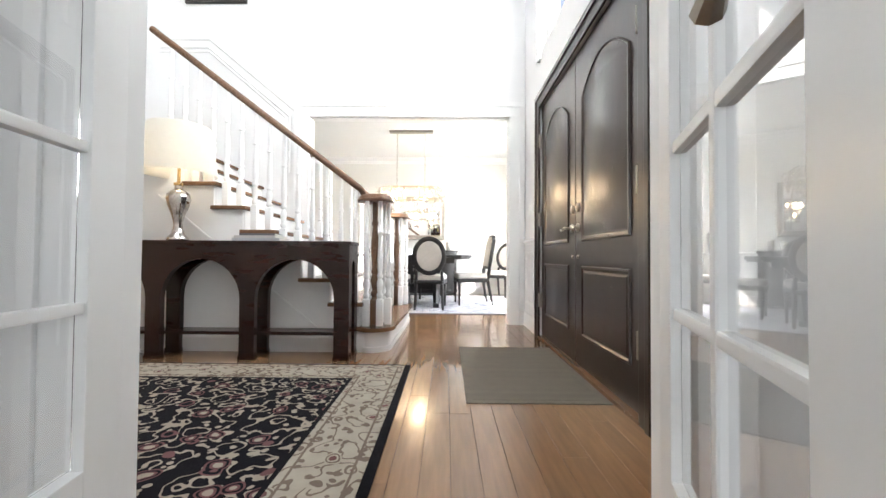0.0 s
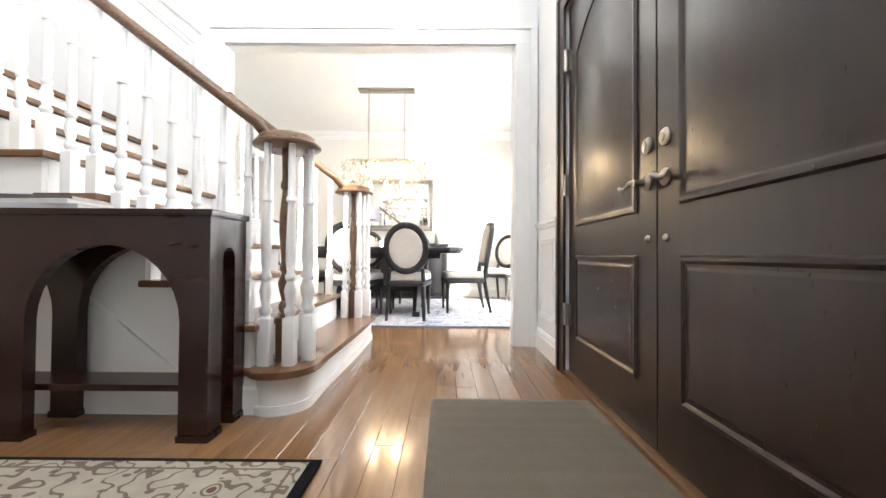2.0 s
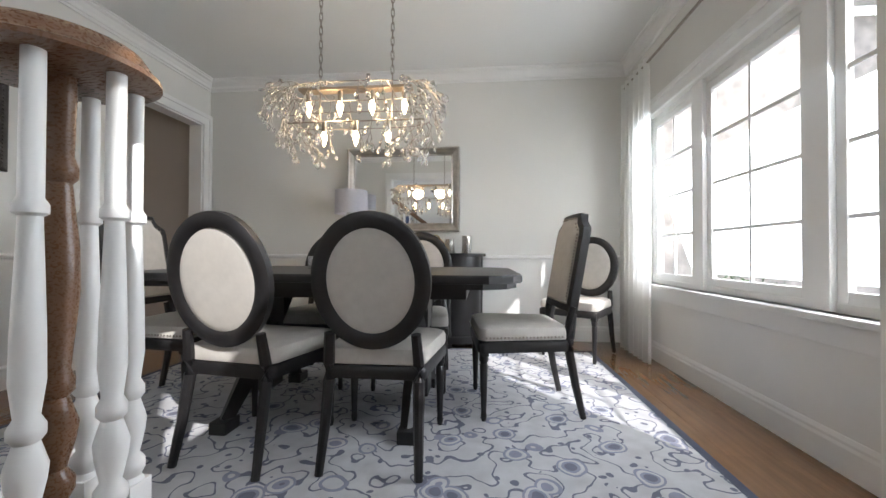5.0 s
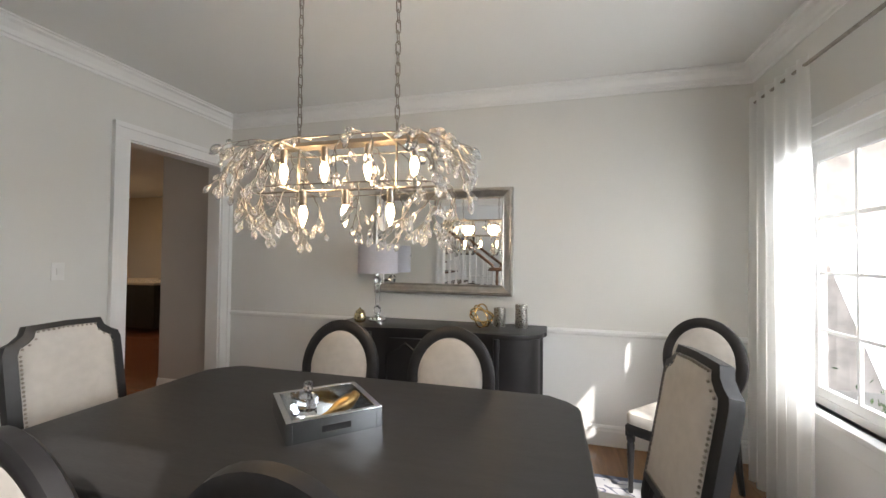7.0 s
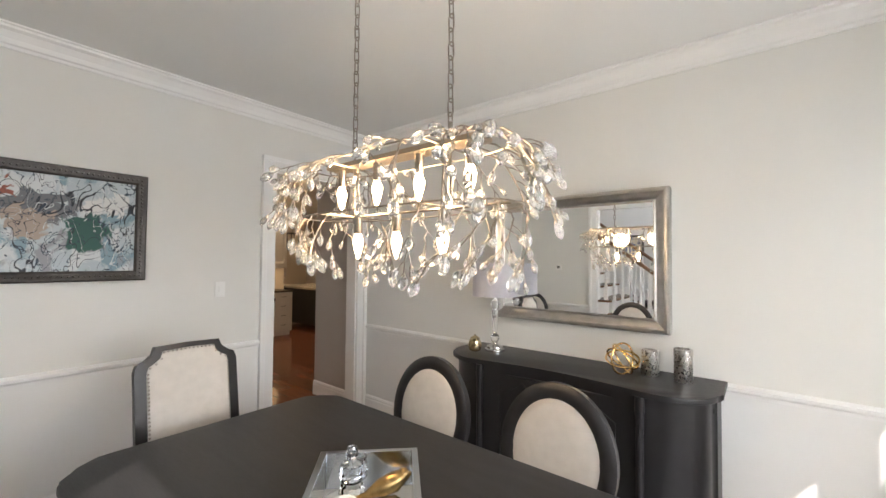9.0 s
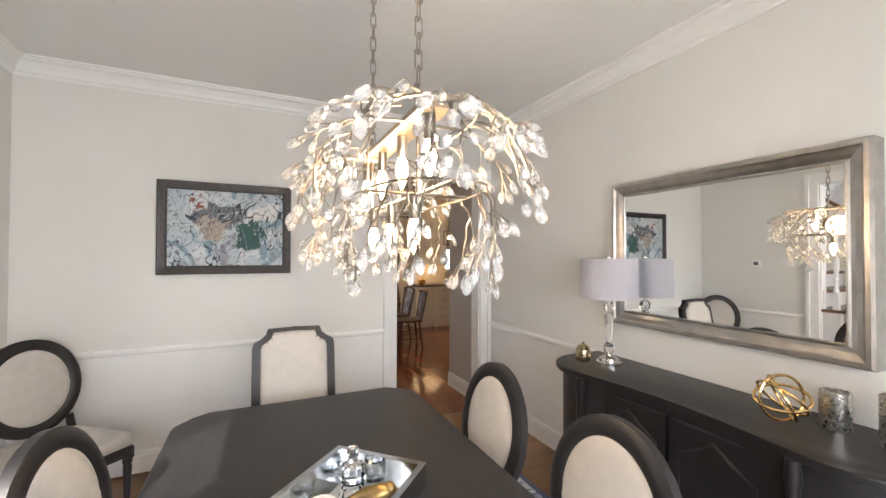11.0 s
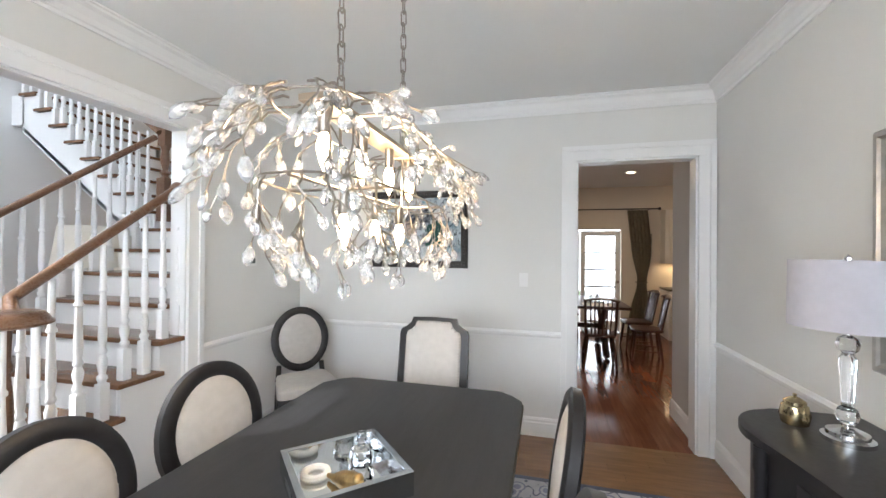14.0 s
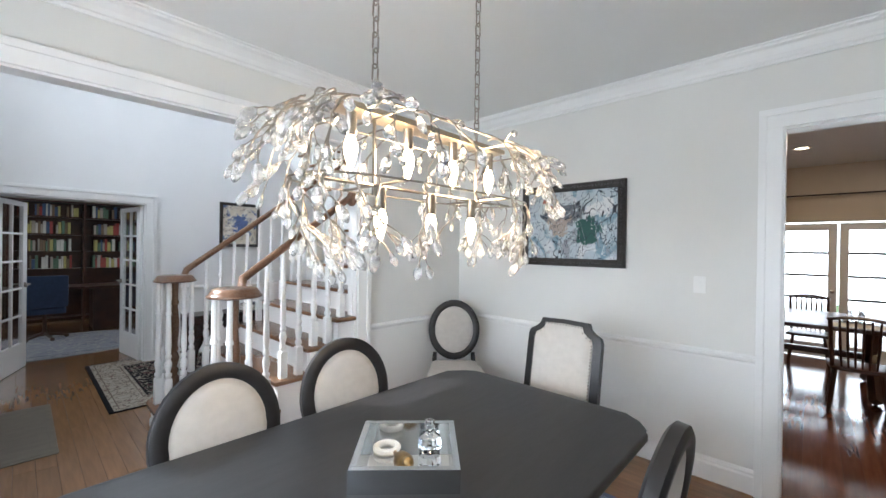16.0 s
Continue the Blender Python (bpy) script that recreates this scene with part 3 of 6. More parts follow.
# first step, rounded at both ends
def step1(grow):
    pts = []
    for i in range(13):
        a = -math.pi / 2 + math.pi * 0.62 * i / 12 - 0.35
        pts.append((-0.40 + (0.20 + grow) * math.cos(a), 3.53 + (0.20 + grow) * math.sin(a)))
    pts.append((-0.205 + grow, 3.75))
    pts.append((-0.185 + grow, 4.5))
    for i in range(13):
        a = -0.0 + math.pi * 0.62 * i / 12
        pts.append((-0.385 + (0.20 + grow) * math.cos(a), 5.20 + (0.20 + grow) * math.sin(a)))
    pts += [(-0.75, 5.1), (-0.75, 3.6)]
    return pts
bm = B()
slab(bm, step1(-0.03), 0, RISE - 0.035)
part("bottom_riser", bm, WHITE, stair, "white curved bottom riser", smooth=True)
bm = B()
slab(bm, step1(-0.018), 0, 0.05, 0.008)
part("riser_base_trim", bm, WHITE, stair, smooth=True)
bm = B()
slab(bm, step1(0.01), RISE - 0.036, RISE, 0.012)
part("tread", bm, TREADWOOD, stair, "stained oak bullnose tread")
for n in range(2, 9):
    bm = B()
    y1 = SB + 0.065 if n <= 5 else YO - 0.004
    if n == 5:
        pts = [(nose(n), SA - 0.065), (nose(n), y1), (OPL + 0.017, y1), (OPL + 0.017, YO - 0.006), (nose(n + 1) - 0.05, YO - 0.006), (nose(n + 1) - 0.05, SA - 0.065)]
        slab(bm, pts, n * RISE - 0.036, n * RISE, 0.008)
        part("tread", bm, TREADWOOD, stair)
        continue
    pts = [(nose(n), SA - 0.065), (nose(n), y1 if n < 5 else YO - 0.004), (nose(n + 1) - 0.05, y1 if n < 5 else YO - 0.004), (nose(n + 1) - 0.05, SA - 0.065)]
    slab(bm, pts, n * RISE - 0.036, n * RISE, 0.01)
    part("tread", bm, TREADWOOD, stair)
# landing
bm = B()
box(bm, -3.95, SA - 0.06, 9 * RISE - 0.036, nose(9), YO - 0.004, 9 * RISE, 0.008)
part("landing", bm, TREADWOOD, stair, "stained oak landing")
bm = B()
box(bm, -3.95, SA, 9 * RISE - 0.34, nose(9) - 0.04, YO - 0.004, 9 * RISE - 0.036)
part("landing_edge", bm, WHITE, stair, smooth=False)
bm = B()
box(bm, -2.95, SA - 0.03, 0, nose(9) - 0.03, YO - 0.004, 9 * RISE - 0.33)
part("landing_wall", bm, WHITE, stair, smooth=False)
# upper flight towards the office wall
XU0, XU1 = -3.95, -2.72
for n in range(10, 18):
    y = SA - 0.1 - RUN * (n - 10)
    bm = B()
    box(bm, XU0, y - RUN - 0.03, n * RISE - 0.036, XU1 + 0.05, y, n * RISE, 0.008)
    part("tread", bm, TREADWOOD, stair)
    bm = B()
    box(bm, XU0, y - 0.05, (n - 1) * RISE, XU1, y - 0.03, n * RISE - 0.037)
    part("riser", bm, WHITE, stair, smooth=False)
bm = B()
y0, y1 = SA - 0.1, SA - 0.1 - RUN * 8
s = RISE / RUN
for xx in (XU0, XU1 - 0.05):
    pts = [(y0, 9 * RISE - 0.34), (y0, 10 * RISE - 0.04)]
    for n in range(10, 18):
        y = SA - 0.13 - RUN * (n - 10)
        pts += [(y, n * RISE - 0.04), (y - RUN, n * RISE - 0.04)]
    pts += [(y1 - 0.03, 17 * RISE - 0.5)]
    a = [bm.verts.new((xx, y, z)) for y, z in pts]
    b = [bm.verts.new((xx + 0.05, y, z)) for y, z in pts]
    k = len(pts)
    bm.faces.new(a); bm.faces.new(b[::-1])
    for i in range(k):
        bm.faces.new((a[i], a[(i + 1) % k], b[(i + 1) % k], b[i]))
part("stringer", bm, WHITE, stair, "white cut stringers of the upper flight", smooth=False)
bm = B()
a = [bm.verts.new(p) for p in ((XU0, y0, 9 * RISE - 0.33), (XU1, y0, 9 * RISE - 0.33), (XU1, y1, 17 * RISE - 0.49), (XU0, y1, 17 * RISE - 0.49))]
b = [bm.verts.new(v.co + Vector((0, 0, 0.05))) for v in a]
bm.faces.new(a); bm.faces.new(b[::-1])
for i in range(4):
    bm.faces.new((a[i], a[(i + 1) % 4], b[(i + 1) % 4], b[i]))
part("soffit", bm, FOYER, stair, smooth=False)
bm = B()
box(bm, -6.25, YF, 17 * RISE - 0.4, -2.72, y1 - 0.0, 17 * RISE - 0.002)
setting("floor_upper", bm, WHITE, "edge of the upper floor with white fascia", "floor")
wall("wall_stair_end", FOYER, "white wall beside the landing", (-4.1, SA, 0, -3.96, YO, HF))

# balusters
def baluster_mesh(h):
    bm = B()
    box(bm, -0.021, -0.021, 0, 0.021, 0.021, h * 0.21, 0.003)
    lathe(bm, [(0.020, h * 0.21), (0.015, h * 0.22), (0.021, h * 0.235), (0.021, h * 0.25), (0.013, h * 0.265), (0.020, h * 0.31), (0.022, h * 0.335), (0.013, h * 0.375), (0.019, h * 0.385), (0.019, h * 0.40), (0.013, h * 0.415), (0.018, h * 0.47), (0.017, h * 0.55), (0.012, h * 0.73), (0.018, h * 0.735), (0.018, h * 0.75), (0.013, h * 0.76), (0.0125, h)], n=12)
    return solid(bm, "baluster", WHITE, True)


BAL = baluster_mesh(1.0)


def railz(x):
    return 1.46 + 0.756 * (-0.42 - x)


def balusters(y, n0, n1, parent):
    for n in range(n0, n1 + 1):
        for k in (0.28, 0.78):
            x = nose(n) - 0.02 - RUN * k
            ob = new("baluster", BAL)
            ob.parent = parent
            ob.matrix_basis = pose(x, y, n * RISE) @ Matrix.Diagonal((1.4, 1.4, railz(x) - 0.05 - n * RISE, 1))


def railing(y, x_end, nx, ny, n1, label):
    r = thing("railing", label, "railing", "stair railings", pose(0, 0, 0))
    bm = B()
    pts = [(nx, ny, 1.465), (nx - 0.08, (ny + y) / 2, 1.462), (-0.53, y, railz(-0.53))]
    x = -0.62
    while x > x_end:
        pts.append((x, y, railz(x)))
        x -= 0.3
    pts.append((x_end, y, railz(x_end)))
    tube(bm, pts, 0.034, 12, flat=0.95)
    part("handrail", bm, RAILWOOD, r, "stained oak handrail")
    bm = B()
    lathe(bm, [(0.0, 1.425), (0.17, 1.425), (0.185, 1.433), (0.185, 1.444), (0.172, 1.452), (0.165, 1.468), (0.15, 1.49), (0.13, 1.497), (0.0, 1.497)], at=(nx, ny, 0), n=32)
    part("volute_cap", bm, RAILWOOD, r, "round stained oak cap")
    h = 1.43 - RISE
    bm = B()
    box(bm, nx - 0.04, ny - 0.04, RISE, nx + 0.04, ny + 0.04, RISE + h * 0.2, 0.004)
    lathe(bm, [(r_, RISE + h * a) for r_, a in ((0.036, 0.2), (0.025, 0.22), (0.037, 0.24), (0.037, 0.26), (0.022, 0.28), (0.037, 0.33), (0.042, 0.36), (0.024, 0.41), (0.034, 0.42), (0.034, 0.44), (0.026, 0.46), (0.04, 0.60), (0.038, 0.68), (0.024, 0.80), (0.034, 0.81), (0.034, 0.83), (0.026, 0.85), (0.03, 1.0))], at=(nx, ny, 0), n=18)
    part("newel_post", bm, RAILWOOD, r, "turned oak newel post")
    for i in range(5):
        a = radians(-115 + 57 * i) if ny < 4.5 else radians(115 - 57 * i)
        ob = new("baluster", BAL)
        ob.parent = r
        ob.matrix_basis = pose(nx + 0.135 * math.cos(a), ny + 0.135 * math.sin(a), RISE) @ Matrix.Diagonal((1.5, 1.5, h, 1))
    balusters(y, 2, n1, r)
    return r


ra = railing(SA + 0.04, -2.6, -0.405, 3.59, 8, "stained oak handrail on white turned balusters")
rb = railing(SB - 0.02, -1.50, -0.40, 5.235, 5, "stained oak handrail on white balusters ending at the wall")
bm = B()
lathe(bm, [(0.0, 0), (0.075, 0), (0.075, 0.02), (0.06, 0.035), (0.0, 0.04)], n=24, m=Matrix.Translation((OPL + 0.014, SB - 0.02, railz(-1.5))) @ Matrix.Rotation(radians(90), 4, "Y"))
part("rosette", bm, RAILWOOD, rb, "round oak rosette on the jamb")
# landing newel and upper railing
ru = thing("railing", "stained oak newel and white balusters of the upper flight", "railing", "stair railings", pose(0, 0, 0))
bm = B()
nx, ny = -2.78, SA - 0.02
box(bm, nx - 0.06, ny - 0.06, 9 * RISE + 0.10, nx + 0.06, ny + 0.06, 9 * RISE + 0.62, 0.006)
lathe(bm, [(0.055, 9 * RISE + 0.62), (0.035, 9 * RISE + 0.65), (0.055, 9 * RISE + 0.68), (0.03, 9 * RISE + 0.72), (0.05, 9 * RISE + 0.82), (0.04, 9 * RISE + 0.95), (0.055, 9 * RISE + 1.0)], at=(nx, ny, 0), n=18)
box(bm, nx - 0.055, ny - 0.055, 9 * RISE + 1.0, nx + 0.055, ny + 0.055, 9 * RISE + 1.3, 0.006)
part("newel_post", bm, RAILWOOD, ru, "square and turned oak newel post")
for n in range(10, 18):
    for k in (0.3, 0.8):
        ob = new("baluster", BAL)
        ob.parent = ru
        ob.matrix_basis = pose(XU1 + 0.02, SA - 0.1 - RUN * (n - 10 + k), n * RISE) @ Matrix.Diagonal((1.3, 1.3, 0.95, 1))
bm = B()
tube(bm, [(XU1 + 0.02, SA - 0.02, 9 * RISE + 1.15), (XU1 + 0.02, SA - 0.1 - RUN * 8, 17 * RISE + 1.05)], 0.034, 12)
part("handrail", bm, RAILWOOD, ru)
# panels on the wall above the flight
bm = B()
for inset in (0.0, 0.05):
    pts = [(-1.83 - inset, 2.02 + inset), (-1.83 - inset, 2.78 - inset * 0.3), (-2.95 + inset * 0.3, 3.72 - inset * 1.2), (-3.6, 3.72 - inset * 1.2)]
    tube(bm, [(x, YO, zz) for x, zz in pts], 0.016, 6)
tube(bm, [(-1.76, YO, 2.86), (-2.93, YO, 3.83), (-3.6, YO, 3.83)], 0.02, 6)
setting("trim_stair_panels", bm, WHITE, "white sloped panel moulding on the stair wall", "trim")

# ---- rugs ----
def rug_material(name, field, motif, motif2, border, bmotif, edge, half, bw, ew, scale, leafsize=0.26, line=0.10):
    m = bpy.data.materials.new(name)
    m.use_nodes = True
    nt = m.node_tree
    L = nt.links.new
    N = nt.nodes.new
    b = nt.nodes["Principled BSDF"]
    b.inputs["Roughness"].default_value = 0.95
    b.inputs["Specular IOR Level"].default_value = 0.12
    tc = N("ShaderNodeTexCoord")
    sp = N("ShaderNodeSeparateXYZ")
    L(tc.outputs["Object"], sp.inputs[0])

    def mth(op, a, c=None):
        n = N("ShaderNodeMath")
        n.operation = op
        for i, v in enumerate((a, c)):
            if v is None:
                continue
            if isinstance(v, (int, float)):
                n.inputs[i].default_value = v
            else:
                L(v, n.inputs[i])
        return n.outputs[0]

    dx = mth("SUBTRACT", half[0], mth("ABSOLUTE", sp.outputs[0]))
    dy = mth("SUBTRACT", half[1], mth("ABSOLUTE", sp.outputs[1]))
    dist = mth("MINIMUM", dx, dy)

    def mix(f, c1, c2):
        n = N("ShaderNodeMix")
        n.data_type = "RGBA"
        L(f, n.inputs[0])
        for i, c in ((6, c1), (7, c2)):
            if isinstance(c, tuple):
                n.inputs[i].default_value = (*c, 1)
            else:
                L(c, n.inputs[i])
        return n.outputs[2]

    # warped cells make flowers, contour lines of noise make vines
    nz = N("ShaderNodeTexNoise")
    nz.inputs["Scale"].default_value, nz.inputs["Detail"].default_value = scale * 0.8, 2
    L(tc.outputs["Object"], nz.inputs["Vector"])
    vine = mth("LESS_THAN", mth("ABSOLUTE", mth("SUBTRACT", mth("FRACT", mth("MULTIPLY", nz.outputs["Fac"], 7.0)), 0.5)), line)
    wp = N("ShaderNodeVectorMath")
    wp.operation = "MULTIPLY_ADD"
    L(nz.outputs["Color"], wp.inputs[0])
    wp.inputs[1].default_value = (0.12, 0.12, 0)
    L(tc.outputs["Object"], wp.inputs[2])
    vo = N("ShaderNodeTexVoronoi")
    vo.inputs["Scale"].default_value = scale
    L(wp.outputs[0], vo.inputs["Vector"])
    d1 = vo.outputs["Distance"]
    petal = mth("LESS_THAN", d1, 0.30)
    core = mth("LESS_THAN", d1, 0.13)
    ring = mth("LESS_THAN", mth("ABSOLUTE", mth("SUBTRACT", d1, 0.22)), 0.03)
    v2 = N("ShaderNodeTexVoronoi")
    v2.inputs["Scale"].default_value = scale * 2.6
    L(wp.outputs[0], v2.inputs["Vector"])
    leaf = mth("LESS_THAN", v2.outputs["Distance"], leafsize)
    f = mix(leaf, field, motif)
    f = mix(vine, f, motif)
    f = mix(petal, f, motif2)
    f = mix(ring, f, field)
    f = mix(core, f, motif)
    g = mix(leaf, border, bmotif)
    g = mix(vine, g, bmotif)
    g = mix(petal, g, border)
    g = mix(ring, g, bmotif)
    g = mix(core, g, motif2)
    inb = mth("LESS_THAN", dist, bw)
    c = mix(inb, f, g)
    for at, w, col in ((bw, 0.012, edge), (bw - 0.05, 0.006, bmotif), (ew + 0.05, 0.006, bmotif)):
        if bw > 0:
            c = mix(mth("LESS_THAN", mth("ABSOLUTE", mth("SUBTRACT", dist, at)), w), c, col)
    c = mix(mth("LESS_THAN", dist, ew), c, edge)
    fuzz = N("ShaderNodeTexNoise")
    fuzz.inputs["Scale"].default_value, fuzz.inputs["Detail"].default_value = 9, 8
    L(tc.outputs["Object"], fuzz.inputs["Vector"])
    mr = N("ShaderNodeMapRange")
    mr.inputs[3].default_value, mr.inputs[4].default_value = 0.75, 1.25
    L(fuzz.outputs["Fac"], mr.inputs[0])
    sc = N("ShaderNodeVectorMath")
    sc.operation = "SCALE"
    L(c, sc.inputs[0])
    L(mr.outputs[0], sc.inputs["Scale"])
    L(sc.outputs[0], b.inputs["Base Color"])
    pile = N("ShaderNodeTexNoise")
    pile.inputs["Scale"].default_value = 350
    L(tc.outputs["Object"], pile.inputs["Vector"])
    bp = N("ShaderNodeBump")
    bp.inputs["Strength"].default_value, bp.inputs["Distance"].default_value = 0.5, 0.004
    L(pile.outputs["Fac"], bp.inputs["Height"])
    L(bp.outputs[0], b.inputs["Normal"])
    return m


def rug(name, cx, cy, hx, hy, h, m, label, category="rug"):
    bm = B()
    box(bm, -hx, -hy, 0, hx, hy, h, 0.004)
    return one(name, bm, m, label, category, m=pose(cx, cy, 0.0), smooth=False)


fr = rug_material("persian_rug", (0.008, 0.007, 0.010), (0.33, 0.29, 0.23), (0.15, 0.07, 0.07), (0.38, 0.34, 0.28), (0.17, 0.13, 0.105), (0.008, 0.007, 0.009), (1.96, 1.18), 0.40, 0.045, 6.0)
rug("foyer_rug", -1.94, 1.76, 1.96, 1.16, 0.012, fr, "black and cream persian rug with floral border")
dr = rug_material("dining_rug", (0.52, 0.52, 0.54), (0.17, 0.175, 0.23), (0.27, 0.28, 0.36), (0.52, 0.52, 0.54), (0.17, 0.175, 0.23), (0.10, 0.11, 0.15), (2.0, 1.47), 0.0, 0.05, 4.2, 0.17, 0.07)
rug("dining_rug", -0.30, 7.33, 2.0, 1.47, 0.012, dr, "ivory and slate blue floral dining rug")
dm = mat("ribbed_door_mat", (0.165, 0.14, 0.108), 0.95, var=0.12, scale=12, bump=0.3, bscale=300)
bm = B()
box(bm, -0.445, -0.75, 0, 0.445, 0.75, 0.006, 0.002)
dmat = one("door_mat", bm, dm, "taupe ribbed door mat on the oak floor", "doormat", m=pose(0.875, 2.86, 0), smooth=False)
bm = B()
box(bm, -0.004, -0.70, 0.006, 0.004, 0.70, 0.0082)
RIB = solid(bm, "rib", dm)
for i in range(58):
    ob = new("rib", RIB)
    ob.parent = dmat
    ob.location = (-0.40 + i * 0.014, 0, 0)


# ---- dining chairs ----
def ring_mesh(bm, cz, rx, rz, ix, iz, y0, y1, n=44, egg=0.0):
    rings = []
    for i in range(n):
        a = 2 * math.pi * i / n
        c, s = math.cos(a), math.sin(a)
        k = 1 - egg * (-s)
        prof = []
        for u, y in ((0, y1 * 0.6), (0.25, y1), (0.75, y1), (1, y1 * 0.6), (1, y0 * 0.6), (0.75, y0), (0.25, y0), (0, y0 * 0.6)):
            r1, r2 = ix + (rx - ix) * u, iz + (rz - iz) * u
            prof.append(bm.verts.new((r1 * c * k, y, cz + r2 * s)))
        rings.append(prof)
    for i in range(n):
        a, b = rings[i], rings[(i + 1) % n]
        for j in range(8):
            q = (j + 1) % 8
            bm.faces.new((a[j], a[q], b[q], b[j]))


def pad(bm, cz, rx, rz, y, bulge, n=40):
    prev = None
    for u, h in ((1.0, 0), (0.97, 0.35), (0.85, 0.7), (0.6, 0.92), (0.3, 1.0)):
        ring = [bm.verts.new((rx * u * math.cos(2 * math.pi * i / n), y + bulge * h, cz + rz * u * math.sin(2 * math.pi * i / n))) for i in range(n)]
        if prev:
            for i in range(n):
                j = (i + 1) % n
                bm.faces.new((prev[i], prev[j], ring[j], ring[i]))
        prev = ring
    bm.faces.new(prev)


def seat_cushion(bm, wf, wb, d, z0, z1, r=0.06):
    pts = []
    def corner(cx, cy, a0):
        for i in range(6):
            a = a0 + math.pi / 2 * i / 5
            pts.append((cx + r * math.cos(a), cy + r * math.sin(a)))
    corner(wf / 2 - r, d / 2 - r, 0)
    corner(-wf / 2 + r, d / 2 - r, math.pi / 2)
    corner(-wb / 2 + r, -d / 2 + r, math.pi)
    corner(wb / 2 - r, -d / 2 + r, 1.5 * math.pi)
    loops = []
    for u, z in ((0.99, z0), (1.0, z0 + 0.01), (1.0, z0 + (z1 - z0) * 0.55), (0.97, z0 + (z1 - z0) * 0.8), (0.86, z0 + (z1 - z0) * 0.95), (0.5, z1)):
        loops.append([bm.verts.new((x * u, y * u, z)) for x, y in pts])
    n = len(pts)
    for a, b in zip(loops, loops[1:]):
        for i in range(n):
            bm.faces.new((a[i], a[(i + 1) % n], b[(i + 1) % n], b[i]))
    bm.faces.new(loops[0][::-1])
    bm.faces.new(loops[-1])


def legs(ch, wf, wb, d, zs):
    for s in (-1, 1):
        bm = B()
        box(bm, s * (wf / 2 - 0.035) - 0.028, d / 2 - 0.065, zs - 0.10, s * (wf / 2 - 0.035) + 0.028, d / 2 - 0.01, zs - 0.02, 0.004)
        lathe(bm, [(0.014, 0.0), (0.019, 0.03), (0.016, 0.05), (0.026, zs - 0.16), (0.021, zs - 0.145), (0.030, zs - 0.125), (0.027, zs - 0.10)], at=(s * (wf / 2 - 0.035), d / 2 - 0.037, 0), n=14)
        part("leg", bm, CHAIRWOOD, ch)
        bm = B()
        x = s * (wb / 2 - 0.03)
        tube(bm, [(x * 1.06, -d / 2 - 0.085, 0.0), (x * 1.02, -d / 2 - 0.04, 0.2), (x, -d / 2 + 0.0, 0.42), (x, -d / 2 - 0.005, zs), (x * 0.95, -d / 2 - 0.03, zs + 0.15)], [0.020, 0.025, 0.029, 0.028, 0.024], 8)
        part("leg", bm, CHAIRWOOD, ch)


def oval_chair(m, label, group):
    ch = thing("dining_chair", label, "chair", group, m)
    wf, wb, d, zs = 0.60, 0.50, 0.56, 0.585
    legs(ch, wf, wb, d, 0.50)
    bm = B()
    seat_cushion(bm, wf + 0.006, wb + 0.006, d + 0.006, 0.425, 0.50, 0.05)
    part("seat_frame", bm, CHAIRWOOD, ch)
    bm = B()
    seat_cushion(bm, wf, wb, d, 0.495, zs, 0.06)
    part("seat", bm, LINEN, ch, "cream linen seat")
    tilt = Matrix.Translation((0, -0.285, 0.575)) @ Matrix.Rotation(radians(9), 4, "X")
    bm = B()
    ring_mesh(bm, 0.328, 0.284, 0.328, 0.209, 0.25, -0.032, 0.032)
    part("back_frame", bm, CHAIRWOOD, ch, m=tilt)
    bm = B()
    pad(bm, 0.328, 0.216, 0.257, 0.012, 0.026)
    pad(bm, 0.328, 0.216, 0.257, -0.012, -0.014)
    part("backrest", bm, LINEN, ch, "cream linen oval back", m=tilt)
    bm = B()
    tube(bm, [(0.211 * math.cos(2 * math.pi * i / 44), 0.016, 0.328 + 0.252 * math.sin(2 * math.pi * i / 44)) for i in range(44)], 0.006, 6, closed=True)
    part("piping", bm, LINEN, ch, m=tilt)
    return ch


def back_outline(w, h, inset=0.0):
    w, h = w / 2 - inset, h
    pts = [(-w, inset), (w, inset), (w, h * 0.80), (w - 0.012, h * 0.86), (w - 0.05, h * 0.89), (w - 0.085, h * 0.935)]
    top = [(w - 0.10, h - inset), (0.0, h + 0.006 - inset), (-w + 0.10, h - inset)]
    return pts + top + [(-w + 0.085, h * 0.935), (-w + 0.05, h * 0.89), (-w + 0.012, h * 0.86), (-w, h * 0.80)]


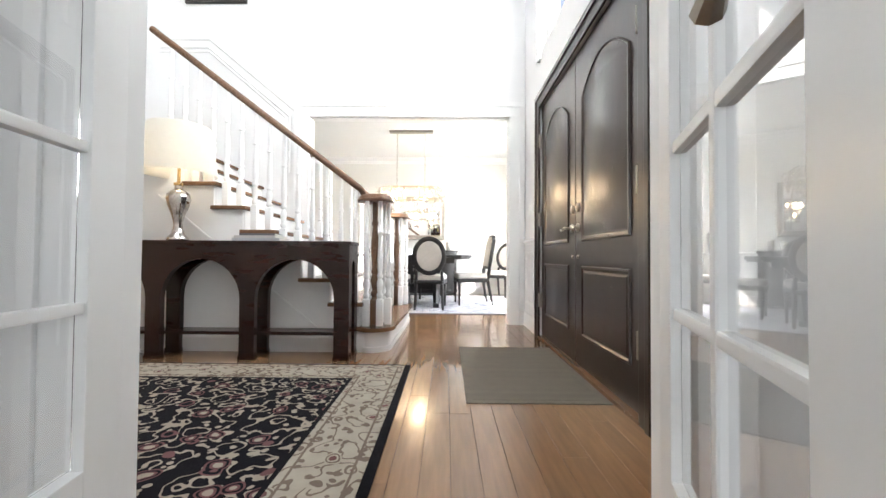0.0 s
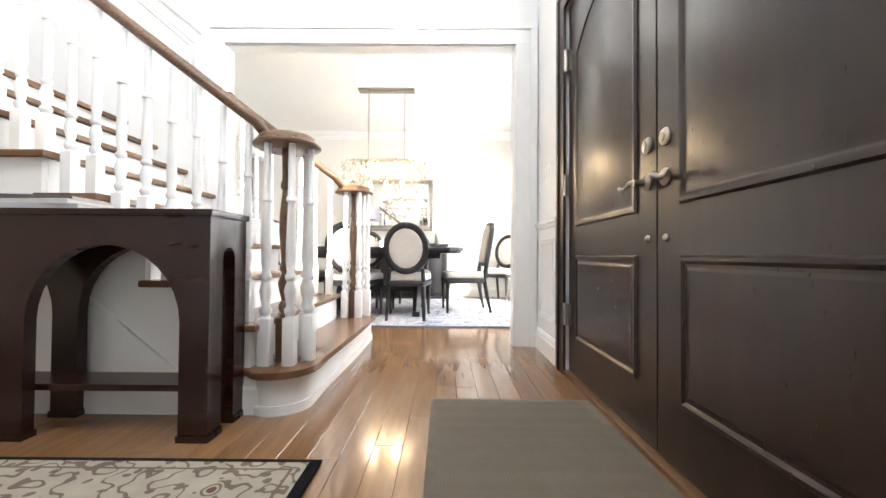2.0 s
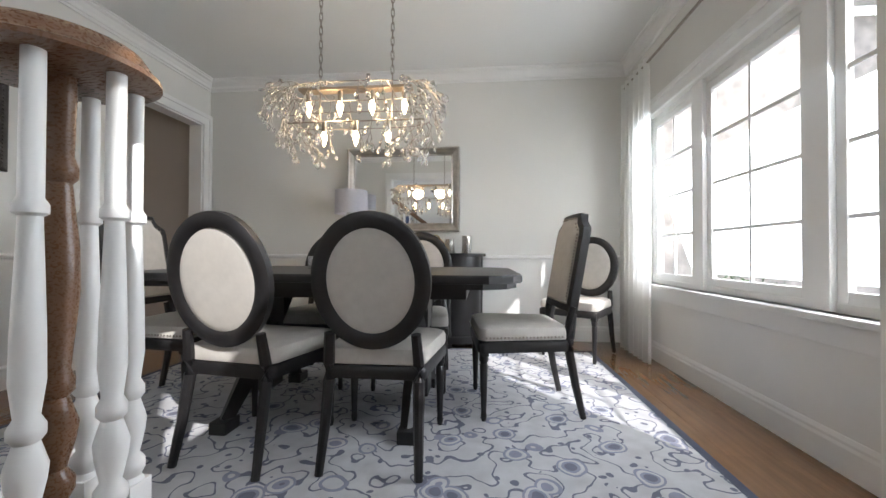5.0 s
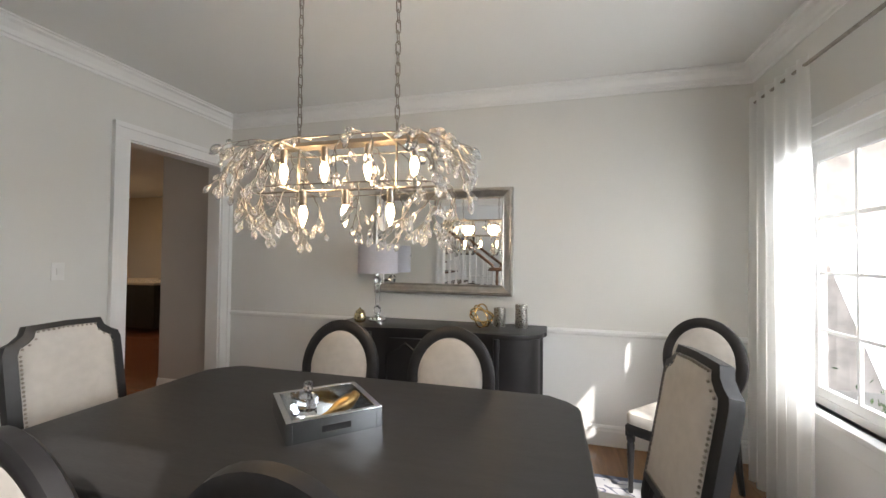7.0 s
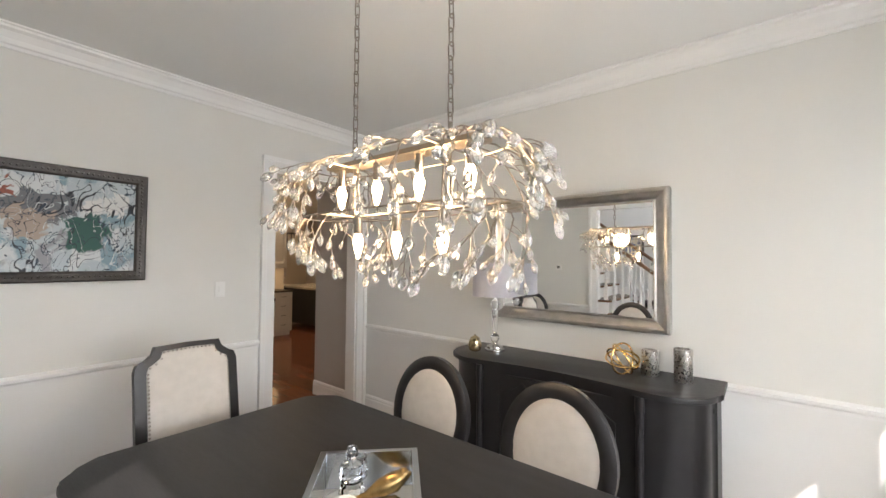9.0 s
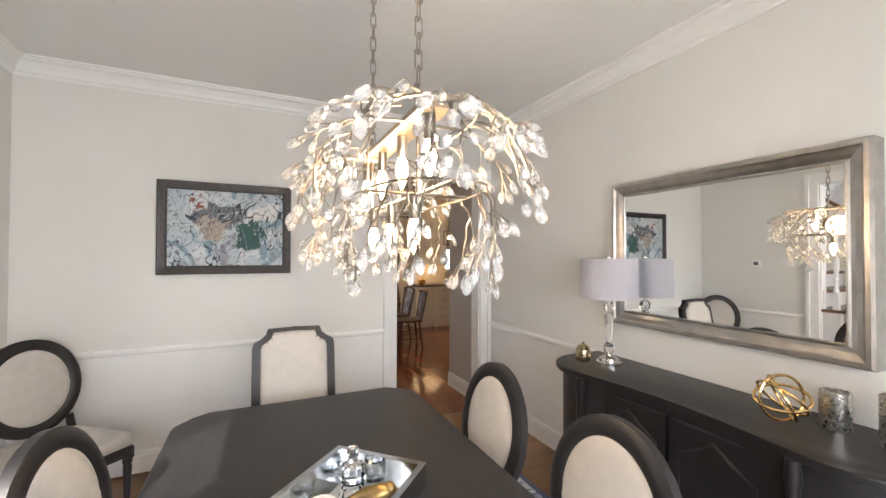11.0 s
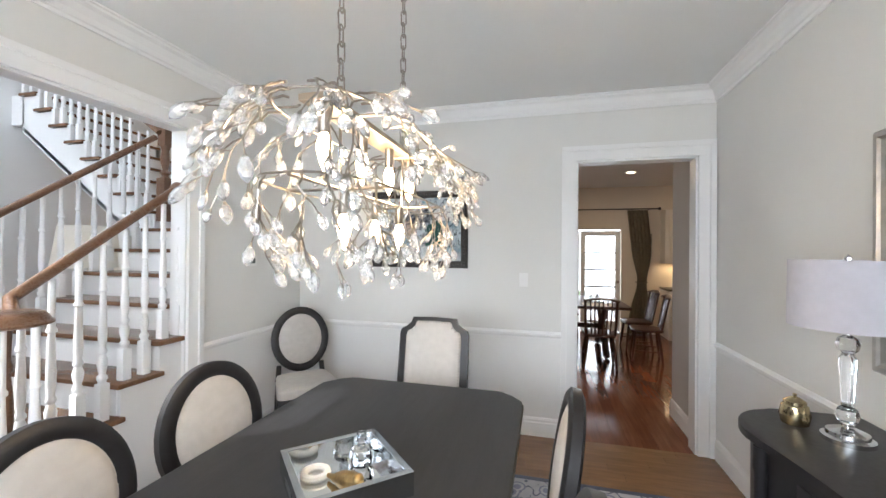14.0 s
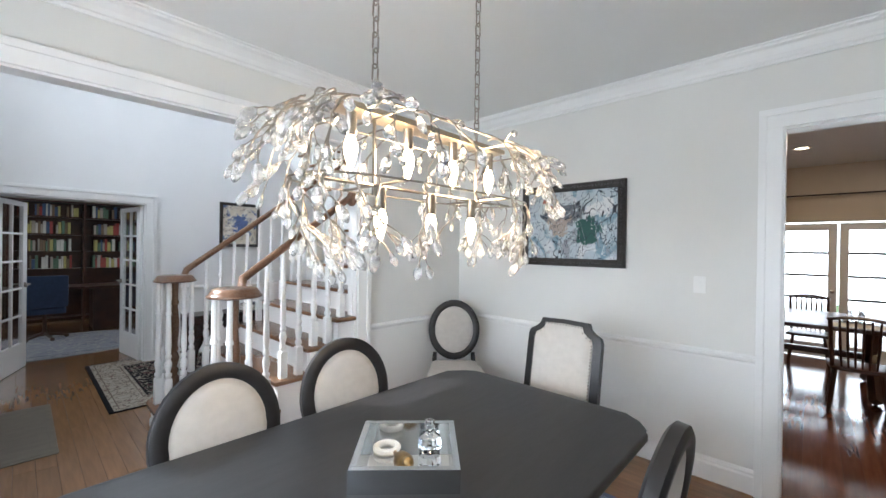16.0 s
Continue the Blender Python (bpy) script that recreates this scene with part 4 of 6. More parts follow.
def host_chair(m, label, group):
    ch = thing("host_chair", label, "chair", group, m)
    wf, wb, d, zs = 0.64, 0.54, 0.58, 0.585
    legs(ch, wf, wb, d, 0.50)
    bm = B()
    seat_cushion(bm, wf + 0.006, wb + 0.006, d + 0.006, 0.42, 0.50, 0.05)
    part("seat_frame", bm, CHAIRWOOD, ch)
    bm = B()
    seat_cushion(bm, wf, wb, d, 0.495, zs, 0.06)
    part("seat", bm, LINEN, ch, "cream linen seat")
    bm = B()
    for i in range(26):
        x = -wf / 2 + 0.03 + (wf - 0.06) * i / 25
        for y, xx in ((d / 2, x),):
            bmesh.ops.create_icosphere(bm, subdivisions=1, radius=0.0075, matrix=Matrix.Translation((xx, y + 0.002, 0.512)))
    for s in (-1, 1):
        for i in range(22):
            u = i / 21
            bmesh.ops.create_icosphere(bm, subdivisions=1, radius=0.0075, matrix=Matrix.Translation((s * ((wb + (wf - wb) * u) / 2 + 0.001), -d / 2 + 0.05 + (d - 0.1) * u, 0.512)))
    part("nailheads", bm, NICKEL, ch, "nickel nailheads")["kind"] = "stuff"
    tilt = Matrix.Translation((0, -0.30, 0.66)) @ Matrix.Rotation(radians(10), 4, "X")
    W, H = 0.54, 0.645
    o, i_ = back_outline(W, H), [(x * 0.80, 0.045 + z * 0.885) for x, z in back_outline(W, H)]
    bm = B()
    loops = []
    for pts, y in ((o, 0.02), (o, -0.03), (i_, -0.034), (i_, 0.026)):
        loops.append([bm.verts.new((x, y, z)) for x, z in pts])
    n = len(o)
    for k in range(4):
        a, b = loops[k], loops[(k + 1) % 4]
        for j in range(n):
            bm.faces.new((a[j], a[(j + 1) % n], b[(j + 1) % n], b[j]))
    part("back_frame", bm, CHAIRWOOD, ch, m=tilt)
    bm = B()
    prev = None
    for u, y in ((1.03, -0.012), (1.03, 0.016), (0.95, 0.036), (0.75, 0.046), (0.4, 0.05)):
        loop = [bm.verts.new((x * u, y, 0.35 + (z - 0.35) * u)) for x, z in i_]
        if prev:
            for j in range(n):
                bm.faces.new((prev[j], prev[(j + 1) % n], loop[(j + 1) % n], loop[j]))
        else:
            bm.faces.new(loop[::-1])
        prev = loop
    bm.faces.new(prev)
    part("backrest", bm, LINEN, ch, "cream linen back", m=tilt)
    bm = B()
    per = [Vector((x * 0.97, 0.034, 0.35 + (z - 0.35) * 0.975)) for x, z in i_]
    for j in range(n):
        a, b = per[j], per[(j + 1) % n]
        k = max(1, int((b - a).length / 0.021))
        for q in range(k):
            bmesh.ops.create_icosphere(bm, subdivisions=1, radius=0.0072, matrix=Matrix.Translation(a + (b - a) * q / k))
    part("nailheads", bm, NICKEL, ch, "nickel nailheads", m=tilt)["kind"] = "stuff"
    for s in (-1, 1):
        bm = B()
        tube(bm, [(s * 0.235, -0.285, 0.5), (s * 0.25, -0.29, 0.6), (s * 0.255, -0.31, 0.70)], 0.026, 8)
        part("back_post", bm, CHAIRWOOD, ch)
    return ch


GR = "chairs round the dining table"
Z0 = 0.012
CH_B = (0.015, 6.59, Z0, 0, 0, 0)
first = oval_chair(pose(*CH_B), "charcoal wooden oval-back dining chair with cream linen", GR)
for p in ((-0.665, 6.55, Z0, 0, 0, -8), (-0.80, 7.61, Z0, 0, 0, 180), (-0.015, 7.605, Z0, 0, 0, 180)):
    copy_thing(first, pose(*p))
for p, l in (((1.52, 8.64, Z0, 0, 0, 143), "charcoal oval-back chair standing by the curtain"), ((-2.41, 5.634, 0, 0, 0, -45), "charcoal oval-back chair standing in the corner")):
    tagged(copy_thing(first, pose(*p)), l)
h1 = host_chair(pose(0.765, 7.225, Z0, 0, 0, 96), "charcoal host chair with cream linen and nailheads", GR)
copy_thing(h1, pose(-1.56, 7.042, Z0, 0, 0, -90))


# ---- dining table ----
TX0, TX1, TY0_, TY1_, TZ = -1.57, 0.745, 6.41, 7.745, 0.932
def table_outline(g=0.0):
    x0, x1, y0, y1 = TX0 + g, TX1 - g, TY0_ + g, TY1_ - g
    c, q = 0.16, 0.02
    pts = []
    for cx, cy, sx, sy in ((x0, y0, 1, 1), (x1, y0, -1, 1), (x1, y1, -1, -1), (x0, y1, 1, -1)):
        k = [(cx, cy + sy * (c + q)), (cx + sx * q, cy + sy * c), (cx + sx * c * 0.35, cy + sy * c * 0.45), (cx + sx * c, cy + sy * q), (cx + sx * (c + q), cy)]
        pts += k if sx * sy > 0 else k[::-1]
    return pts


tb = thing("dining_table", "charcoal wooden trestle dining table with clipped corners", "table")
bm = B()
slab(bm, table_outline(), TZ - 0.045, TZ, 0.012)
part("tabletop", bm, TABLEWOOD, tb)
bm = B()
slab(bm, table_outline(0.03), TZ - 0.075, TZ - 0.045)
part("edge_moulding", bm, TABLEWOOD, tb)
bm = B()
box(bm, TX0 + 0.3, TY0_ + 0.25, TZ - 0.15, TX1 - 0.3, TY1_ - 0.25, TZ - 0.074, 0.006)
part("apron", bm, TABLEWOOD, tb, smooth=False)
cyT = (TY0_ + TY1_) / 2
for sx in (TX0 + 0.62, TX1 - 0.62):
    bm = B()
    box(bm, sx - 0.06, cyT - 0.10, 0.12, sx + 0.06, cyT + 0.10, TZ - 0.14, 0.008)
    part("pedestal", bm, TABLEWOOD, tb, smooth=False)
    for s in (-1, 1):
        bm = B()
        tube(bm, [(sx, cyT, 0.55), (sx, cyT + s * 0.28, 0.22), (sx, cyT + s * 0.46, Z0 + 0.045)], [0.075, 0.065, 0.045], 4)
        box(bm, sx - 0.05, cyT + s * 0.46 - 0.07, Z0, sx + 0.05, cyT + s * 0.46 + 0.07, Z0 + 0.07, 0.008)
        part("foot", bm, TABLEWOOD, tb, smooth=False)
        bm = B()
        tube(bm, [(sx, cyT, 0.45), (sx, cyT + s * 0.35, TZ - 0.14)], [0.06, 0.045], 4)
        part("brace", bm, TABLEWOOD, tb, smooth=False)
bm = B()
box(bm, TX0 + 0.62, cyT - 0.04, 0.30, TX1 - 0.62, cyT + 0.04, 0.40, 0.006)
part("stretcher", bm, TABLEWOOD, tb, smooth=False)

# tray with trinkets
TR = pose(-0.404, 7.12, TZ, 0, 0, 45)
tray = thing("mirrored_tray", "square mirrored tray with silver rim on the table", "tray", m=TR)
bm = B()
box(bm, -0.185, -0.185, 0.004, 0.185, 0.185, 0.016)
part("tray_base", bm, MIRROR, tray, smooth=False)
bm = B()
for s in (-1, 1):
    box(bm, s * 0.1875 - 0.0125, -0.2, 0, s * 0.1875 + 0.0125, 0.2, 0.088, 0.002)
    box(bm, -0.1748, s * 0.1875 - 0.0125, 0, 0.1748, s * 0.1875 + 0.0125, 0.088, 0.002)
part("tray_rim", bm, mat("silvered_glass", (0.62, 0.65, 0.68), 0.12, 1.0, var=0.06), tray, smooth=False)
for s in (-1, 1):
    bm = B()
    box(bm, -0.06, s * 0.2 - 0.002, 0.026, 0.06, s * 0.2 + 0.002, 0.052)
    part("tray_handle_slot", bm, CHAIRWOOD, tray, "dark handle slot")


def on_tray(x, y, z=0.016):
    return TR @ Matrix.Translation((x, y, z))


bm = B()
lathe(bm, [(0.03, 0), (0.045, 0.01), (0.052, 0.04), (0.045, 0.07), (0.018, 0.085), (0.016, 0.095), (0.024, 0.105), (0.02, 0.135), (0.0, 0.14)], n=10)
one("glass_bottle", bm, glass("clear_crystal", (0.97, 0.98, 1), 0.0), "faceted clear glass bottle on the tray", "bottle", m=on_tray(-0.06, 0.09), smooth=False)
bm = B()
tube(bm, [(-0.13, 0, 0.012), (-0.06, 0, 0.02), (0.0, 0, 0.035), (0.05, 0, 0.045), (0.09, 0, 0.06), (0.115, 0, 0.062)], [0.004, 0.012, 0.032, 0.036, 0.022, 0.005], 12)
bmesh.ops.create_icosphere(bm, subdivisions=2, radius=0.022, matrix=Matrix.Translation((0.085, 0, 0.066)))
one("bird_figurine", bm, mat("antique_gold", (0.36, 0.24, 0.10), 0.35, 1.0, var=0.3, scale=30), "antique gold bird figurine lying on the tray", "figurine", m=on_tray(0.06, -0.02) @ Matrix.Rotation(radians(20), 4, "Z"))
bm = B()
tube(bm, [(0.045 * math.cos(2 * math.pi * i / 24), 0.045 * math.sin(2 * math.pi * i / 24), 0.014) for i in range(24)], 0.014, 8, closed=True)
one("napkin_ring", bm, PLASTIC, "white ring dish on the tray", "ring dish", m=on_tray(-0.07, -0.09))

# ---- chandelier ----
CX, CY = -0.39, 7.25
rnd = random.Random(4)
chd = thing("chandelier", "long chandelier of nickel branches with crystal leaves", "chandelier", m=pose(CX, CY, HC))
bm = B()
box(bm, -0.42, -0.075, -0.03, 0.42, 0.075, 0.0, 0.005)
part("canopy", bm, NICKEL, chd, "rectangular nickel ceiling plate", smooth=False)
zt = 2.305 - HC
for s in (-1, 1):
    bm = B()
    z, k = -0.03, 0
    while z > zt + 0.03:
        L_, w = 0.058, 0.0115
        pts = []
        for i in range(12):
            a = 2 * math.pi * i / 12
            px, pz = w * math.cos(a), (L_ / 2 - w + 0.004) * (1 if math.sin(a) > 0 else -1) + w * math.sin(a)
            pts.append((s * 0.27 + (px if k % 2 else 0), 0 if k % 2 else px, z - L_ / 2 + pz))
        tube(bm, pts, 0.0032, 6, closed=True)
        z -= 0.052
        k += 1
    part("chain", bm, NICKEL, chd)
zb = zt - 0.055
bm = B()
box(bm, -0.42, -0.045, zb - 0.02, 0.42, 0.045, zb, 0.003)
part("bar", bm, mat("gilt_nickel", (0.55, 0.45, 0.34), 0.35, 1.0, var=0.1), chd, "flat metal bar holding the sockets", smooth=False)
bm = B()
for (a, b, zz) in ((0.50, 0.17, zb - 0.02), (0.54, 0.18, zb - 0.24)):
    tube(bm, [(a * math.copysign(abs(math.cos(2 * math.pi * i / 40)) ** 0.6, math.cos(2 * math.pi * i / 40)), b * math.copysign(abs(math.sin(2 * math.pi * i / 40)) ** 0.7, math.sin(2 * math.pi * i / 40)), zz) for i in range(40)], 0.0036, 6, closed=True)
for sx in (-0.27, 0.27):
    tube(bm, [(sx, 0, zt + 0.02), (sx, 0, zb - 0.27)], 0.006, 6)
    tube(bm, [(sx, -0.17, zb - 0.24), (sx, 0.17, zb - 0.24)], 0.005, 6)
    tube(bm, [(sx, -0.16, zb - 0.02), (sx, 0.16, zb - 0.02)], 0.005, 6)
tube(bm, [(-0.52, 0, zb - 0.24), (0.52, 0, zb - 0.24)], 0.006, 6)
part("frame", bm, NICKEL, chd, "thin nickel hoops and rods")
BULB = emit("warm_bulb", (1.0, 0.70, 0.38), 22)
bulbs = [(-0.36, 0, zb - 0.02), (-0.12, 0, zb - 0.02), (0.12, 0, zb - 0.02), (0.36, 0, zb - 0.02), (-0.24, 0, zb - 0.24), (0.0, 0, zb - 0.24), (0.24, 0, zb - 0.24)]
for x, y, z in bulbs:
    bm = B()
    lathe(bm, [(0.018, 0), (0.018, -0.07), (0.014, -0.075)], at=(x, y, z), n=14)
    sk = part("socket", bm, NICKEL, chd)
    bm = B()
    lathe(bm, [(0.012, -0.075), (0.022, -0.105), (0.021, -0.125), (0.012, -0.16), (0.002, -0.185)], at=(x, y, z), n=12)
    part("bulb", bm, BULB, sk, "glowing candle bulb")
# crystal leaf, shared by all
bm = B()
lathe(bm, [(0.003, 0.0), (0.011, 0.008), (0.0185, 0.026), (0.0175, 0.040), (0.010, 0.053), (0.001, 0.060)], n=7)
LEAF = solid(bm, "crystal", CRYSTAL, False)
twig = B()
cup = B()
spots = []
SX, SY = 0.66, 0.33
NB = 60
for i in range(NB):
    u = i / NB
    a = 2 * math.pi * u + rnd.uniform(-0.1, 0.1)
    tier = i % 3
    ca, sa = math.cos(a), math.sin(a)
    qx, qy = math.copysign(abs(ca) ** 0.65, ca), math.copysign(abs(sa) ** 0.75, sa)
    if tier == 2:
        st = Vector((0.50 * qx, 0.10 * qy, zb - 0.005))
        mid = Vector((0.50 * qx, 0.20 * qy, zb + rnd.uniform(-0.01, 0.02)))
        end = Vector(((SX - 0.02) * qx, SY * qy, zb - rnd.uniform(0.04, 0.16)))
        fall = 0.12
    elif tier == 0:
        st = Vector((0.50 * qx, 0.17 * qy, zb - 0.02))
        mid = Vector((0.60 * qx, 0.29 * qy, zb - 0.05))
        end = Vector((SX * qx * rnd.uniform(0.95, 1.02), SY * qy * rnd.uniform(0.9, 1.02), zb - rnd.uniform(0.20, 0.32)))
        fall = 0.08
    else:
        st = Vector((0.54 * qx, 0.18 * qy, zb - 0.24))
        mid = Vector((0.58 * qx, 0.24 * qy, zb - 0.30))
        end = Vector((0.54 * qx * rnd.uniform(0.6, 1.05), 0.28 * qy * rnd.uniform(0.5, 1.05), zb - rnd.uniform(0.42, 0.52)))
        fall = 0.03
    path = []
    for k in range(9):
        t = k / 8
        path.append(st * (1 - t) ** 2 + mid * 2 * t * (1 - t) + end * t * t + Vector((rnd.uniform(-0.008, 0.008), rnd.uniform(-0.008, 0.008), 0)))
    tube(twig, path, [0.0042 - 0.002 * k / 8 for k in range(9)], 5)
    tips = [(path[8], (path[8] - path[7]).normalized())]
    for k in (3, 5, 6, 7):
        d = (path[k] - path[k - 1]).normalized()
        dirn = (d + Vector((rnd.uniform(-1, 1), rnd.uniform(-1, 1), rnd.uniform(-1.0, 0.5))) * 0.9).normalized()
        tip = path[k] + dirn * rnd.uniform(0.03, 0.07)
        tube(twig, [path[k], (path[k] + tip) / 2 + Vector((0, 0, 0.004)), tip], [0.0026, 0.0022, 0.002], 4)
        tips.append((tip, (dirn + Vector((0, 0, -0.6))).normalized()))
    for p, d in tips:
        q = d.to_track_quat("Z", "Y").to_matrix().to_4x4()
        lathe(cup, [(0.002, -0.004), (0.006, 0.002), (0.007, 0.010), (0.004, 0.011)], n=6, m=Matrix.Translation(p) @ q)
        spots.append((p, q))
part("branch_work", twig, NICKEL, chd, "thin twisting nickel branches")["kind"] = "stuff"
part("leaf_cups", cup, NICKEL, chd)["kind"] = "stuff"
for p, q in spots:
    ob = new("crystal", LEAF)
    ob.parent = chd
    s = rnd.uniform(0.62, 1.12)
    ob.matrix_basis = Matrix.Translation(p) @ q @ Matrix.Diagonal((s, s * rnd.uniform(0.6, 0.9), s, 1)) @ Matrix.Rotation(rnd.uniform(0, 6), 4, "Z")
lamp("chandelier_glow", "POINT", 7, pose(CX - 0.2, CY, HC + zb - 0.16), (1.0, 0.72, 0.42), size=0.08)
lamp("chandelier_glow", "POINT", 7, pose(CX + 0.2, CY, HC + zb - 0.16), (1.0, 0.72, 0.42), size=0.08)

# ---- mirror ----
MX0, MX1, MZ0, MZ1 = -1.158, 0.258, 1.318, 2.357
mir = thing("wall_mirror", "large mirror in a stepped silver frame", "mirror", m=pose((MX0 + MX1) / 2, YB - 0.06, (MZ0 + MZ1) / 2))
def frame_loops(bm, hw, hh, steps, axis):
    loops = []
    for inset, d in steps:
        pts = [(-hw + inset, -hh + inset), (hw - inset, -hh + inset), (hw - inset, hh - inset), (-hw + inset, hh - inset)]
        loops.append([bm.verts.new((u, -d, v) if axis == "y" else (d, u, v)) for u, v in pts])
    for a, b in zip(loops, loops[1:]):
        for i in range(4):
            bm.faces.new((a[i], a[(i + 1) % 4], b[(i + 1) % 4], b[i]))
hw, hh = (MX1 - MX0) / 2, (MZ1 - MZ0) / 2
bm = B()
frame_loops(bm, hw, hh, ((0, -0.06), (0, 0.045), (0.012, 0.06), (0.03, 0.06), (0.04, 0.05), (0.065, 0.04), (0.085, 0.026), (0.095, 0.03), (0.105, 0.02)), "y")
part("mirror_frame", bm, SILVER, mir, smooth=False)
bm = B()
for i in range(90):
    for v in (-hh + 0.098, hh - 0.098):
        bmesh.ops.create_cube(bm, size=0.008, matrix=Matrix.Translation((-hw + 0.1 + (2 * hw - 0.2) * i / 89, -0.03, v)))
for i in range(64):
    for u in (-hw + 0.098, hw - 0.098):
        bmesh.ops.create_cube(bm, size=0.008, matrix=Matrix.Translation((u, -0.03, -hh + 0.1 + (2 * hh - 0.2) * i / 63)))
part("beading", bm, SILVER, mir, smooth=False)["kind"] = "stuff"
bm = B()
box(bm, -hw + 0.09, -0.022, -hh + 0.09, hw - 0.09, -0.01, hh - 0.09)
part("mirror_glass", bm, MIRROR, mir, smooth=False)


# ---- paintings ----
def painting_material(name, base, cols, scale, seed, fields=(), lines=()):
    """Loose fields of paint, soft blots at given places, then thin brush lines."""
    m = bpy.data.materials.new(name)
    m.use_nodes = True
    nt = m.node_tree
    b = nt.nodes["Principled BSDF"]
    b.inputs["Roughness"].default_value = 0.6
    tc = nt.nodes.new("ShaderNodeTexCoord")
    state = {"cur": None}

    def noise(i, sc, detail=5, dist=1.6, stretch=(1, 1.8, 0.7)):
        mp = nt.nodes.new("ShaderNodeMapping")
        mp.inputs["Location"].default_value = (seed + i * 3.1, i * 1.7 + seed, i * 2.3)
        mp.inputs["Rotation"].default_value = (0.5 * i, 0.9 * i, 0.7 * i)
        mp.inputs["Scale"].default_value = stretch
        nt.links.new(tc.outputs["Object"], mp.inputs[0])
        nz = nt.nodes.new("ShaderNodeTexNoise")
        nz.inputs["Scale"].default_value, nz.inputs["Detail"].default_value, nz.inputs["Distortion"].default_value = sc, detail, dist
        nt.links.new(mp.outputs[0], nz.inputs["Vector"])
        return nz

    def mth(op, x, y):
        n = nt.nodes.new("ShaderNodeMath")
        n.operation = op
        for k, v in enumerate((x, y)):
            if isinstance(v, (int, float)):
                n.inputs[k].default_value = v
            else:
                nt.links.new(v, n.inputs[k])
        return n.outputs[0]

    def lay(mask, c):
        mx = nt.nodes.new("ShaderNodeMix")
        mx.data_type = "RGBA"
        nt.links.new(mask, mx.inputs[0])
        if state["cur"] is None:
            mx.inputs[6].default_value = (*base, 1)
        else:
            nt.links.new(state["cur"], mx.inputs[6])
        mx.inputs[7].default_value = (*c, 1)
        state["cur"] = mx.outputs[2]

    def ramp(sock, lo, hi):
        rp = nt.nodes.new("ShaderNodeMapRange")
        rp.inputs[1].default_value, rp.inputs[2].default_value = lo, hi
        nt.links.new(sock, rp.inputs[0])
        return rp.outputs[0]

    for i, (c, lo, hi) in enumerate(cols):
        lay(ramp(noise(i, scale).outputs["Fac"], lo, hi), c)
    for i, (c, x, z, rx, rz) in enumerate(fields):
        wob = noise(20 + i, scale * 2.0)
        vm = nt.nodes.new("ShaderNodeVectorMath")
        vm.operation = "MULTIPLY_ADD"
        nt.links.new(wob.outputs["Color"], vm.inputs[0])
        vm.inputs[1].default_value = (0.35, 0, 0.35)
        nt.links.new(tc.outputs["Object"], vm.inputs[2])
        sp = nt.nodes.new("ShaderNodeSeparateXYZ")
        nt.links.new(vm.outputs[0], sp.inputs[0])
        dx = mth("DIVIDE", mth("SUBTRACT", sp.outputs[0], x + 0.175), rx)
        dz = mth("DIVIDE", mth("SUBTRACT", sp.outputs[2], z + 0.175), rz)
        lay(ramp(mth("ADD", mth("MULTIPLY", dx, dx), mth("MULTIPLY", dz, dz)), 1.0, 0.75), c)
    for i, (c, sc, w) in enumerate(lines):
        f = noise(40 + i, sc, 2, 2.2, (1, 1, 1)).outputs["Fac"]
        lay(ramp(mth("ABSOLUTE", mth("SUBTRACT", f, 0.5), 0), w, w * 0.5), c)
    nt.links.new(state["cur"], b.inputs["Base Color"])
    return m


def painting(name, m, hw, hh, fw, canvas, framemat, label, beads):
    p = thing(name, label, "painting", m=m)
    bm = B()
    frame_loops(bm, hw, hh, ((0, 0), (0, 0.03), (0.01, 0.038), (fw * 0.45, 0.034), (fw * 0.8, 0.03), (fw, 0.018)), "y")
    part("picture_frame", bm, framemat, p, smooth=False)
    bm = B()
    box(bm, -hw + fw * 0.9, -0.016, -hh + fw * 0.9, hw - fw * 0.9, -0.006, hh - fw * 0.9)
    part("canvas", bm, canvas, p, smooth=False)
    if beads:
        bm = B()
        k = int(2 * hw / 0.03)
        for i in range(k):
            for v in (-hh + fw * 0.5, hh - fw * 0.5):
                bmesh.ops.create_icosphere(bm, subdivisions=1, radius=0.009, matrix=Matrix.Translation((-hw + fw * 0.5 + (2 * hw - fw) * i / (k - 1), -0.036, v)))
        k = int(2 * hh / 0.03)
        for i in range(1, k - 1):
            for u in (-hw + fw * 0.5, hw - fw * 0.5):
                bmesh.ops.create_icosphere(bm, subdivisions=1, radius=0.009, matrix=Matrix.Translation((u, -0.036, -hh + fw * 0.5 + (2 * hh - fw) * i / (k - 1))))
        part("beading", bm, framemat, p, smooth=False)["kind"] = "stuff"
    return p


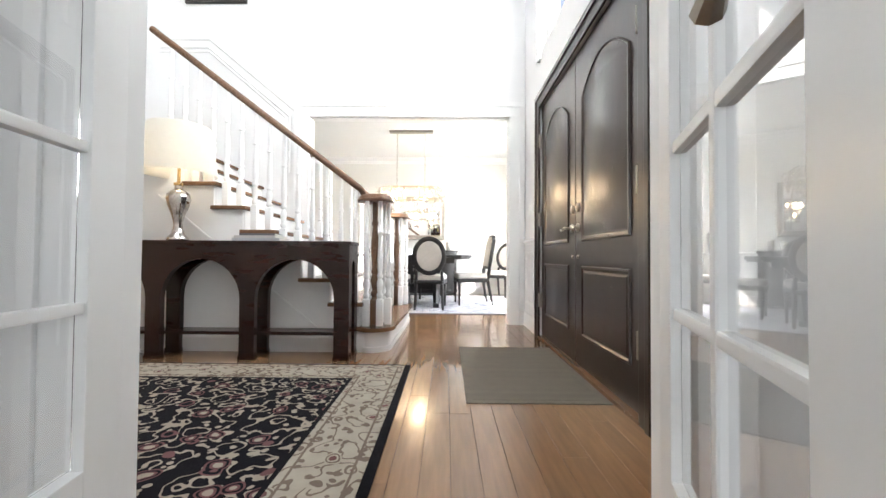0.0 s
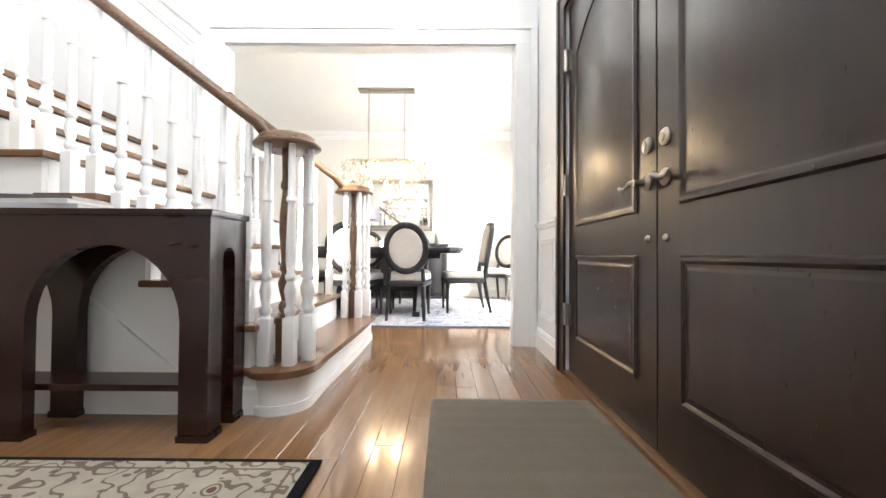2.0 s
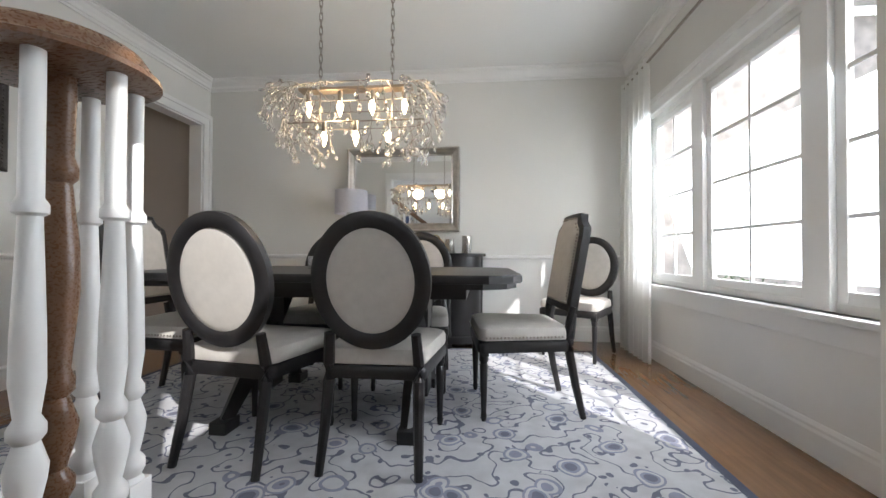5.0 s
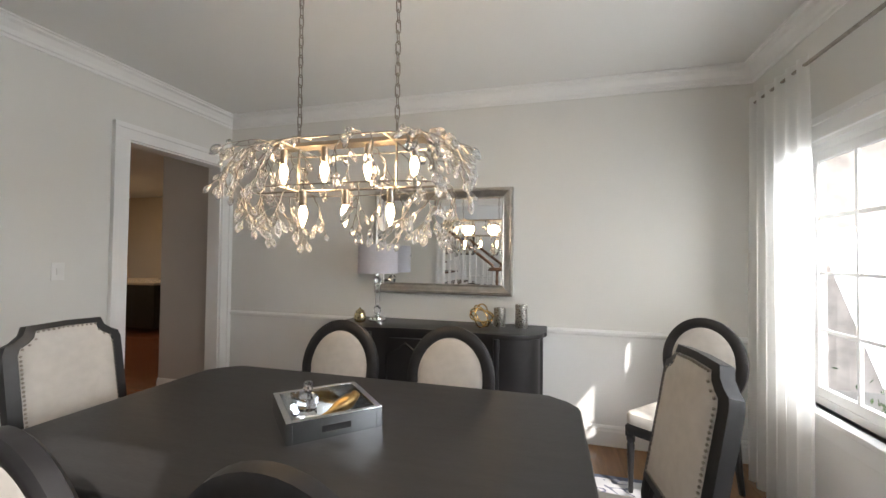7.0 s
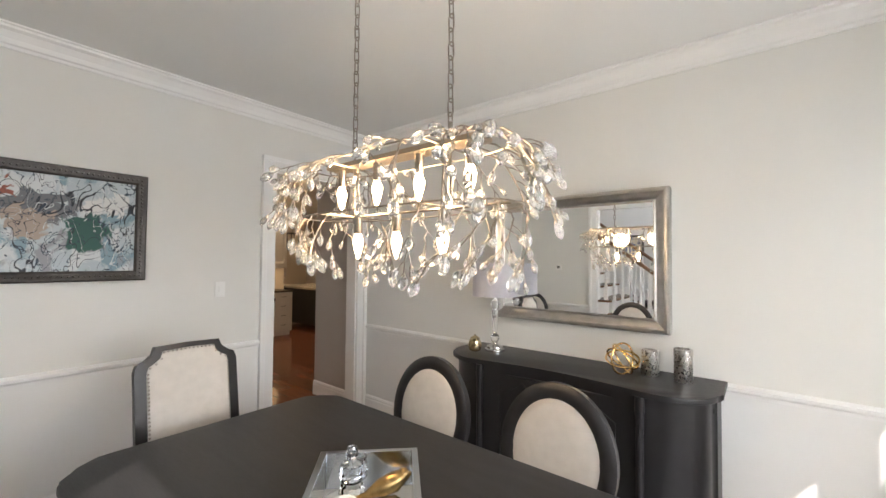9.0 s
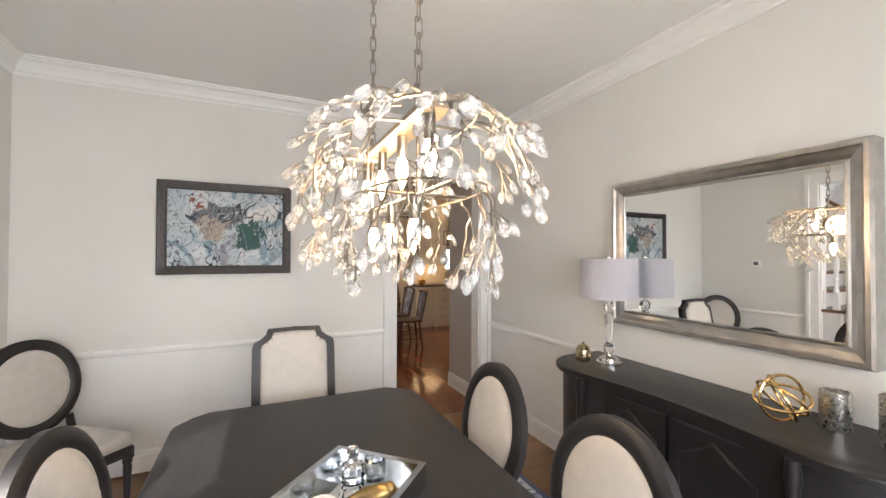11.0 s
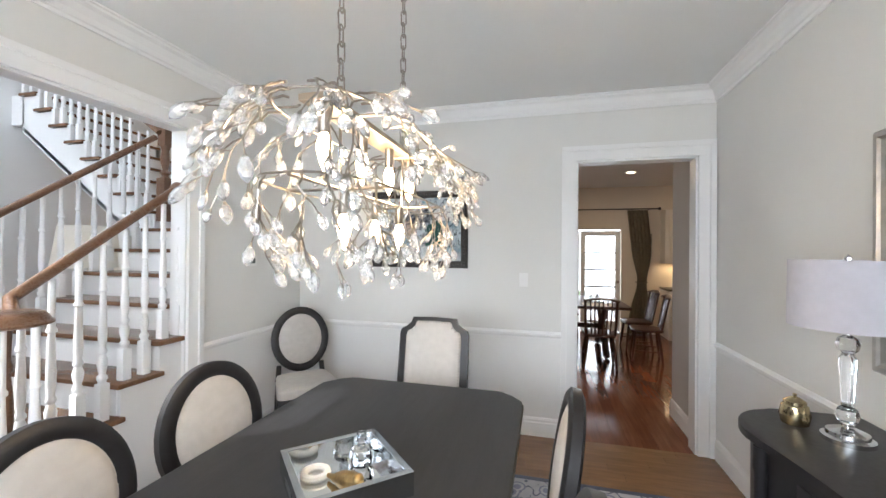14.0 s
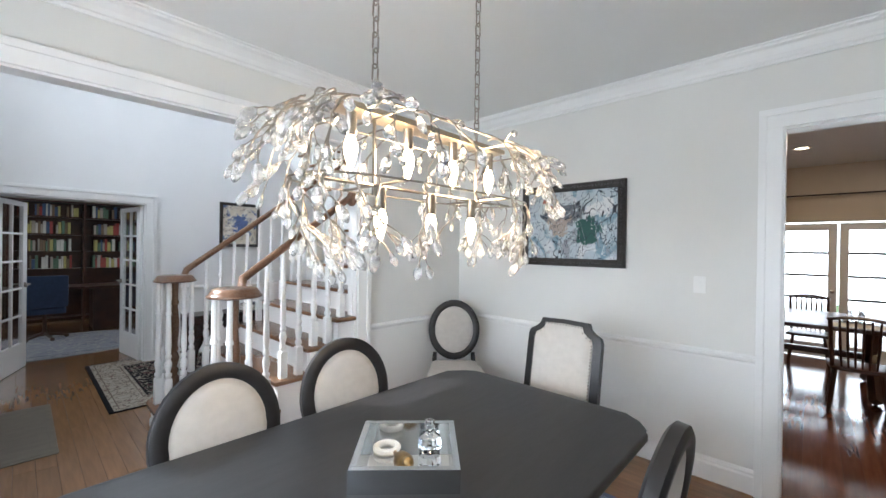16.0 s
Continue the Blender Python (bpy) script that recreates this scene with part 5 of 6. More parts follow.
FRAMEM = mat("pewter_black_frame", (0.05, 0.045, 0.042), 0.4, 0.4, var=0.3, scale=30)
cv1 = painting_material("abstract_teal_canvas", (0.46, 0.53, 0.57), [((0.62, 0.65, 0.66), 0.50, 0.58), ((0.22, 0.33, 0.40), 0.56, 0.62), ((0.30, 0.31, 0.34), 0.60, 0.66)], 3.2, 2.0,
    [((0.16, 0.17, 0.19), -0.08, 0.12, 0.24, 0.10), ((0.40, 0.33, 0.28), -0.10, 0.0, 0.14, 0.12), ((0.028, 0.105, 0.09), 0.20, -0.06, 0.15, 0.13), ((0.30, 0.10, 0.07), -0.22, 0.22, 0.035, 0.06), ((0.70, 0.71, 0.70), 0.30, 0.16, 0.16, 0.07)],
    [((0.02, 0.025, 0.035), 3.0, 0.012), ((0.03, 0.05, 0.08), 5.0, 0.012), ((0.60, 0.64, 0.66), 4.0, 0.007)])
painting("abstract_painting", pose(XL + 0.006, 6.553, 2.053, 0, 0, 90), 0.534, 0.408, 0.075, cv1, FRAMEM, "abstract teal and grey painting in a dark beaded frame", True)
cv2 = painting_material("floral_canvas", (0.62, 0.56, 0.45), [((0.72, 0.68, 0.60), 0.4, 0.6), ((0.10, 0.14, 0.28), 0.56, 0.62), ((0.20, 0.26, 0.38), 0.6, 0.66), ((0.40, 0.25, 0.10), 0.66, 0.7)], 4.5, 7.0,
    [((0.10, 0.15, 0.32), 0.02, 0.02, 0.13, 0.15)], [((0.06, 0.06, 0.08), 5.0, 0.012)])
painting("still_life_painting", pose(-1.99, YF + 0.006, 2.16, 0, 0, 180), 0.331, 0.385, 0.05, cv2, FRAMEM, "blue and ochre still life in a dark frame", False)
painting("entry_picture", pose(XR - 0.006, 1.38, 1.80, 0, 0, -90), 0.15, 0.27, 0.05, cv2, SILVER, "small picture in a silver frame beside the door", False)
painting("upper_wall_picture", pose(-2.85, YO - 0.006, 4.62, 0, 0, 0), 0.42, 0.30, 0.05, cv2, FRAMEM, "dark framed picture high on the stair wall", False)


# ---- sideboard and what stands on it ----
SX0, SX1, SYF, SZ = -1.37, 0.575, 8.70, 1.05
sb = thing("sideboard", "black wooden sideboard with bowed doors and curved corners", "sideboard")
def side_outline(g):
    cx, hw2, yb = (SX0 + SX1) / 2, (SX1 - SX0) / 2 - g, YB - 0.03
    pts = [(cx - hw2, yb), (cx - hw2, 8.98 + g)]
    for i in range(9):
        a = math.pi / 2 * i / 8
        pts.append((cx - hw2 + 0.02 + 0.30 * (1 - math.cos(a)), 8.96 + g - 0.24 * math.sin(a)))
    k = 14
    x0, x1 = cx - hw2 + 0.36, cx + hw2 - 0.36
    for i in range(k + 1):
        u = i / k
        pts.append((x0 + (x1 - x0) * u, SYF + g + 0.02 + 0.07 * math.sin(math.pi * u)))
    for i in range(8, -1, -1):
        a = math.pi / 2 * i / 8
        pts.append((cx + hw2 - 0.02 - 0.30 * (1 - math.cos(a)), 8.96 + g - 0.24 * math.sin(a)))
    pts += [(cx + hw2, 8.98 + g), (cx + hw2, yb)]
    return pts
bm = B()
slab(bm, side_outline(0.0), SZ - 0.035, SZ, 0.01)
part("top", bm, SIDEWOOD, sb)
bm = B()
slab(bm, side_outline(0.035), 0.14, SZ - 0.034)
part("body", bm, SIDEWOOD, sb)
bm = B()
slab(bm, side_outline(0.015), 0.06, 0.14, 0.008)
part("plinth", bm, SIDEWOOD, sb)
for i, (xa, xb) in enumerate(((-0.86, -0.41), (-0.38, 0.07))):
    bm = B()
    box(bm, xa, SYF + 0.085, 0.2, xb, SYF + 0.13, SZ - 0.09, 0.006)
    d = part("cabinet_door", bm, SIDEWOOD, sb, smooth=False)
    bm = B()
    pts = [(xa + 0.05, 0.26), (xb - 0.05, 0.26), (xb - 0.05, 0.80), ((xa + xb) / 2 + 0.08, 0.86), ((xa + xb) / 2, 0.92), ((xa + xb) / 2 - 0.08, 0.86), (xa + 0.05, 0.80)]
    tube(bm, [(x, SYF + 0.084, z) for x, z in pts], 0.010, 6, closed=True)
    part("panel_moulding", bm, SIDEWOOD, d)
    bm = B()
    kx = xb - 0.035 if i == 0 else xa + 0.035
    lathe(bm, [(0.012, 0), (0.008, 0.012), (0.014, 0.022), (0.0, 0.03)], n=12, m=Matrix.Translation((kx, SYF + 0.085, 0.62)) @ Matrix.Rotation(radians(90), 4, "X"))
    part("knob", bm, NICKEL, d)
for x in (SX0 + 0.4, SX1 - 0.4, SX0 + 0.07, SX1 - 0.07):
    bm = B()
    y = SYF + 0.07 if SX0 + 0.3 < x < SX1 - 0.3 else 9.05
    lathe(bm, [(0.03, 0.0), (0.04, 0.02), (0.03, 0.06)], at=(x, y, 0), n=14)
    part("foot", bm, SIDEWOOD, sb)
    bm = B()
    lathe(bm, [(0.026, 0.14), (0.03, 0.18), (0.022, 0.2), (0.024, SZ - 0.15), (0.03, SZ - 0.12), (0.026, SZ - 0.035)], at=(x, y - 0.03, 0), n=14)
    part("corner_column", bm, SIDEWOOD, sb)


def crystal_lamp(m):
    l = thing("table_lamp", "crystal column table lamp with grey drum shade", "lamp", m=m)
    bm = B()
    lathe(bm, [(0.085, 0), (0.085, 0.018), (0.07, 0.024), (0.068, 0.04), (0.045, 0.05), (0.02, 0.06), (0.018, 0.075)], n=28)
    part("lamp_base", bm, CHROME, l)
    cg = glass("clear_crystal", (0.97, 0.98, 1), 0.0)
    bm = B()
    lathe(bm, [(0.012, 0.07), (0.032, 0.085), (0.040, 0.11), (0.032, 0.135), (0.012, 0.15)], n=10)
    part("crystal_ball", bm, cg, l, smooth=False)
    bm = B()
    lathe(bm, [(0.018, 0.155), (0.020, 0.17), (0.030, 0.33), (0.030, 0.345), (0.018, 0.355)], n=8)
    part("crystal_column", bm, cg, l, smooth=False)
    bm = B()
    lathe(bm, [(0.012, 0.36), (0.034, 0.378), (0.040, 0.40), (0.034, 0.425), (0.012, 0.44)], n=10)
    part("crystal_ball", bm, cg, l, smooth=False)
    bm = B()
    for z in (0.065, 0.15, 0.355):
        lathe(bm, [(0.022, z), (0.022, z + 0.008)], n=16)
    lathe(bm, [(0.008, 0.44), (0.008, 0.75)], n=10)
    lathe(bm, [(0.014, 0.75), (0.014, 0.76), (0.0, 0.775)], n=10)
    for i in range(3):
        a = 2 * math.pi * i / 3
        tube(bm, [(0, 0, 0.73), (0.175 * math.cos(a), 0.175 * math.sin(a), 0.745)], 0.002, 5)
    part("lamp_stem", bm, CHROME, l, "chrome stem and collars")
    bm = B()
    n = 40
    lo = [(0.195 * math.cos(2 * math.pi * i / n), 0.195 * math.sin(2 * math.pi * i / n)) for i in range(n)]
    for r, flip in ((1.0, 1), (0.985, -1)):
        a = [bm.verts.new((x * r, y * r, 0.47)) for x, y in lo]
        b = [bm.verts.new((x * r * 0.985, y * r * 0.985, 0.75)) for x, y in lo]
        for i in range(n):
            bm.faces.new((a[i], a[(i + 1) % n], b[(i + 1) % n], b[i]))
    part("shade", bm, SHADE, l, "grey fabric drum shade")
    bm = B()
    bmesh.ops.create_icosphere(bm, subdivisions=2, radius=0.03, matrix=Matrix.Translation((0, 0, 0.58)))
    part("bulb", bm, emit("lamp_bulb", (1, 0.8, 0.55), 7), l)
    return l


crystal_lamp(pose(-1.04, 9.08, SZ))
bm = B()
lathe(bm, [(0.03, 0), (0.05, 0.01), (0.058, 0.05), (0.05, 0.09), (0.042, 0.095), (0.042, 0.11), (0.02, 0.125), (0.006, 0.13), (0.008, 0.14), (0.0, 0.145)], n=24)
one("gold_jar", bm, mat("mercury_gold_glass", (0.60, 0.50, 0.30), 0.15, 1.0, var=0.25, scale=40), "small mercury gold jar with lid on the sideboard", "jar", m=pose(-1.165, 8.96, SZ))
bm = B()
for k in range(4):
    q = Euler((rnd.uniform(0, 3), rnd.uniform(0, 3), 0.8 * k)).to_matrix()
    tube(bm, [Vector((0, 0, 0.105)) + q @ Vector((0.105 * math.cos(2 * math.pi * i / 36), 0.105 * math.sin(2 * math.pi * i / 36), 0)) for i in range(36)], 0.007, 6, closed=True)
one("gold_knot", bm, GOLD, "gold interlocking ring ornament on the sideboard", "ornament", m=pose(0.0, 9.05, SZ))
for x, y, h in ((0.15, 9.16, 0.17), (0.35, 9.14, 0.21)):
    bm = B()
    lathe(bm, [(0.052, 0), (0.055, 0.004), (0.055, h - 0.004), (0.05, h), (0.044, h), (0.044, h - 0.03)], n=32)
    one("candle_holder", bm, mat("hammered_silver", (0.62, 0.60, 0.57), 0.28, 1.0, var=0.15, scale=60, bump=0.6, bscale=70), "hammered silver cylinder candle holder on the sideboard", "candle holder", "silver candle holders", m=pose(x, y, SZ))

# ---- curtains ----
def curtain(m, w, h, folds, material, label, name="curtain"):
    c = thing(name, label, "curtain", m=m)
    bm = B()
    nu, nv = folds * 8, 16
    g = []
    for j in range(nv + 1):
        v = j / nv
        row = []
        for i in range(nu + 1):
            u = i / nu
            amp = 0.03 * (0.55 + 0.45 * v)
            row.append(bm.verts.new((amp * math.sin(2 * math.pi * folds * u + 0.5 * math.sin(5 * v + 7 * u)), (u - 0.5) * w * (1 + 0.05 * math.sin(3 * v)), h * (1 - v))))
        g.append(row)
    for j in range(nv):
        for i in range(nu):
            bm.faces.new((g[j][i], g[j][i + 1], g[j + 1][i + 1], g[j + 1][i]))
    part("drape", bm, material, c)
    return c


rod = thing("curtain_rod", "thin dark metal curtain rod above the window", "curtain rod")
bm = B()
tube(bm, [(XW - 0.14, WY0 - 0.4, 2.89), (XW - 0.14, WY1 + 0.3, 2.89)], 0.012, 10)
part("rod", bm, NICKEL, rod)
for y in (WY0 - 0.35, (WY0 + WY1) / 2, WY1 + 0.25):
    bm = B()
    tube(bm, [(XW - 0.14, y, 2.885), (XW, y, 2.885)], 0.008, 8)
    part("bracket", bm, NICKEL, rod)
curtain(pose(XW - 0.15, 8.70, 0.01), 0.72, 2.93, 6, SHEER, "sheer white curtain hanging at the window")
curtain(pose(XW - 0.14, 5.60, 0.01), 0.60, 2.93, 6, SHEER, "sheer white curtain hanging at the window")

# ---- small wall fittings ----
bm = B()
box(bm, -0.055, 0, -0.045, 0.055, 0.022, 0.045, 0.004)
th = one("thermostat", bm, PLASTIC, "white wall thermostat with grey display", "thermostat", m=pose(-2.272, YD, 1.708))
bm = B()
box(bm, -0.03, 0.0215, -0.02, 0.03, 0.024, 0.03)
part("display", bm, mat("grey_display", (0.10, 0.11, 0.11), 0.3), th, "grey display")


def plate(name, m, w, label, n):
    bm = B()
    box(bm, -w / 2, 0, -0.068, w / 2, 0.008, 0.068, 0.003)
    p = one(name, bm, PLASTIC, label, "switch", m=m)
    for i in range(n):
        bm = B()
        cx = (i - (n - 1) / 2) * 0.05
        box(bm, cx - 0.012, 0.007, -0.025, cx + 0.012, 0.014, 0.025, 0.002)
        part("toggle", bm, PLASTIC, p)
    return p


plate("light_switch", pose(XL, 7.655, 1.541, 0, 0, -90), 0.085, "white single light switch plate", 1)
plate("light_switch", pose(XR, 4.62, 1.50, 0, 0, 90), 0.16, "white double light switch plate", 2)
for m_ in (pose(XL + 0.024, 5.9, 0.02, 0, 0, -90),):
    vent = thing("floor_vent", "white baseboard air vent", "vent", m=m_)
    bm = B()
    box(bm, -0.2, 0, 0, 0.2, 0.03, 0.13, 0.004)
    part("vent_body", bm, WHITE, vent)
    for i in range(9):
        bm = B()
        box(bm, -0.17 + i * 0.04, 0.028, 0.03, -0.15 + i * 0.04, 0.034, 0.10)
        part("slat", bm, WHITE, vent)

# ---- console table, lamp and books in the foyer ----
con = thing("console_table", "dark mahogany console table with arched legs and low shelf", "console table")
KX0, KX1, KY0, KY1, KZ = -3.10, -0.53, 3.07, 3.38, 1.02
def arcade(parent, y0, y1, xa, xb, bays, lw, ztop, zs, m, place):
    span = (xb - xa - lw) / bays
    for i in range(bays + 1):
        x = xa + i * span
        bm = B()
        box(bm, x, y0, 0.03, x + lw, y1, zs)
        box(bm, x - 0.006, y0 - 0.006, 0, x + lw + 0.006, y1 + 0.006, 0.03)
        for v in bm.verts:
            v.co = place(v.co)
        part("leg", bm, m, parent, smooth=False)
    for i in range(bays):
        x0, x1 = xa + i * span + lw, xa + (i + 1) * span
        r = (x1 - x0) / 2
        pts = [(x0 - lw / 2, zs)]
        for k in range(17):
            a = math.pi - math.pi * k / 16
            pts.append(((x0 + x1) / 2 + r * math.cos(a), zs + min(r, ztop - zs - 0.06) * math.sin(a)))
        pts += [(x1 + lw / 2, zs), (x1 + lw / 2, ztop), (x0 - lw / 2, ztop)]
        if i == 0:
            pts[0], pts[-1] = (xa, zs), (xa, ztop)
        if i == bays - 1:
            pts[-3], pts[-2] = (xb, zs), (xb, ztop)
        bm = B()
        a_ = [bm.verts.new((x, y0, z)) for x, z in pts]
        b_ = [bm.verts.new((x, y1, z)) for x, z in pts]
        n = len(pts)
        bm.faces.new(a_); bm.faces.new(b_[::-1])
        for q in range(n):
            bm.faces.new((a_[q], a_[(q + 1) % n], b_[(q + 1) % n], b_[q]))
        for v in bm.verts:
            v.co = place(v.co)
        part("arch", bm, m, parent, smooth=False)
MAH = mat("dark_walnut", (0.024, 0.0085, 0.006), 0.24, var=0.25, scale=5, bump=0.04, bscale=40, stretch=(1, 1, 4))
for ya in (KY0, KY1 - 0.055):
    arcade(con, ya, ya + 0.055, KX0, KX1, 3, 0.13, KZ - 0.03, 0.52, MAH, lambda c: c)
for xe in (KX0, KX1 - 0.05):
    arcade(con, 0, 0.05, 0, KY1 - KY0 - 0.113, 1, 0.045, KZ - 0.031, 0.80, MAH, lambda c: Vector((xe + c.y, KY0 + 0.0565 + c.x, c.z)))
bm = B()
box(bm, KX0 - 0.012, KY0 - 0.012, KZ - 0.03, KX1 + 0.012, KY1 + 0.012, KZ, 0.006)
part("tabletop", bm, MAH, con, smooth=False)
bm = B()
box(bm, KX0 + 0.05, KY0 + 0.06, 0.20, KX1 - 0.05, KY1 - 0.06, 0.23, 0.003)
part("shelf", bm, MAH, con, smooth=False)


def mercury_lamp(m):
    l = thing("table_lamp", "mercury glass table lamp with ivory shade, switched on", "lamp", m=m)
    bm = B()
    prof = [(0.085, 0), (0.09, 0.012), (0.085, 0.03), (0.055, 0.06), (0.038, 0.12), (0.036, 0.16), (0.055, 0.24), (0.085, 0.32), (0.098, 0.38), (0.09, 0.42), (0.06, 0.45), (0.035, 0.465), (0.03, 0.50)]
    n = 36
    rings = []
    for r, z in prof:
        rings.append([bm.verts.new((r * (1 - (0.06 if 0.06 < z < 0.44 and i % 3 == 0 else 0)) * math.cos(2 * math.pi * i / n), r * (1 - (0.06 if 0.06 < z < 0.44 and i % 3 == 0 else 0)) * math.sin(2 * math.pi * i / n), z)) for i in range(n)])
    for a, b in zip(rings, rings[1:]):
        for i in range(n):
            bm.faces.new((a[i], a[(i + 1) % n], b[(i + 1) % n], b[i]))
    bm.faces.new(rings[0][::-1]); bm.faces.new(rings[-1])
    part("lamp_body", bm, mat("mercury_glass", (0.60, 0.57, 0.54), 0.14, 1.0, var=0.3, scale=25), l, "fluted mercury glass body")
    bm = B()
    lathe(bm, [(0.04, 0.5), (0.04, 0.52), (0.014, 0.53), (0.012, 0.66)], n=16)
    part("lamp_stem", bm, GOLD, l)
    bm = B()
    n = 44
    for r in (1.0, 0.985):
        a = [bm.verts.new((0.31 * r * math.cos(2 * math.pi * i / n), 0.31 * r * math.sin(2 * math.pi * i / n), 0.60)) for i in range(n)]
        b = [bm.verts.new((0.25 * r * math.cos(2 * math.pi * i / n), 0.25 * r * math.sin(2 * math.pi * i / n), 1.03)) for i in range(n)]
        for i in range(n):
            bm.faces.new((a[i], a[(i + 1) % n], b[(i + 1) % n], b[i]))
    part("shade", bm, IVORY, l, "tapered ivory fabric shade")
    bm = B()
    bmesh.ops.create_icosphere(bm, subdivisions=2, radius=0.04, matrix=Matrix.Translation((0, 0, 0.74)))
    part("bulb", bm, emit("console_bulb", (1, 0.78, 0.5), 14), l, "glowing bulb")
    return l


mercury_lamp(pose(-2.12, 3.22, KZ))
bx, bz = -1.36, KZ
for w, d, h, a, c, l in ((0.40, 0.26, 0.025, 4, (0.45, 0.47, 0.50), "grey hardback book lying on the console"), (0.37, 0.25, 0.022, -3, (0.55, 0.54, 0.52), "pale hardback book lying on the console"), (0.30, 0.22, 0.02, 6, (0.10, 0.09, 0.10), "dark hardback book lying on the console")):
    bk = thing("book", l, "book", "stacked books", pose(bx, 3.22, bz, 0, 0, a))
    bm = B()
    box(bm, -w / 2, -d / 2, 0, w / 2, d / 2, 0.003)
    box(bm, -w / 2, -d / 2, h - 0.003, w / 2, d / 2, h)
    box(bm, -w / 2, -d / 2, 0.003, w / 2, -d / 2 + 0.004, h - 0.003)
    part("cover", bm, mat("book_cover_%s" % l.split()[0], c, 0.5, var=0.05), bk, smooth=False)
    bm = B()
    box(bm, -w / 2 + 0.006, -d / 2 + 0.004, 0.003, w / 2 - 0.006, d / 2 - 0.006, h - 0.003)
    part("pages", bm, mat("paper", (0.75, 0.72, 0.65), 0.9, var=0.05), bk, smooth=False)
    bz += h
bm = B()
tube(bm, [(-2.72 + 0.1 * math.cos(i * 0.7) + 0.012 * i, 3.30 + 0.05 * math.sin(i * 0.9), 0.012) for i in range(26)], 0.006, 6)
one("power_cord", bm, PLASTIC, "white power cord coiled on the floor", "cable")

# ---- breakfast room and kitchen beyond the passage ----
BX = -8.75
KPAINT = mat("warm_kitchen_paint", (0.66, 0.58, 0.48), 0.75, var=0.03, scale=2, bump=0.05, bscale=150)
wall("wall_passage_side", mat("passage_taupe_paint", (0.47, 0.44, 0.41), 0.75, var=0.03, scale=2, bump=0.05, bscale=150), "taupe side wall of the passage", (-4.0, 9.26, 0, XL - T, YB + T, HC))
wall("wall_breakfast", KPAINT, "warm beige breakfast room walls",
     (BX - 0.15, 5.9, 0, BX, 7.75, HC), (BX - 0.15, 9.55, 0, BX, 11.3, HC), (BX - 0.15, 7.75, 2.35, BX, 9.55, HC), (BX, 5.85, 0, XL - T, 6.0, HC),
     (-12.3, 11.3, 0, BX, 11.45, HC), (-12.3, 14.2, 0, -3.85, 14.35, HC), (-4.0, YB + T, 0, -3.85, 14.2, HC), (-12.3, 11.45, 0, -12.15, 12.2, HC), (-12.3, 13.4, 0, -12.15, 14.2, HC), (-12.3, 12.2, 0, -12.15, 13.4, 1.2), (-12.3, 12.2, 2.5, -12.15, 13.4, HC))
bm = B()
box(bm, -12.3, 5.85, HC, XL - T, 14.35, HC + 0.15)
setting("ceiling_kitchen", bm, CEIL, "pale kitchen ceiling", "ceiling")
run("baseboard_kitchen", [((BX, 6.0, 0), (BX, 7.7, 0), (1, 0, 0)), ((BX, 9.6, 0), (BX, 10.3, 0), (1, 0, 0)), ((-4.0, 9.26, 0), (XL - T, 9.26, 0), (0, -1, 0))], BASE, WHITE, "white moulded baseboard", "baseboard")
for y0 in (7.78, 8.67):
    d = thing("garden_door", "white glazed garden door with muntins", "door", "garden doors")
    bm = B()
    w = 0.86
    for q in ((0, 0.02, 0.11, 2.32), (w - 0.11, 0.02, w, 2.32), (0.11, 0.02, w - 0.11, 0.25), (0.11, 2.2, w - 0.11, 2.32)):
        box(bm, BX - 0.06, y0 + q[0], q[1], BX - 0.01, y0 + q[2], q[3], 0.004)
    part("door_frame", bm, WHITE, d, smooth=False)
    for k in range(1, 5):
        bm = B()
        z = 0.25 + 1.95 * k / 5
        box(bm, BX - 0.05, y0 + 0.11, z - 0.02, BX - 0.02, y0 + w - 0.11, z + 0.02)
        part("muntin", bm, mat("dark_muntin", (0.09, 0.09, 0.09), 0.5), d, smooth=False)
    bm = B()
    box(bm, BX - 0.037, y0 + 0.11, 0.25, BX - 0.033, y0 + w - 0.11, 2.2)
    p = part("pane", bm, PANE, d, smooth=False)
    p.visible_shadow = False
    bm = B()
    lathe(bm, [(0.03, 0), (0.03, 0.01), (0.012, 0.02), (0.026, 0.05), (0.0, 0.06)], n=14, m=Matrix.Translation((BX - 0.01, y0 + w - 0.055, 1.15)) @ Matrix.Rotation(radians(90), 4, "Y"))
    part("door_knob", bm, NICKEL, d)
OLIVE = mat("olive_curtain", (0.17, 0.145, 0.10), 0.85, var=0.12, scale=15, bump=0.2, bscale=200)
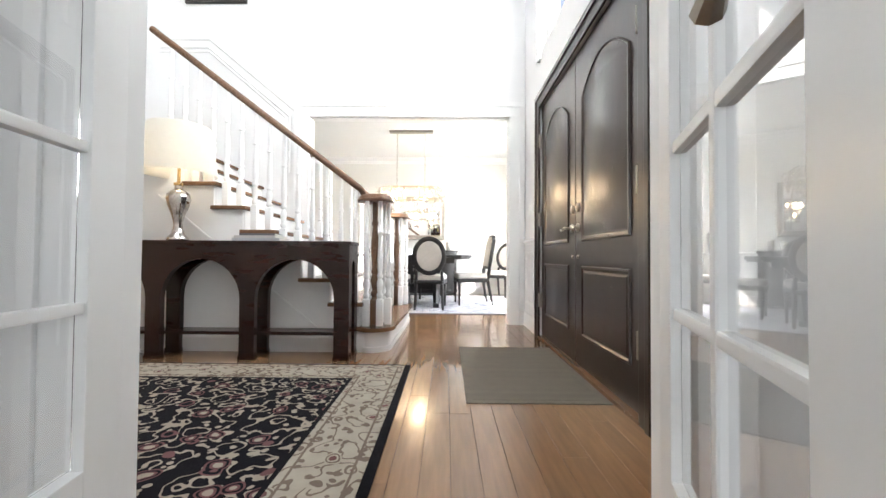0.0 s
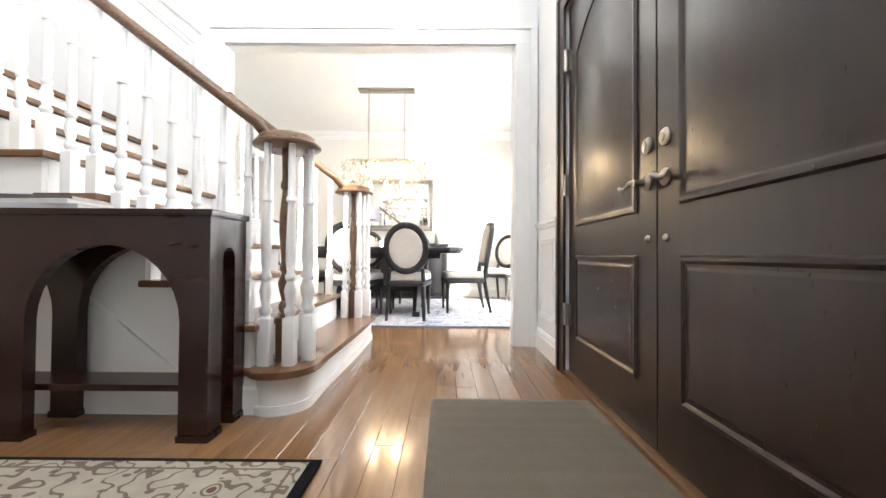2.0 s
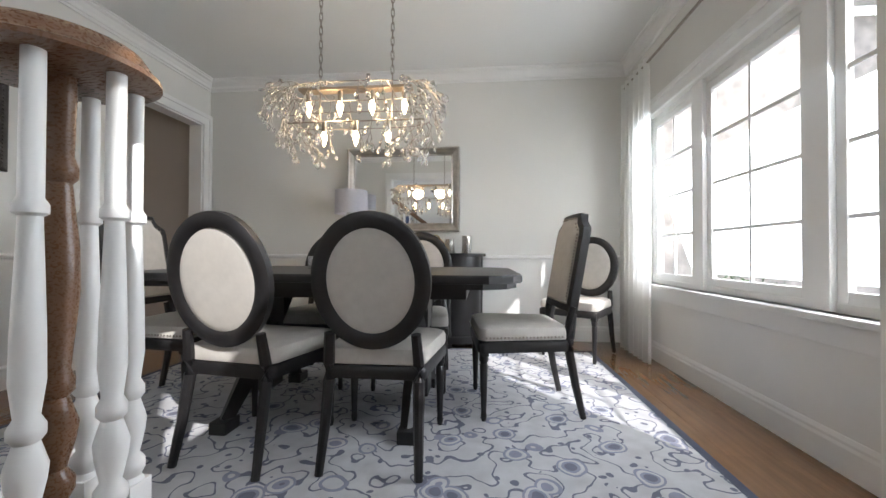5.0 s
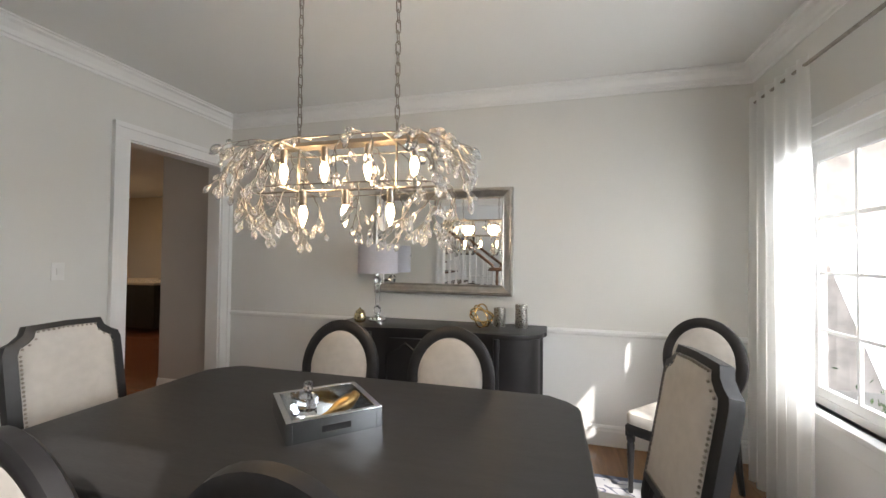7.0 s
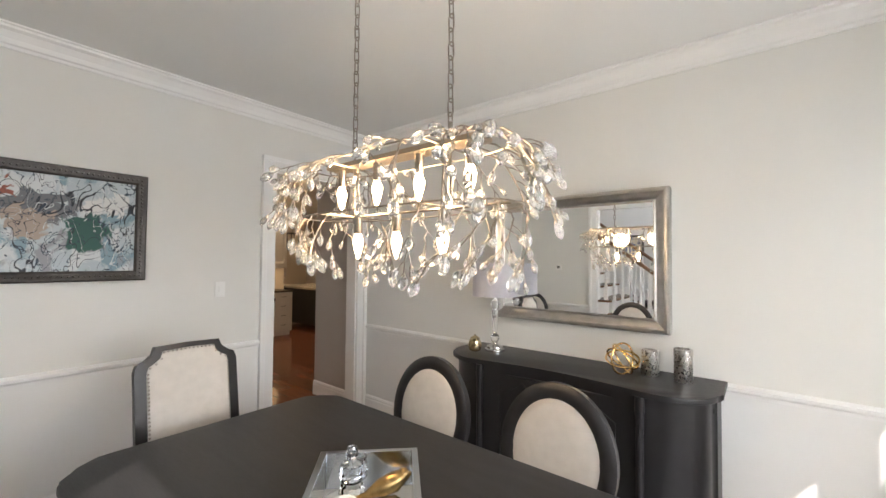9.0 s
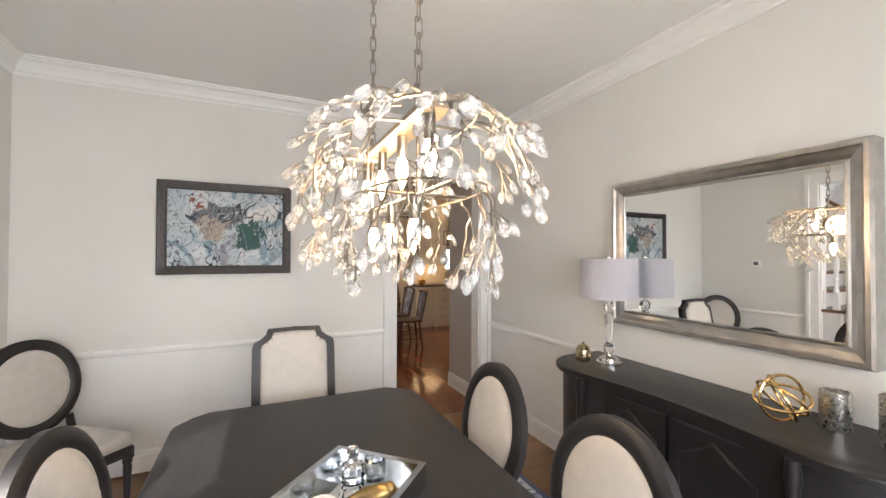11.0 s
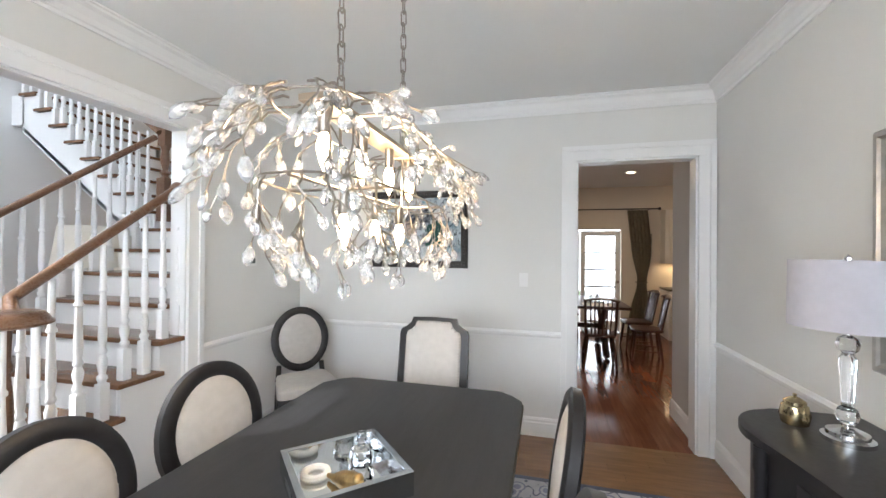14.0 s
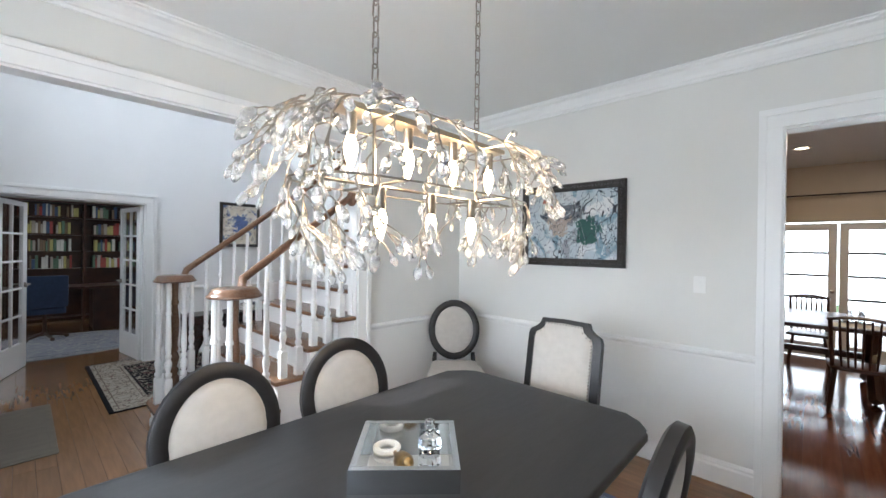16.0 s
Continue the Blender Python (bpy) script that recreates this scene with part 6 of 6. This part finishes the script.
def tied_curtain(y, label):
    c = thing("curtain", label, "curtain", m=pose(BX + 0.14, y, 0.02))
    bm = B()
    nu, nv = 40, 24
    g = []
    for j in range(nv + 1):
        v = j / nv
        w = 0.42 * (1 - 0.55 * math.exp(-((v - 0.58) / 0.16) ** 2))
        row = []
        for i in range(nu + 1):
            u = i / nu
            row.append(bm.verts.new((0.035 * math.sin(2 * math.pi * 6 * u + v), (u - 0.5) * w + 0.10 * math.sin(math.pi * v), 2.75 * (1 - v))))
        g.append(row)
    for j in range(nv):
        for i in range(nu):
            bm.faces.new((g[j][i], g[j][i + 1], g[j + 1][i + 1], g[j + 1][i]))
    part("drape", bm, OLIVE, c)
    bm = B()
    tube(bm, [(0.05 * math.cos(2 * math.pi * i / 16), 0.1 + 0.12 * math.sin(2 * math.pi * i / 16), 1.15) for i in range(16)], 0.012, 6, closed=True)
    part("tieback", bm, OLIVE, c)
tied_curtain(9.85, "olive curtain tied back beside the garden doors")
tied_curtain(7.5, "olive curtain tied back beside the garden doors")
kr = thing("curtain_rod", "black curtain rod above the garden doors", "curtain rod")
bm = B()
tube(bm, [(BX + 0.13, 7.1, 2.80), (BX + 0.13, 10.3, 2.80)], 0.014, 10)
part("rod", bm, CHAIRWOOD, kr)
for y in (7.1, 10.3):
    bm = B()
    bmesh.ops.create_icosphere(bm, subdivisions=2, radius=0.035, matrix=Matrix.Translation((BX + 0.13, y, 2.80)))
    part("finial", bm, CHAIRWOOD, kr)
for y in (7.3, 8.66, 10.1):
    bm = B()
    tube(bm, [(BX + 0.13, y, 2.79), (BX, y, 2.79)], 0.008, 6)
    part("bracket", bm, CHAIRWOOD, kr)

bt = thing("breakfast_table", "dark mahogany breakfast table on crossed legs", "table")
bm = B()
box(bm, -7.75, 7.45, 0.87, -6.05, 9.25, 0.92, 0.015)
part("tabletop", bm, DARKWOOD, bt)
for y in (7.8, 8.9):
    for s in (-1, 1):
        bm = B()
        tube(bm, [(-6.9 - s * 0.62, y, 0.04), (-6.9, y, 0.5), (-6.9 + s * 0.5, y, 0.87)], [0.06, 0.055, 0.05], 4)
        part("leg", bm, DARKWOOD, bt, smooth=False)
bm = B()
box(bm, -6.94, 7.8, 0.42, -6.86, 8.9, 0.5)
part("stretcher", bm, DARKWOOD, bt, smooth=False)


def windsor(m, label, group):
    c = thing("windsor_chair", label, "chair", group, m)
    bm = B()
    seat_cushion(bm, 0.54, 0.46, 0.50, 0.50, 0.545, 0.08)
    part("seat", bm, DARKWOOD, c)
    for sx in (-1, 1):
        for sy in (-1, 1):
            bm = B()
            tube(bm, [(sx * 0.24, sy * 0.23, 0), (sx * 0.22, sy * 0.205, 0.2), (sx * 0.18, sy * 0.17, 0.51)], [0.016, 0.026, 0.018], 8)
            part("leg", bm, DARKWOOD, c)
        bm = B()
        tube(bm, [(sx * 0.225, -0.21, 0.18), (sx * 0.225, 0.21, 0.18)], 0.012, 6)
        part("stretcher", bm, DARKWOOD, c)
        bm = B()
        tube(bm, [(sx * 0.21, -0.21, 0.54), (sx * 0.225, -0.26, 0.8), (sx * 0.23, -0.31, 1.07)], 0.02, 8)
        part("back_post", bm, DARKWOOD, c)
    bm = B()
    tube(bm, [(-0.25, -0.29, 1.07), (-0.12, -0.325, 1.10), (0, -0.335, 1.11), (0.12, -0.325, 1.10), (0.25, -0.29, 1.07)], 0.045, 8, flat=0.4)
    part("top_rail", bm, DARKWOOD, c)
    for i in range(6):
        bm = B()
        x = -0.15 + 0.06 * i
        tube(bm, [(x * 0.9, -0.215, 0.54), (x, -0.27, 0.8), (x * 1.05, -0.325, 1.08)], [0.009, 0.014, 0.009], 6)
        part("spindle", bm, DARKWOOD, c)
    return c


w1 = windsor(pose(-5.83, 8.72, 0, 0, 0, 88), "dark wooden spindle-back chair at the breakfast table", "breakfast chairs")
for p in ((-6.45, 9.55, 0, 0, 0, 172), (-7.2, 9.55, 0, 0, 0, 183), (-7.95, 8.3, 0, 0, 0, -90), (-5.83, 7.8, 0, 0, 0, 92)):
    copy_thing(w1, pose(*p))
bm = B()
box(bm, -0.16, -0.16, 0, 0.16, 0.16, 0.02, 0.006)
for x, y in ((-0.08, 0.05), (0.0, -0.06), (0.08, 0.04)):
    lathe(bm, [(0.03, 0.02), (0.035, 0.08), (0.02, 0.12), (0.022, 0.16)], at=(x, y, 0), n=12)
one("table_centrepiece", bm, glass("clear_crystal", (0.97, 0.98, 1), 0.0), "small glass jars on a tray on the breakfast table", "centrepiece", m=pose(-6.7, 8.75, 0.92))
bm = B()
box(bm, -0.18, -0.25, 0, 0.18, 0.25, 0.004)
one("place_mat", bm, mat("striped_cloth", (0.55, 0.50, 0.42), 0.9, var=0.1, scale=20), "pale cloth place mat on the breakfast table", "place mat", m=pose(-6.3, 8.75, 0.92))

CAB = mat("white_cabinet_paint", (0.74, 0.70, 0.62), 0.4, var=0.02)
def base_unit(y0, y1):
    u = thing("base_cabinet", "cream kitchen base cabinet with drawers", "cabinet", "kitchen base cabinets")
    bm = B()
    box(bm, BX + 0.002, y0, 0.1, BX + 0.66, y1, 1.03)
    box(bm, BX + 0.002, y0 + 0.02, 0, BX + 0.6, y1 - 0.02, 0.1)
    part("body", bm, CAB, u, smooth=False)
    for k in range(4):
        z = 0.14 + k * 0.222
        bm = B()
        box(bm, BX + 0.66, y0 + 0.02, z, BX + 0.68, y1 - 0.02, z + 0.20, 0.004)
        d = part("drawer_front", bm, CAB, u, smooth=False)
        bm = B()
        tube(bm, [(BX + 0.69, (y0 + y1) / 2 - 0.06, z + 0.12), (BX + 0.71, (y0 + y1) / 2, z + 0.12), (BX + 0.69, (y0 + y1) / 2 + 0.06, z + 0.12)], 0.008, 6)
        part("handle", bm, NICKEL, d)
for y0 in (10.35, 10.83):
    base_unit(y0, y0 + 0.475)
    u = thing("wall_cabinet", "cream kitchen wall cabinet with panelled door", "cabinet", "kitchen wall cabinets")
    bm = B()
    box(bm, BX + 0.002, y0, 1.6, BX + 0.38, y0 + 0.475, 2.75)
    part("body", bm, CAB, u, smooth=False)
    bm = B()
    box(bm, BX + 0.38, y0 + 0.01, 1.61, BX + 0.40, y0 + 0.465, 2.74, 0.004)
    d = part("cabinet_door", bm, CAB, u, smooth=False)
    bm = B()
    picture_mould(bm, (BX + 0.401, y0, 0), (0, 1, 0), (0, 0, 1), 0.07, 1.70, 0.40, 2.65, (1, 0, 0))
    part("panel_moulding", bm, CAB, d, smooth=False)
bm = B()
box(bm, BX + 0.002, 10.33, 1.03, BX + 0.70, 11.29, 1.07, 0.008)
one("worktop", bm, mat("dark_granite", (0.06, 0.05, 0.045), 0.2, var=0.5, scale=40), "dark granite worktop on the base cabinets", "worktop")
lamp("under_cabinet_light", "AREA", 3, pose(BX + 0.2, 10.8, 1.59), (1, 0.7, 0.35), size=(0.1, 0.8))
bm = B()
lathe(bm, [(0.06, 0), (0.09, 0.05), (0.10, 0.12), (0.07, 0.14), (0.07, 0.16)], n=18)
one("amber_jar", bm, mat("amber_ceramic", (0.45, 0.18, 0.03), 0.2, var=0.2), "amber jar on the granite worktop", "jar", m=pose(BX + 0.35, 10.62, 1.07))

isl = thing("kitchen_island", "black kitchen island with granite top", "kitchen island")
bm = B()
box(bm, -9.9, 12.0, 0.1, -7.5, 13.2, 1.03, 0.006)
part("body", bm, CHAIRWOOD, isl, smooth=False)
bm = B()
box(bm, -10.0, 11.9, 1.03, -7.4, 13.3, 1.08, 0.01)
part("countertop", bm, mat("pale_granite", (0.42, 0.37, 0.31), 0.2, var=0.35, scale=40), isl, smooth=False)
for y in (12.05, 12.45, 12.85):
    bm = B()
    box(bm, -7.5, y, 0.16, -7.485, y + 0.34, 0.98, 0.005)
    part("panel", bm, CHAIRWOOD, isl, smooth=False)
kw = window("window_3", -12.28, 12.2, 13.4, 1.2, 2.5, [(12.24, 12.78), (12.82, 13.36)], 2, 2, "white kitchen window above the sink")
sh = B()
for i in range(6):
    box(sh, -12.13 + 0.008 * (i % 2), 12.15, 2.55 - 0.09 * (i + 1), -12.10 + 0.008 * (i % 2), 13.45, 2.55 - 0.09 * i, 0.008)
one("roman_shade", sh, mat("patterned_shade", (0.36, 0.31, 0.22), 0.9, var=0.5, scale=12), "patterned roman shade half drawn at the kitchen window", "window shade")
pl = thing("lantern_pendant", "dark lantern pendant with warm bulb", "pendant lamp", m=pose(-7.6, 11.0, HC))
bm = B()
tube(bm, [(0, 0, 0), (0, 0, -0.9)], 0.008, 6)
lathe(bm, [(0.06, -0.02), (0.06, 0.0)], n=12)
part("rod", bm, CHAIRWOOD, pl)
bm = B()
for sx in (-1, 1):
    for sy in (-1, 1):
        box(bm, sx * 0.09 - 0.008, sy * 0.09 - 0.008, -1.25, sx * 0.09 + 0.008, sy * 0.09 + 0.008, -0.92)
box(bm, -0.1, -0.1, -0.93, 0.1, 0.1, -0.9)
box(bm, -0.1, -0.1, -1.26, 0.1, 0.1, -1.24)
part("cage", bm, CHAIRWOOD, pl, smooth=False)
bm = B()
bmesh.ops.create_icosphere(bm, subdivisions=2, radius=0.04, matrix=Matrix.Translation((0, 0, -1.08)))
part("bulb", bm, emit("lantern_bulb", (1, 0.75, 0.45), 8), pl)
bm = B()
box(bm, BX + 0.004, 10.02, 2.0, BX + 0.02, 10.18, 2.25)
one("small_picture", bm, mat("small_print", (0.30, 0.28, 0.24), 0.6, var=0.4, scale=20), "small framed print on the breakfast room wall", "picture")
# recessed ceiling lights
for x, y in ((-5.6, 8.2), (-5.6, 9.2), (-7.0, 8.2), (-7.0, 9.4), (-8.0, 11.6)):
    dl = thing("recessed_light", "recessed ceiling downlight, switched on", "downlight", "kitchen downlights", pose(x, y, HC))
    bm = B()
    lathe(bm, [(0.075, 0), (0.11, -0.001), (0.11, -0.008), (0.085, -0.012), (0.075, -0.004)], n=24)
    part("trim_ring", bm, WHITE, dl)
    bm = B()
    lathe(bm, [(0.074, -0.003), (0.074, -0.005)], n=20)
    part("lens", bm, emit("downlight_lens", (1, 0.8, 0.5), 8), dl)
lamp("kitchen_downlights", "AREA", 17, pose(-6.3, 8.8, HC - 0.03), (1, 0.74, 0.46), size=(1.6, 1.4))
lamp("kitchen_downlights", "AREA", 22, pose(-8.5, 12.2, HC - 0.03), (1, 0.74, 0.46), size=(1.6, 1.4))

# ---- hall ----
sc = thing("wall_sconce", "small brass wall sconce with glowing shade", "wall lamp", m=pose(-6.24, 3.3, 2.3))
bm = B()
box(bm, 0, -0.05, -0.1, 0.02, 0.05, 0.1, 0.004)
part("back_plate", bm, GOLD, sc)
bm = B()
lathe(bm, [(0.05, -0.08), (0.07, 0.08)], at=(0.09, 0, 0), n=18)
part("shade", bm, emit("sconce_shade", (1, 0.72, 0.4), 3), sc)
lamp("sconce_glow", "POINT", 12, pose(-6.0, 3.3, 2.45), (1, 0.68, 0.36), size=0.1)
hr = thing("hall_handrail", "short stained oak wall handrail in the hall", "handrail")
bm = B()
tube(bm, [(-2.98, SA - 0.11, 1.12), (-4.2, SA - 0.11, 1.12)], 0.032, 10)
part("rail", bm, RAILWOOD, hr)
bm = B()
lathe(bm, [(0.075, 0), (0.075, 0.02), (0.0, 0.03)], n=20, m=Matrix.Translation((-2.94, SA - 0.11, 1.12)) @ Matrix.Rotation(radians(-90), 4, "Y"))
part("rosette", bm, RAILWOOD, hr)

# ---- office ----
bc = thing("bookcase", "dark mahogany bookcase along the office wall", "bookcase")
bm = B()
box(bm, -2.9, -4.69, 0, 2.2, -4.66, 2.75)
part("back_board", bm, DARKWOOD, bc, smooth=False)
for x in (-2.9, -1.65, -0.4, 0.85, 2.1):
    bm = B()
    box(bm, x, -4.66, 0, x + 0.05, -4.28, 2.75, 0.003)
    part("upright", bm, DARKWOOD, bc, smooth=False)
for i, z in enumerate((0.05, 0.75, 1.18, 1.58, 1.98, 2.38, 2.73)):
    for x in (-2.85, -1.6, -0.35, 0.9):
        bm = B()
        box(bm, x, -4.66, z, x + 1.2, -4.30, z + 0.03)
        part("shelf", bm, DARKWOOD, bc, smooth=False)
bcols = [(0.35, 0.30, 0.24), (0.10, 0.16, 0.10), (0.30, 0.05, 0.04), (0.06, 0.09, 0.16), (0.55, 0.52, 0.45), (0.18, 0.12, 0.07), (0.42, 0.36, 0.12)]
rb_ = random.Random(9)
for z in (1.21, 1.61, 2.01, 2.41):
    for x0 in (-2.8, -1.55, -0.3, 0.95):
        x = x0 + rb_.uniform(0, 0.3)
        while x < x0 + 1.0:
            w, h = rb_.uniform(0.025, 0.06), rb_.uniform(0.20, 0.30)
            if rb_.random() < 0.86:
                ci = rb_.randrange(len(bcols))
                bm = B()
                box(bm, 0, -0.11, 0, w, 0.11, h, 0.002)
                one("book", bm, mat("shelf_book_%d" % ci, bcols[ci], 0.6, var=0.1), "hardback book standing on the dark bookcase", "book", "office books", m=pose(x, -4.46, z), smooth=False)
            x += w + 0.004
dk = thing("desk", "dark wooden office desk", "desk")
bm = B()
box(bm, -0.9, -3.4, 0.86, 1.1, -2.6, 0.91, 0.008)
part("desktop", bm, DARKWOOD, dk)
for x in (-0.88, 0.58):
    bm = B()
    box(bm, x, -3.35, 0, x + 0.5, -2.65, 0.859, 0.004)
    part("drawer_pedestal", bm, DARKWOOD, dk, smooth=False)
oc = thing("office_chair", "blue upholstered office chair behind the desk", "chair", m=pose(0.35, -2.1, 0, 0, 0, 180))
BLUE = mat("blue_upholstery", (0.05, 0.08, 0.16), 0.8, var=0.1, scale=20)
bm = B()
seat_cushion(bm, 0.6, 0.55, 0.6, 0.5, 0.62)
part("seat", bm, BLUE, oc)
bm = B()
box(bm, -0.3, -0.33, 0.62, 0.3, -0.23, 1.2, 0.04)
part("backrest", bm, BLUE, oc)
for i in range(5):
    a = 2 * math.pi * i / 5
    bm = B()
    tube(bm, [(0, 0, 0.12), (0.3 * math.cos(a), 0.3 * math.sin(a), 0.05)], [0.03, 0.02], 6)
    bmesh.ops.create_icosphere(bm, subdivisions=2, radius=0.035, matrix=Matrix.Translation((0.3 * math.cos(a), 0.3 * math.sin(a), 0.035)))
    part("leg", bm, DARKWOOD, oc)
bm = B()
lathe(bm, [(0.03, 0.1), (0.03, 0.5)], n=12)
part("column", bm, DARKWOOD, oc)
orug = rug_material("office_rug", (0.30, 0.30, 0.33), (0.42, 0.40, 0.38), (0.20, 0.20, 0.24), (0.35, 0.34, 0.34), (0.2, 0.2, 0.22), (0.16, 0.16, 0.18), (1.5, 1.1), 0.3, 0.04, 3.5)
bm = B()
pts = [(1.7 * math.cos(2 * math.pi * i / 48), 1.1 * math.sin(2 * math.pi * i / 48)) for i in range(48)]
slab(bm, pts, 0, 0.012)
one("office_rug", bm, orug, "grey oval patterned office rug", "rug", m=pose(0.3, -1.35, 0))
# unseen windows in solid walls; the lamps before them brighten the glazed doors
gw = window("window_4", 2.31, -3.6, -1.6, 0.9, 2.4, [(-3.56, -2.65), (-2.55, -1.64)], 2, 3, "unseen white window set in the solid office wall behind a fill lamp")
lamp("office_door_fill", "AREA", 24, look((2.28, -2.6, 1.65), (0, -2.4, 1.2)), SKYC, size=(1.8, 1.4))

gw2 = window("window_5", -3.06, -3.6, -1.6, 0.9, 2.4, [(-3.56, -2.65), (-2.55, -1.64)], 2, 3, "unseen white window set in the solid office wall behind a fill lamp")
# second added fill lamp, for the opposite door faces
lamp("office_door_fill", "AREA", 26, look((-2.98, -2.6, 1.65), (0, -1.6, 1.2)), SKYC, size=(1.8, 1.4))

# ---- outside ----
# added glowing sheet: makes the dining window panes look overexposed, adds light
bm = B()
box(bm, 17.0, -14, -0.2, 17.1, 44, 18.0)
setting("backdrop", bm, emit("blown_out_glow", (0.96, 0.98, 1.0), 3.0), "glowing white sheet standing in for the overexposed view beyond the terrace", "backdrop")
# second emissive sheet, stands in for daylight seen through the garden doors
bm = B()
box(bm, -21.0, -6, -0.2, -20.9, 24, 9.0)
setting("backdrop_garden", bm, emit("garden_glow", (0.95, 0.98, 1.0), 1.25), "dimmer glowing sheet standing in for the bright view beyond the garden", "backdrop")
bm = B()
box(bm, -300, -300, -0.6, 300, 300, -0.25)
setting("ground", bm, GRASS, "lawn reaching to the horizon", "ground")
bm = B()
box(bm, 2.45, -8, -0.26, 14, 12.6, -0.2)
setting("pavement", bm, mat("pale_concrete", (0.55, 0.54, 0.52), 0.9, var=0.12, scale=2, bump=0.2, bscale=60), "pale concrete terrace outside the window", "pavement")
hs = thing("brick_house_wing", "pale brick house wing in full sun outside the window", "house")
bm = B()
box(bm, 2.9, 12.6, -0.26, 12.0, 18.0, 5.6)
part("wall", bm, mat("brick_wall", (0.62, 0.56, 0.52), 0.85, var=0.3, scale=4, bump=0.3, bscale=40), hs, smooth=False)
bm = B()
a = [bm.verts.new(p) for p in ((2.7, 12.3, 5.6), (12.3, 12.3, 5.6), (12.3, 15.3, 7.8), (2.7, 15.3, 7.8))]
b = [bm.verts.new(v.co + Vector((0, 0, 0.12))) for v in a]
bm.faces.new(a); bm.faces.new(b[::-1])
for i in range(4):
    bm.faces.new((a[i], a[(i + 1) % 4], b[(i + 1) % 4], b[i]))
part("roof", bm, mat("grey_shingle", (0.20, 0.19, 0.18), 0.9, var=0.3, scale=12), hs, smooth=False)
shr = thing("shrub", "small green shrub outside the dining window", "shrub", m=pose(3.4, 9.2, -0.25))
bm = B()
for i in range(12):
    a = rnd.uniform(0, 6.28)
    tube(bm, [(0, 0, 0), (0.15 * math.cos(a), 0.15 * math.sin(a), 0.4), (0.3 * math.cos(a), 0.3 * math.sin(a), 0.8)], [0.012, 0.009, 0.005], 5)
part("stems", bm, DARKWOOD, shr)
bm = B()
for i in range(900):
    p = Vector((rnd.gauss(0, 0.22), rnd.gauss(0, 0.22), abs(rnd.gauss(0.65, 0.25))))
    q = Euler((rnd.uniform(0, 6), rnd.uniform(0, 6), rnd.uniform(0, 6))).to_matrix()
    v = [bm.verts.new(p + q @ Vector(c)) for c in ((-0.025, 0, 0), (0, 0.012, 0.004), (0.03, 0, 0), (0, -0.012, 0.004))]
    bm.faces.new(v)
part("crown", bm, mat("shrub_leaf", (0.06, 0.12, 0.03), 0.6, var=0.4, scale=8), shr, smooth=False)

# ---- floor boards ----
def boards(x0, x1, y0, y1, along, w, seed, keep, name_far, mfar, label):
    """Boards of even width and random length; those for which keep() holds are objects of their own."""
    r = random.Random(seed)
    far = B()
    meshes = {}
    u0, u1, v0, v1 = (x0, x1, y0, y1) if along == "y" else (y0, y1, x0, x1)
    u = u0
    while u < u1 - 0.01:
        uu = min(u + w, u1)
        v = v0 - r.uniform(0, 1.2)
        while v < v1:
            ln = r.choice((0.8, 1.1, 1.4, 1.7))
            a, b = max(v, v0), min(v + ln, v1)
            if b - a > 0.02:
                g = 0.0007
                cu, cv = (u + uu) / 2, (a + b) / 2
                if along == "y" and keep(cu, cv):
                    key = (round(uu - u, 3), round(b - a, 3))
                    if key not in meshes:
                        bm = B()
                        hx, hy = (uu - u) / 2 - g, (b - a) / 2 - g
                        lo = [bm.verts.new((sx * hx, sy * hy, -0.012)) for sx, sy in ((-1, -1), (1, -1), (1, 1), (-1, 1))]
                        mi = [bm.verts.new((sx * hx, sy * hy, -0.0012)) for sx, sy in ((-1, -1), (1, -1), (1, 1), (-1, 1))]
                        hi = [bm.verts.new((sx * (hx - 0.0012), sy * (hy - 0.0012), 0.0)) for sx, sy in ((-1, -1), (1, -1), (1, 1), (-1, 1))]
                        bm.faces.new(hi)
                        for p, q in ((lo, mi), (mi, hi)):
                            for i in range(4):
                                bm.faces.new((p[i], p[(i + 1) % 4], q[(i + 1) % 4], q[i]))
                        meshes[key] = solid(bm, "floor_board", OAK)
                    ob = new("floor_board", meshes[key])
                    ob.parent = FLOOR
                    ob.location = (cu, cv, 0)
                else:
                    q = ((u + g, a + g), (uu - g, a + g), (uu - g, b - g), (u + g, b - g))
                    if along == "x":
                        q = tuple((y, x) for x, y in q)
                    lo = [far.verts.new((x, y, -0.012)) for x, y in q]
                    hi = [far.verts.new((x, y, 0.0)) for x, y in q]
                    far.faces.new(hi)
                    for i in range(4):
                        far.faces.new((lo[i], lo[(i + 1) % 4], hi[(i + 1) % 4], hi[i]))
            v += ln
        u = uu
    ob = part(name_far, far, mfar, FLOOR, label, smooth=False)
    ob["kind"] = "stuff"


FLOOR = tagged(new("floor"), "honey oak strip floor with glossy finish", "floor", kind="structure")
boards(-6.3, XW, -4.7, YD, "y", 0.125, 3, lambda x, y: -0.5 < x < XR and 0.9 < y, "oak_boards", OAKJ, "honey oak floor boards")
boards(XL - 0.004, XW, YD, YB, "y", 0.125, 4, lambda x, y: -0.5 < x < XR and y < 6.3, "oak_boards", OAKJ, "honey oak floor boards")
boards(-12.2, XL - 0.005, 5.9, 14.2, "x", 0.125, 5, lambda x, y: False, "red_oak_boards", CHERRY, "red-brown oak floor boards")
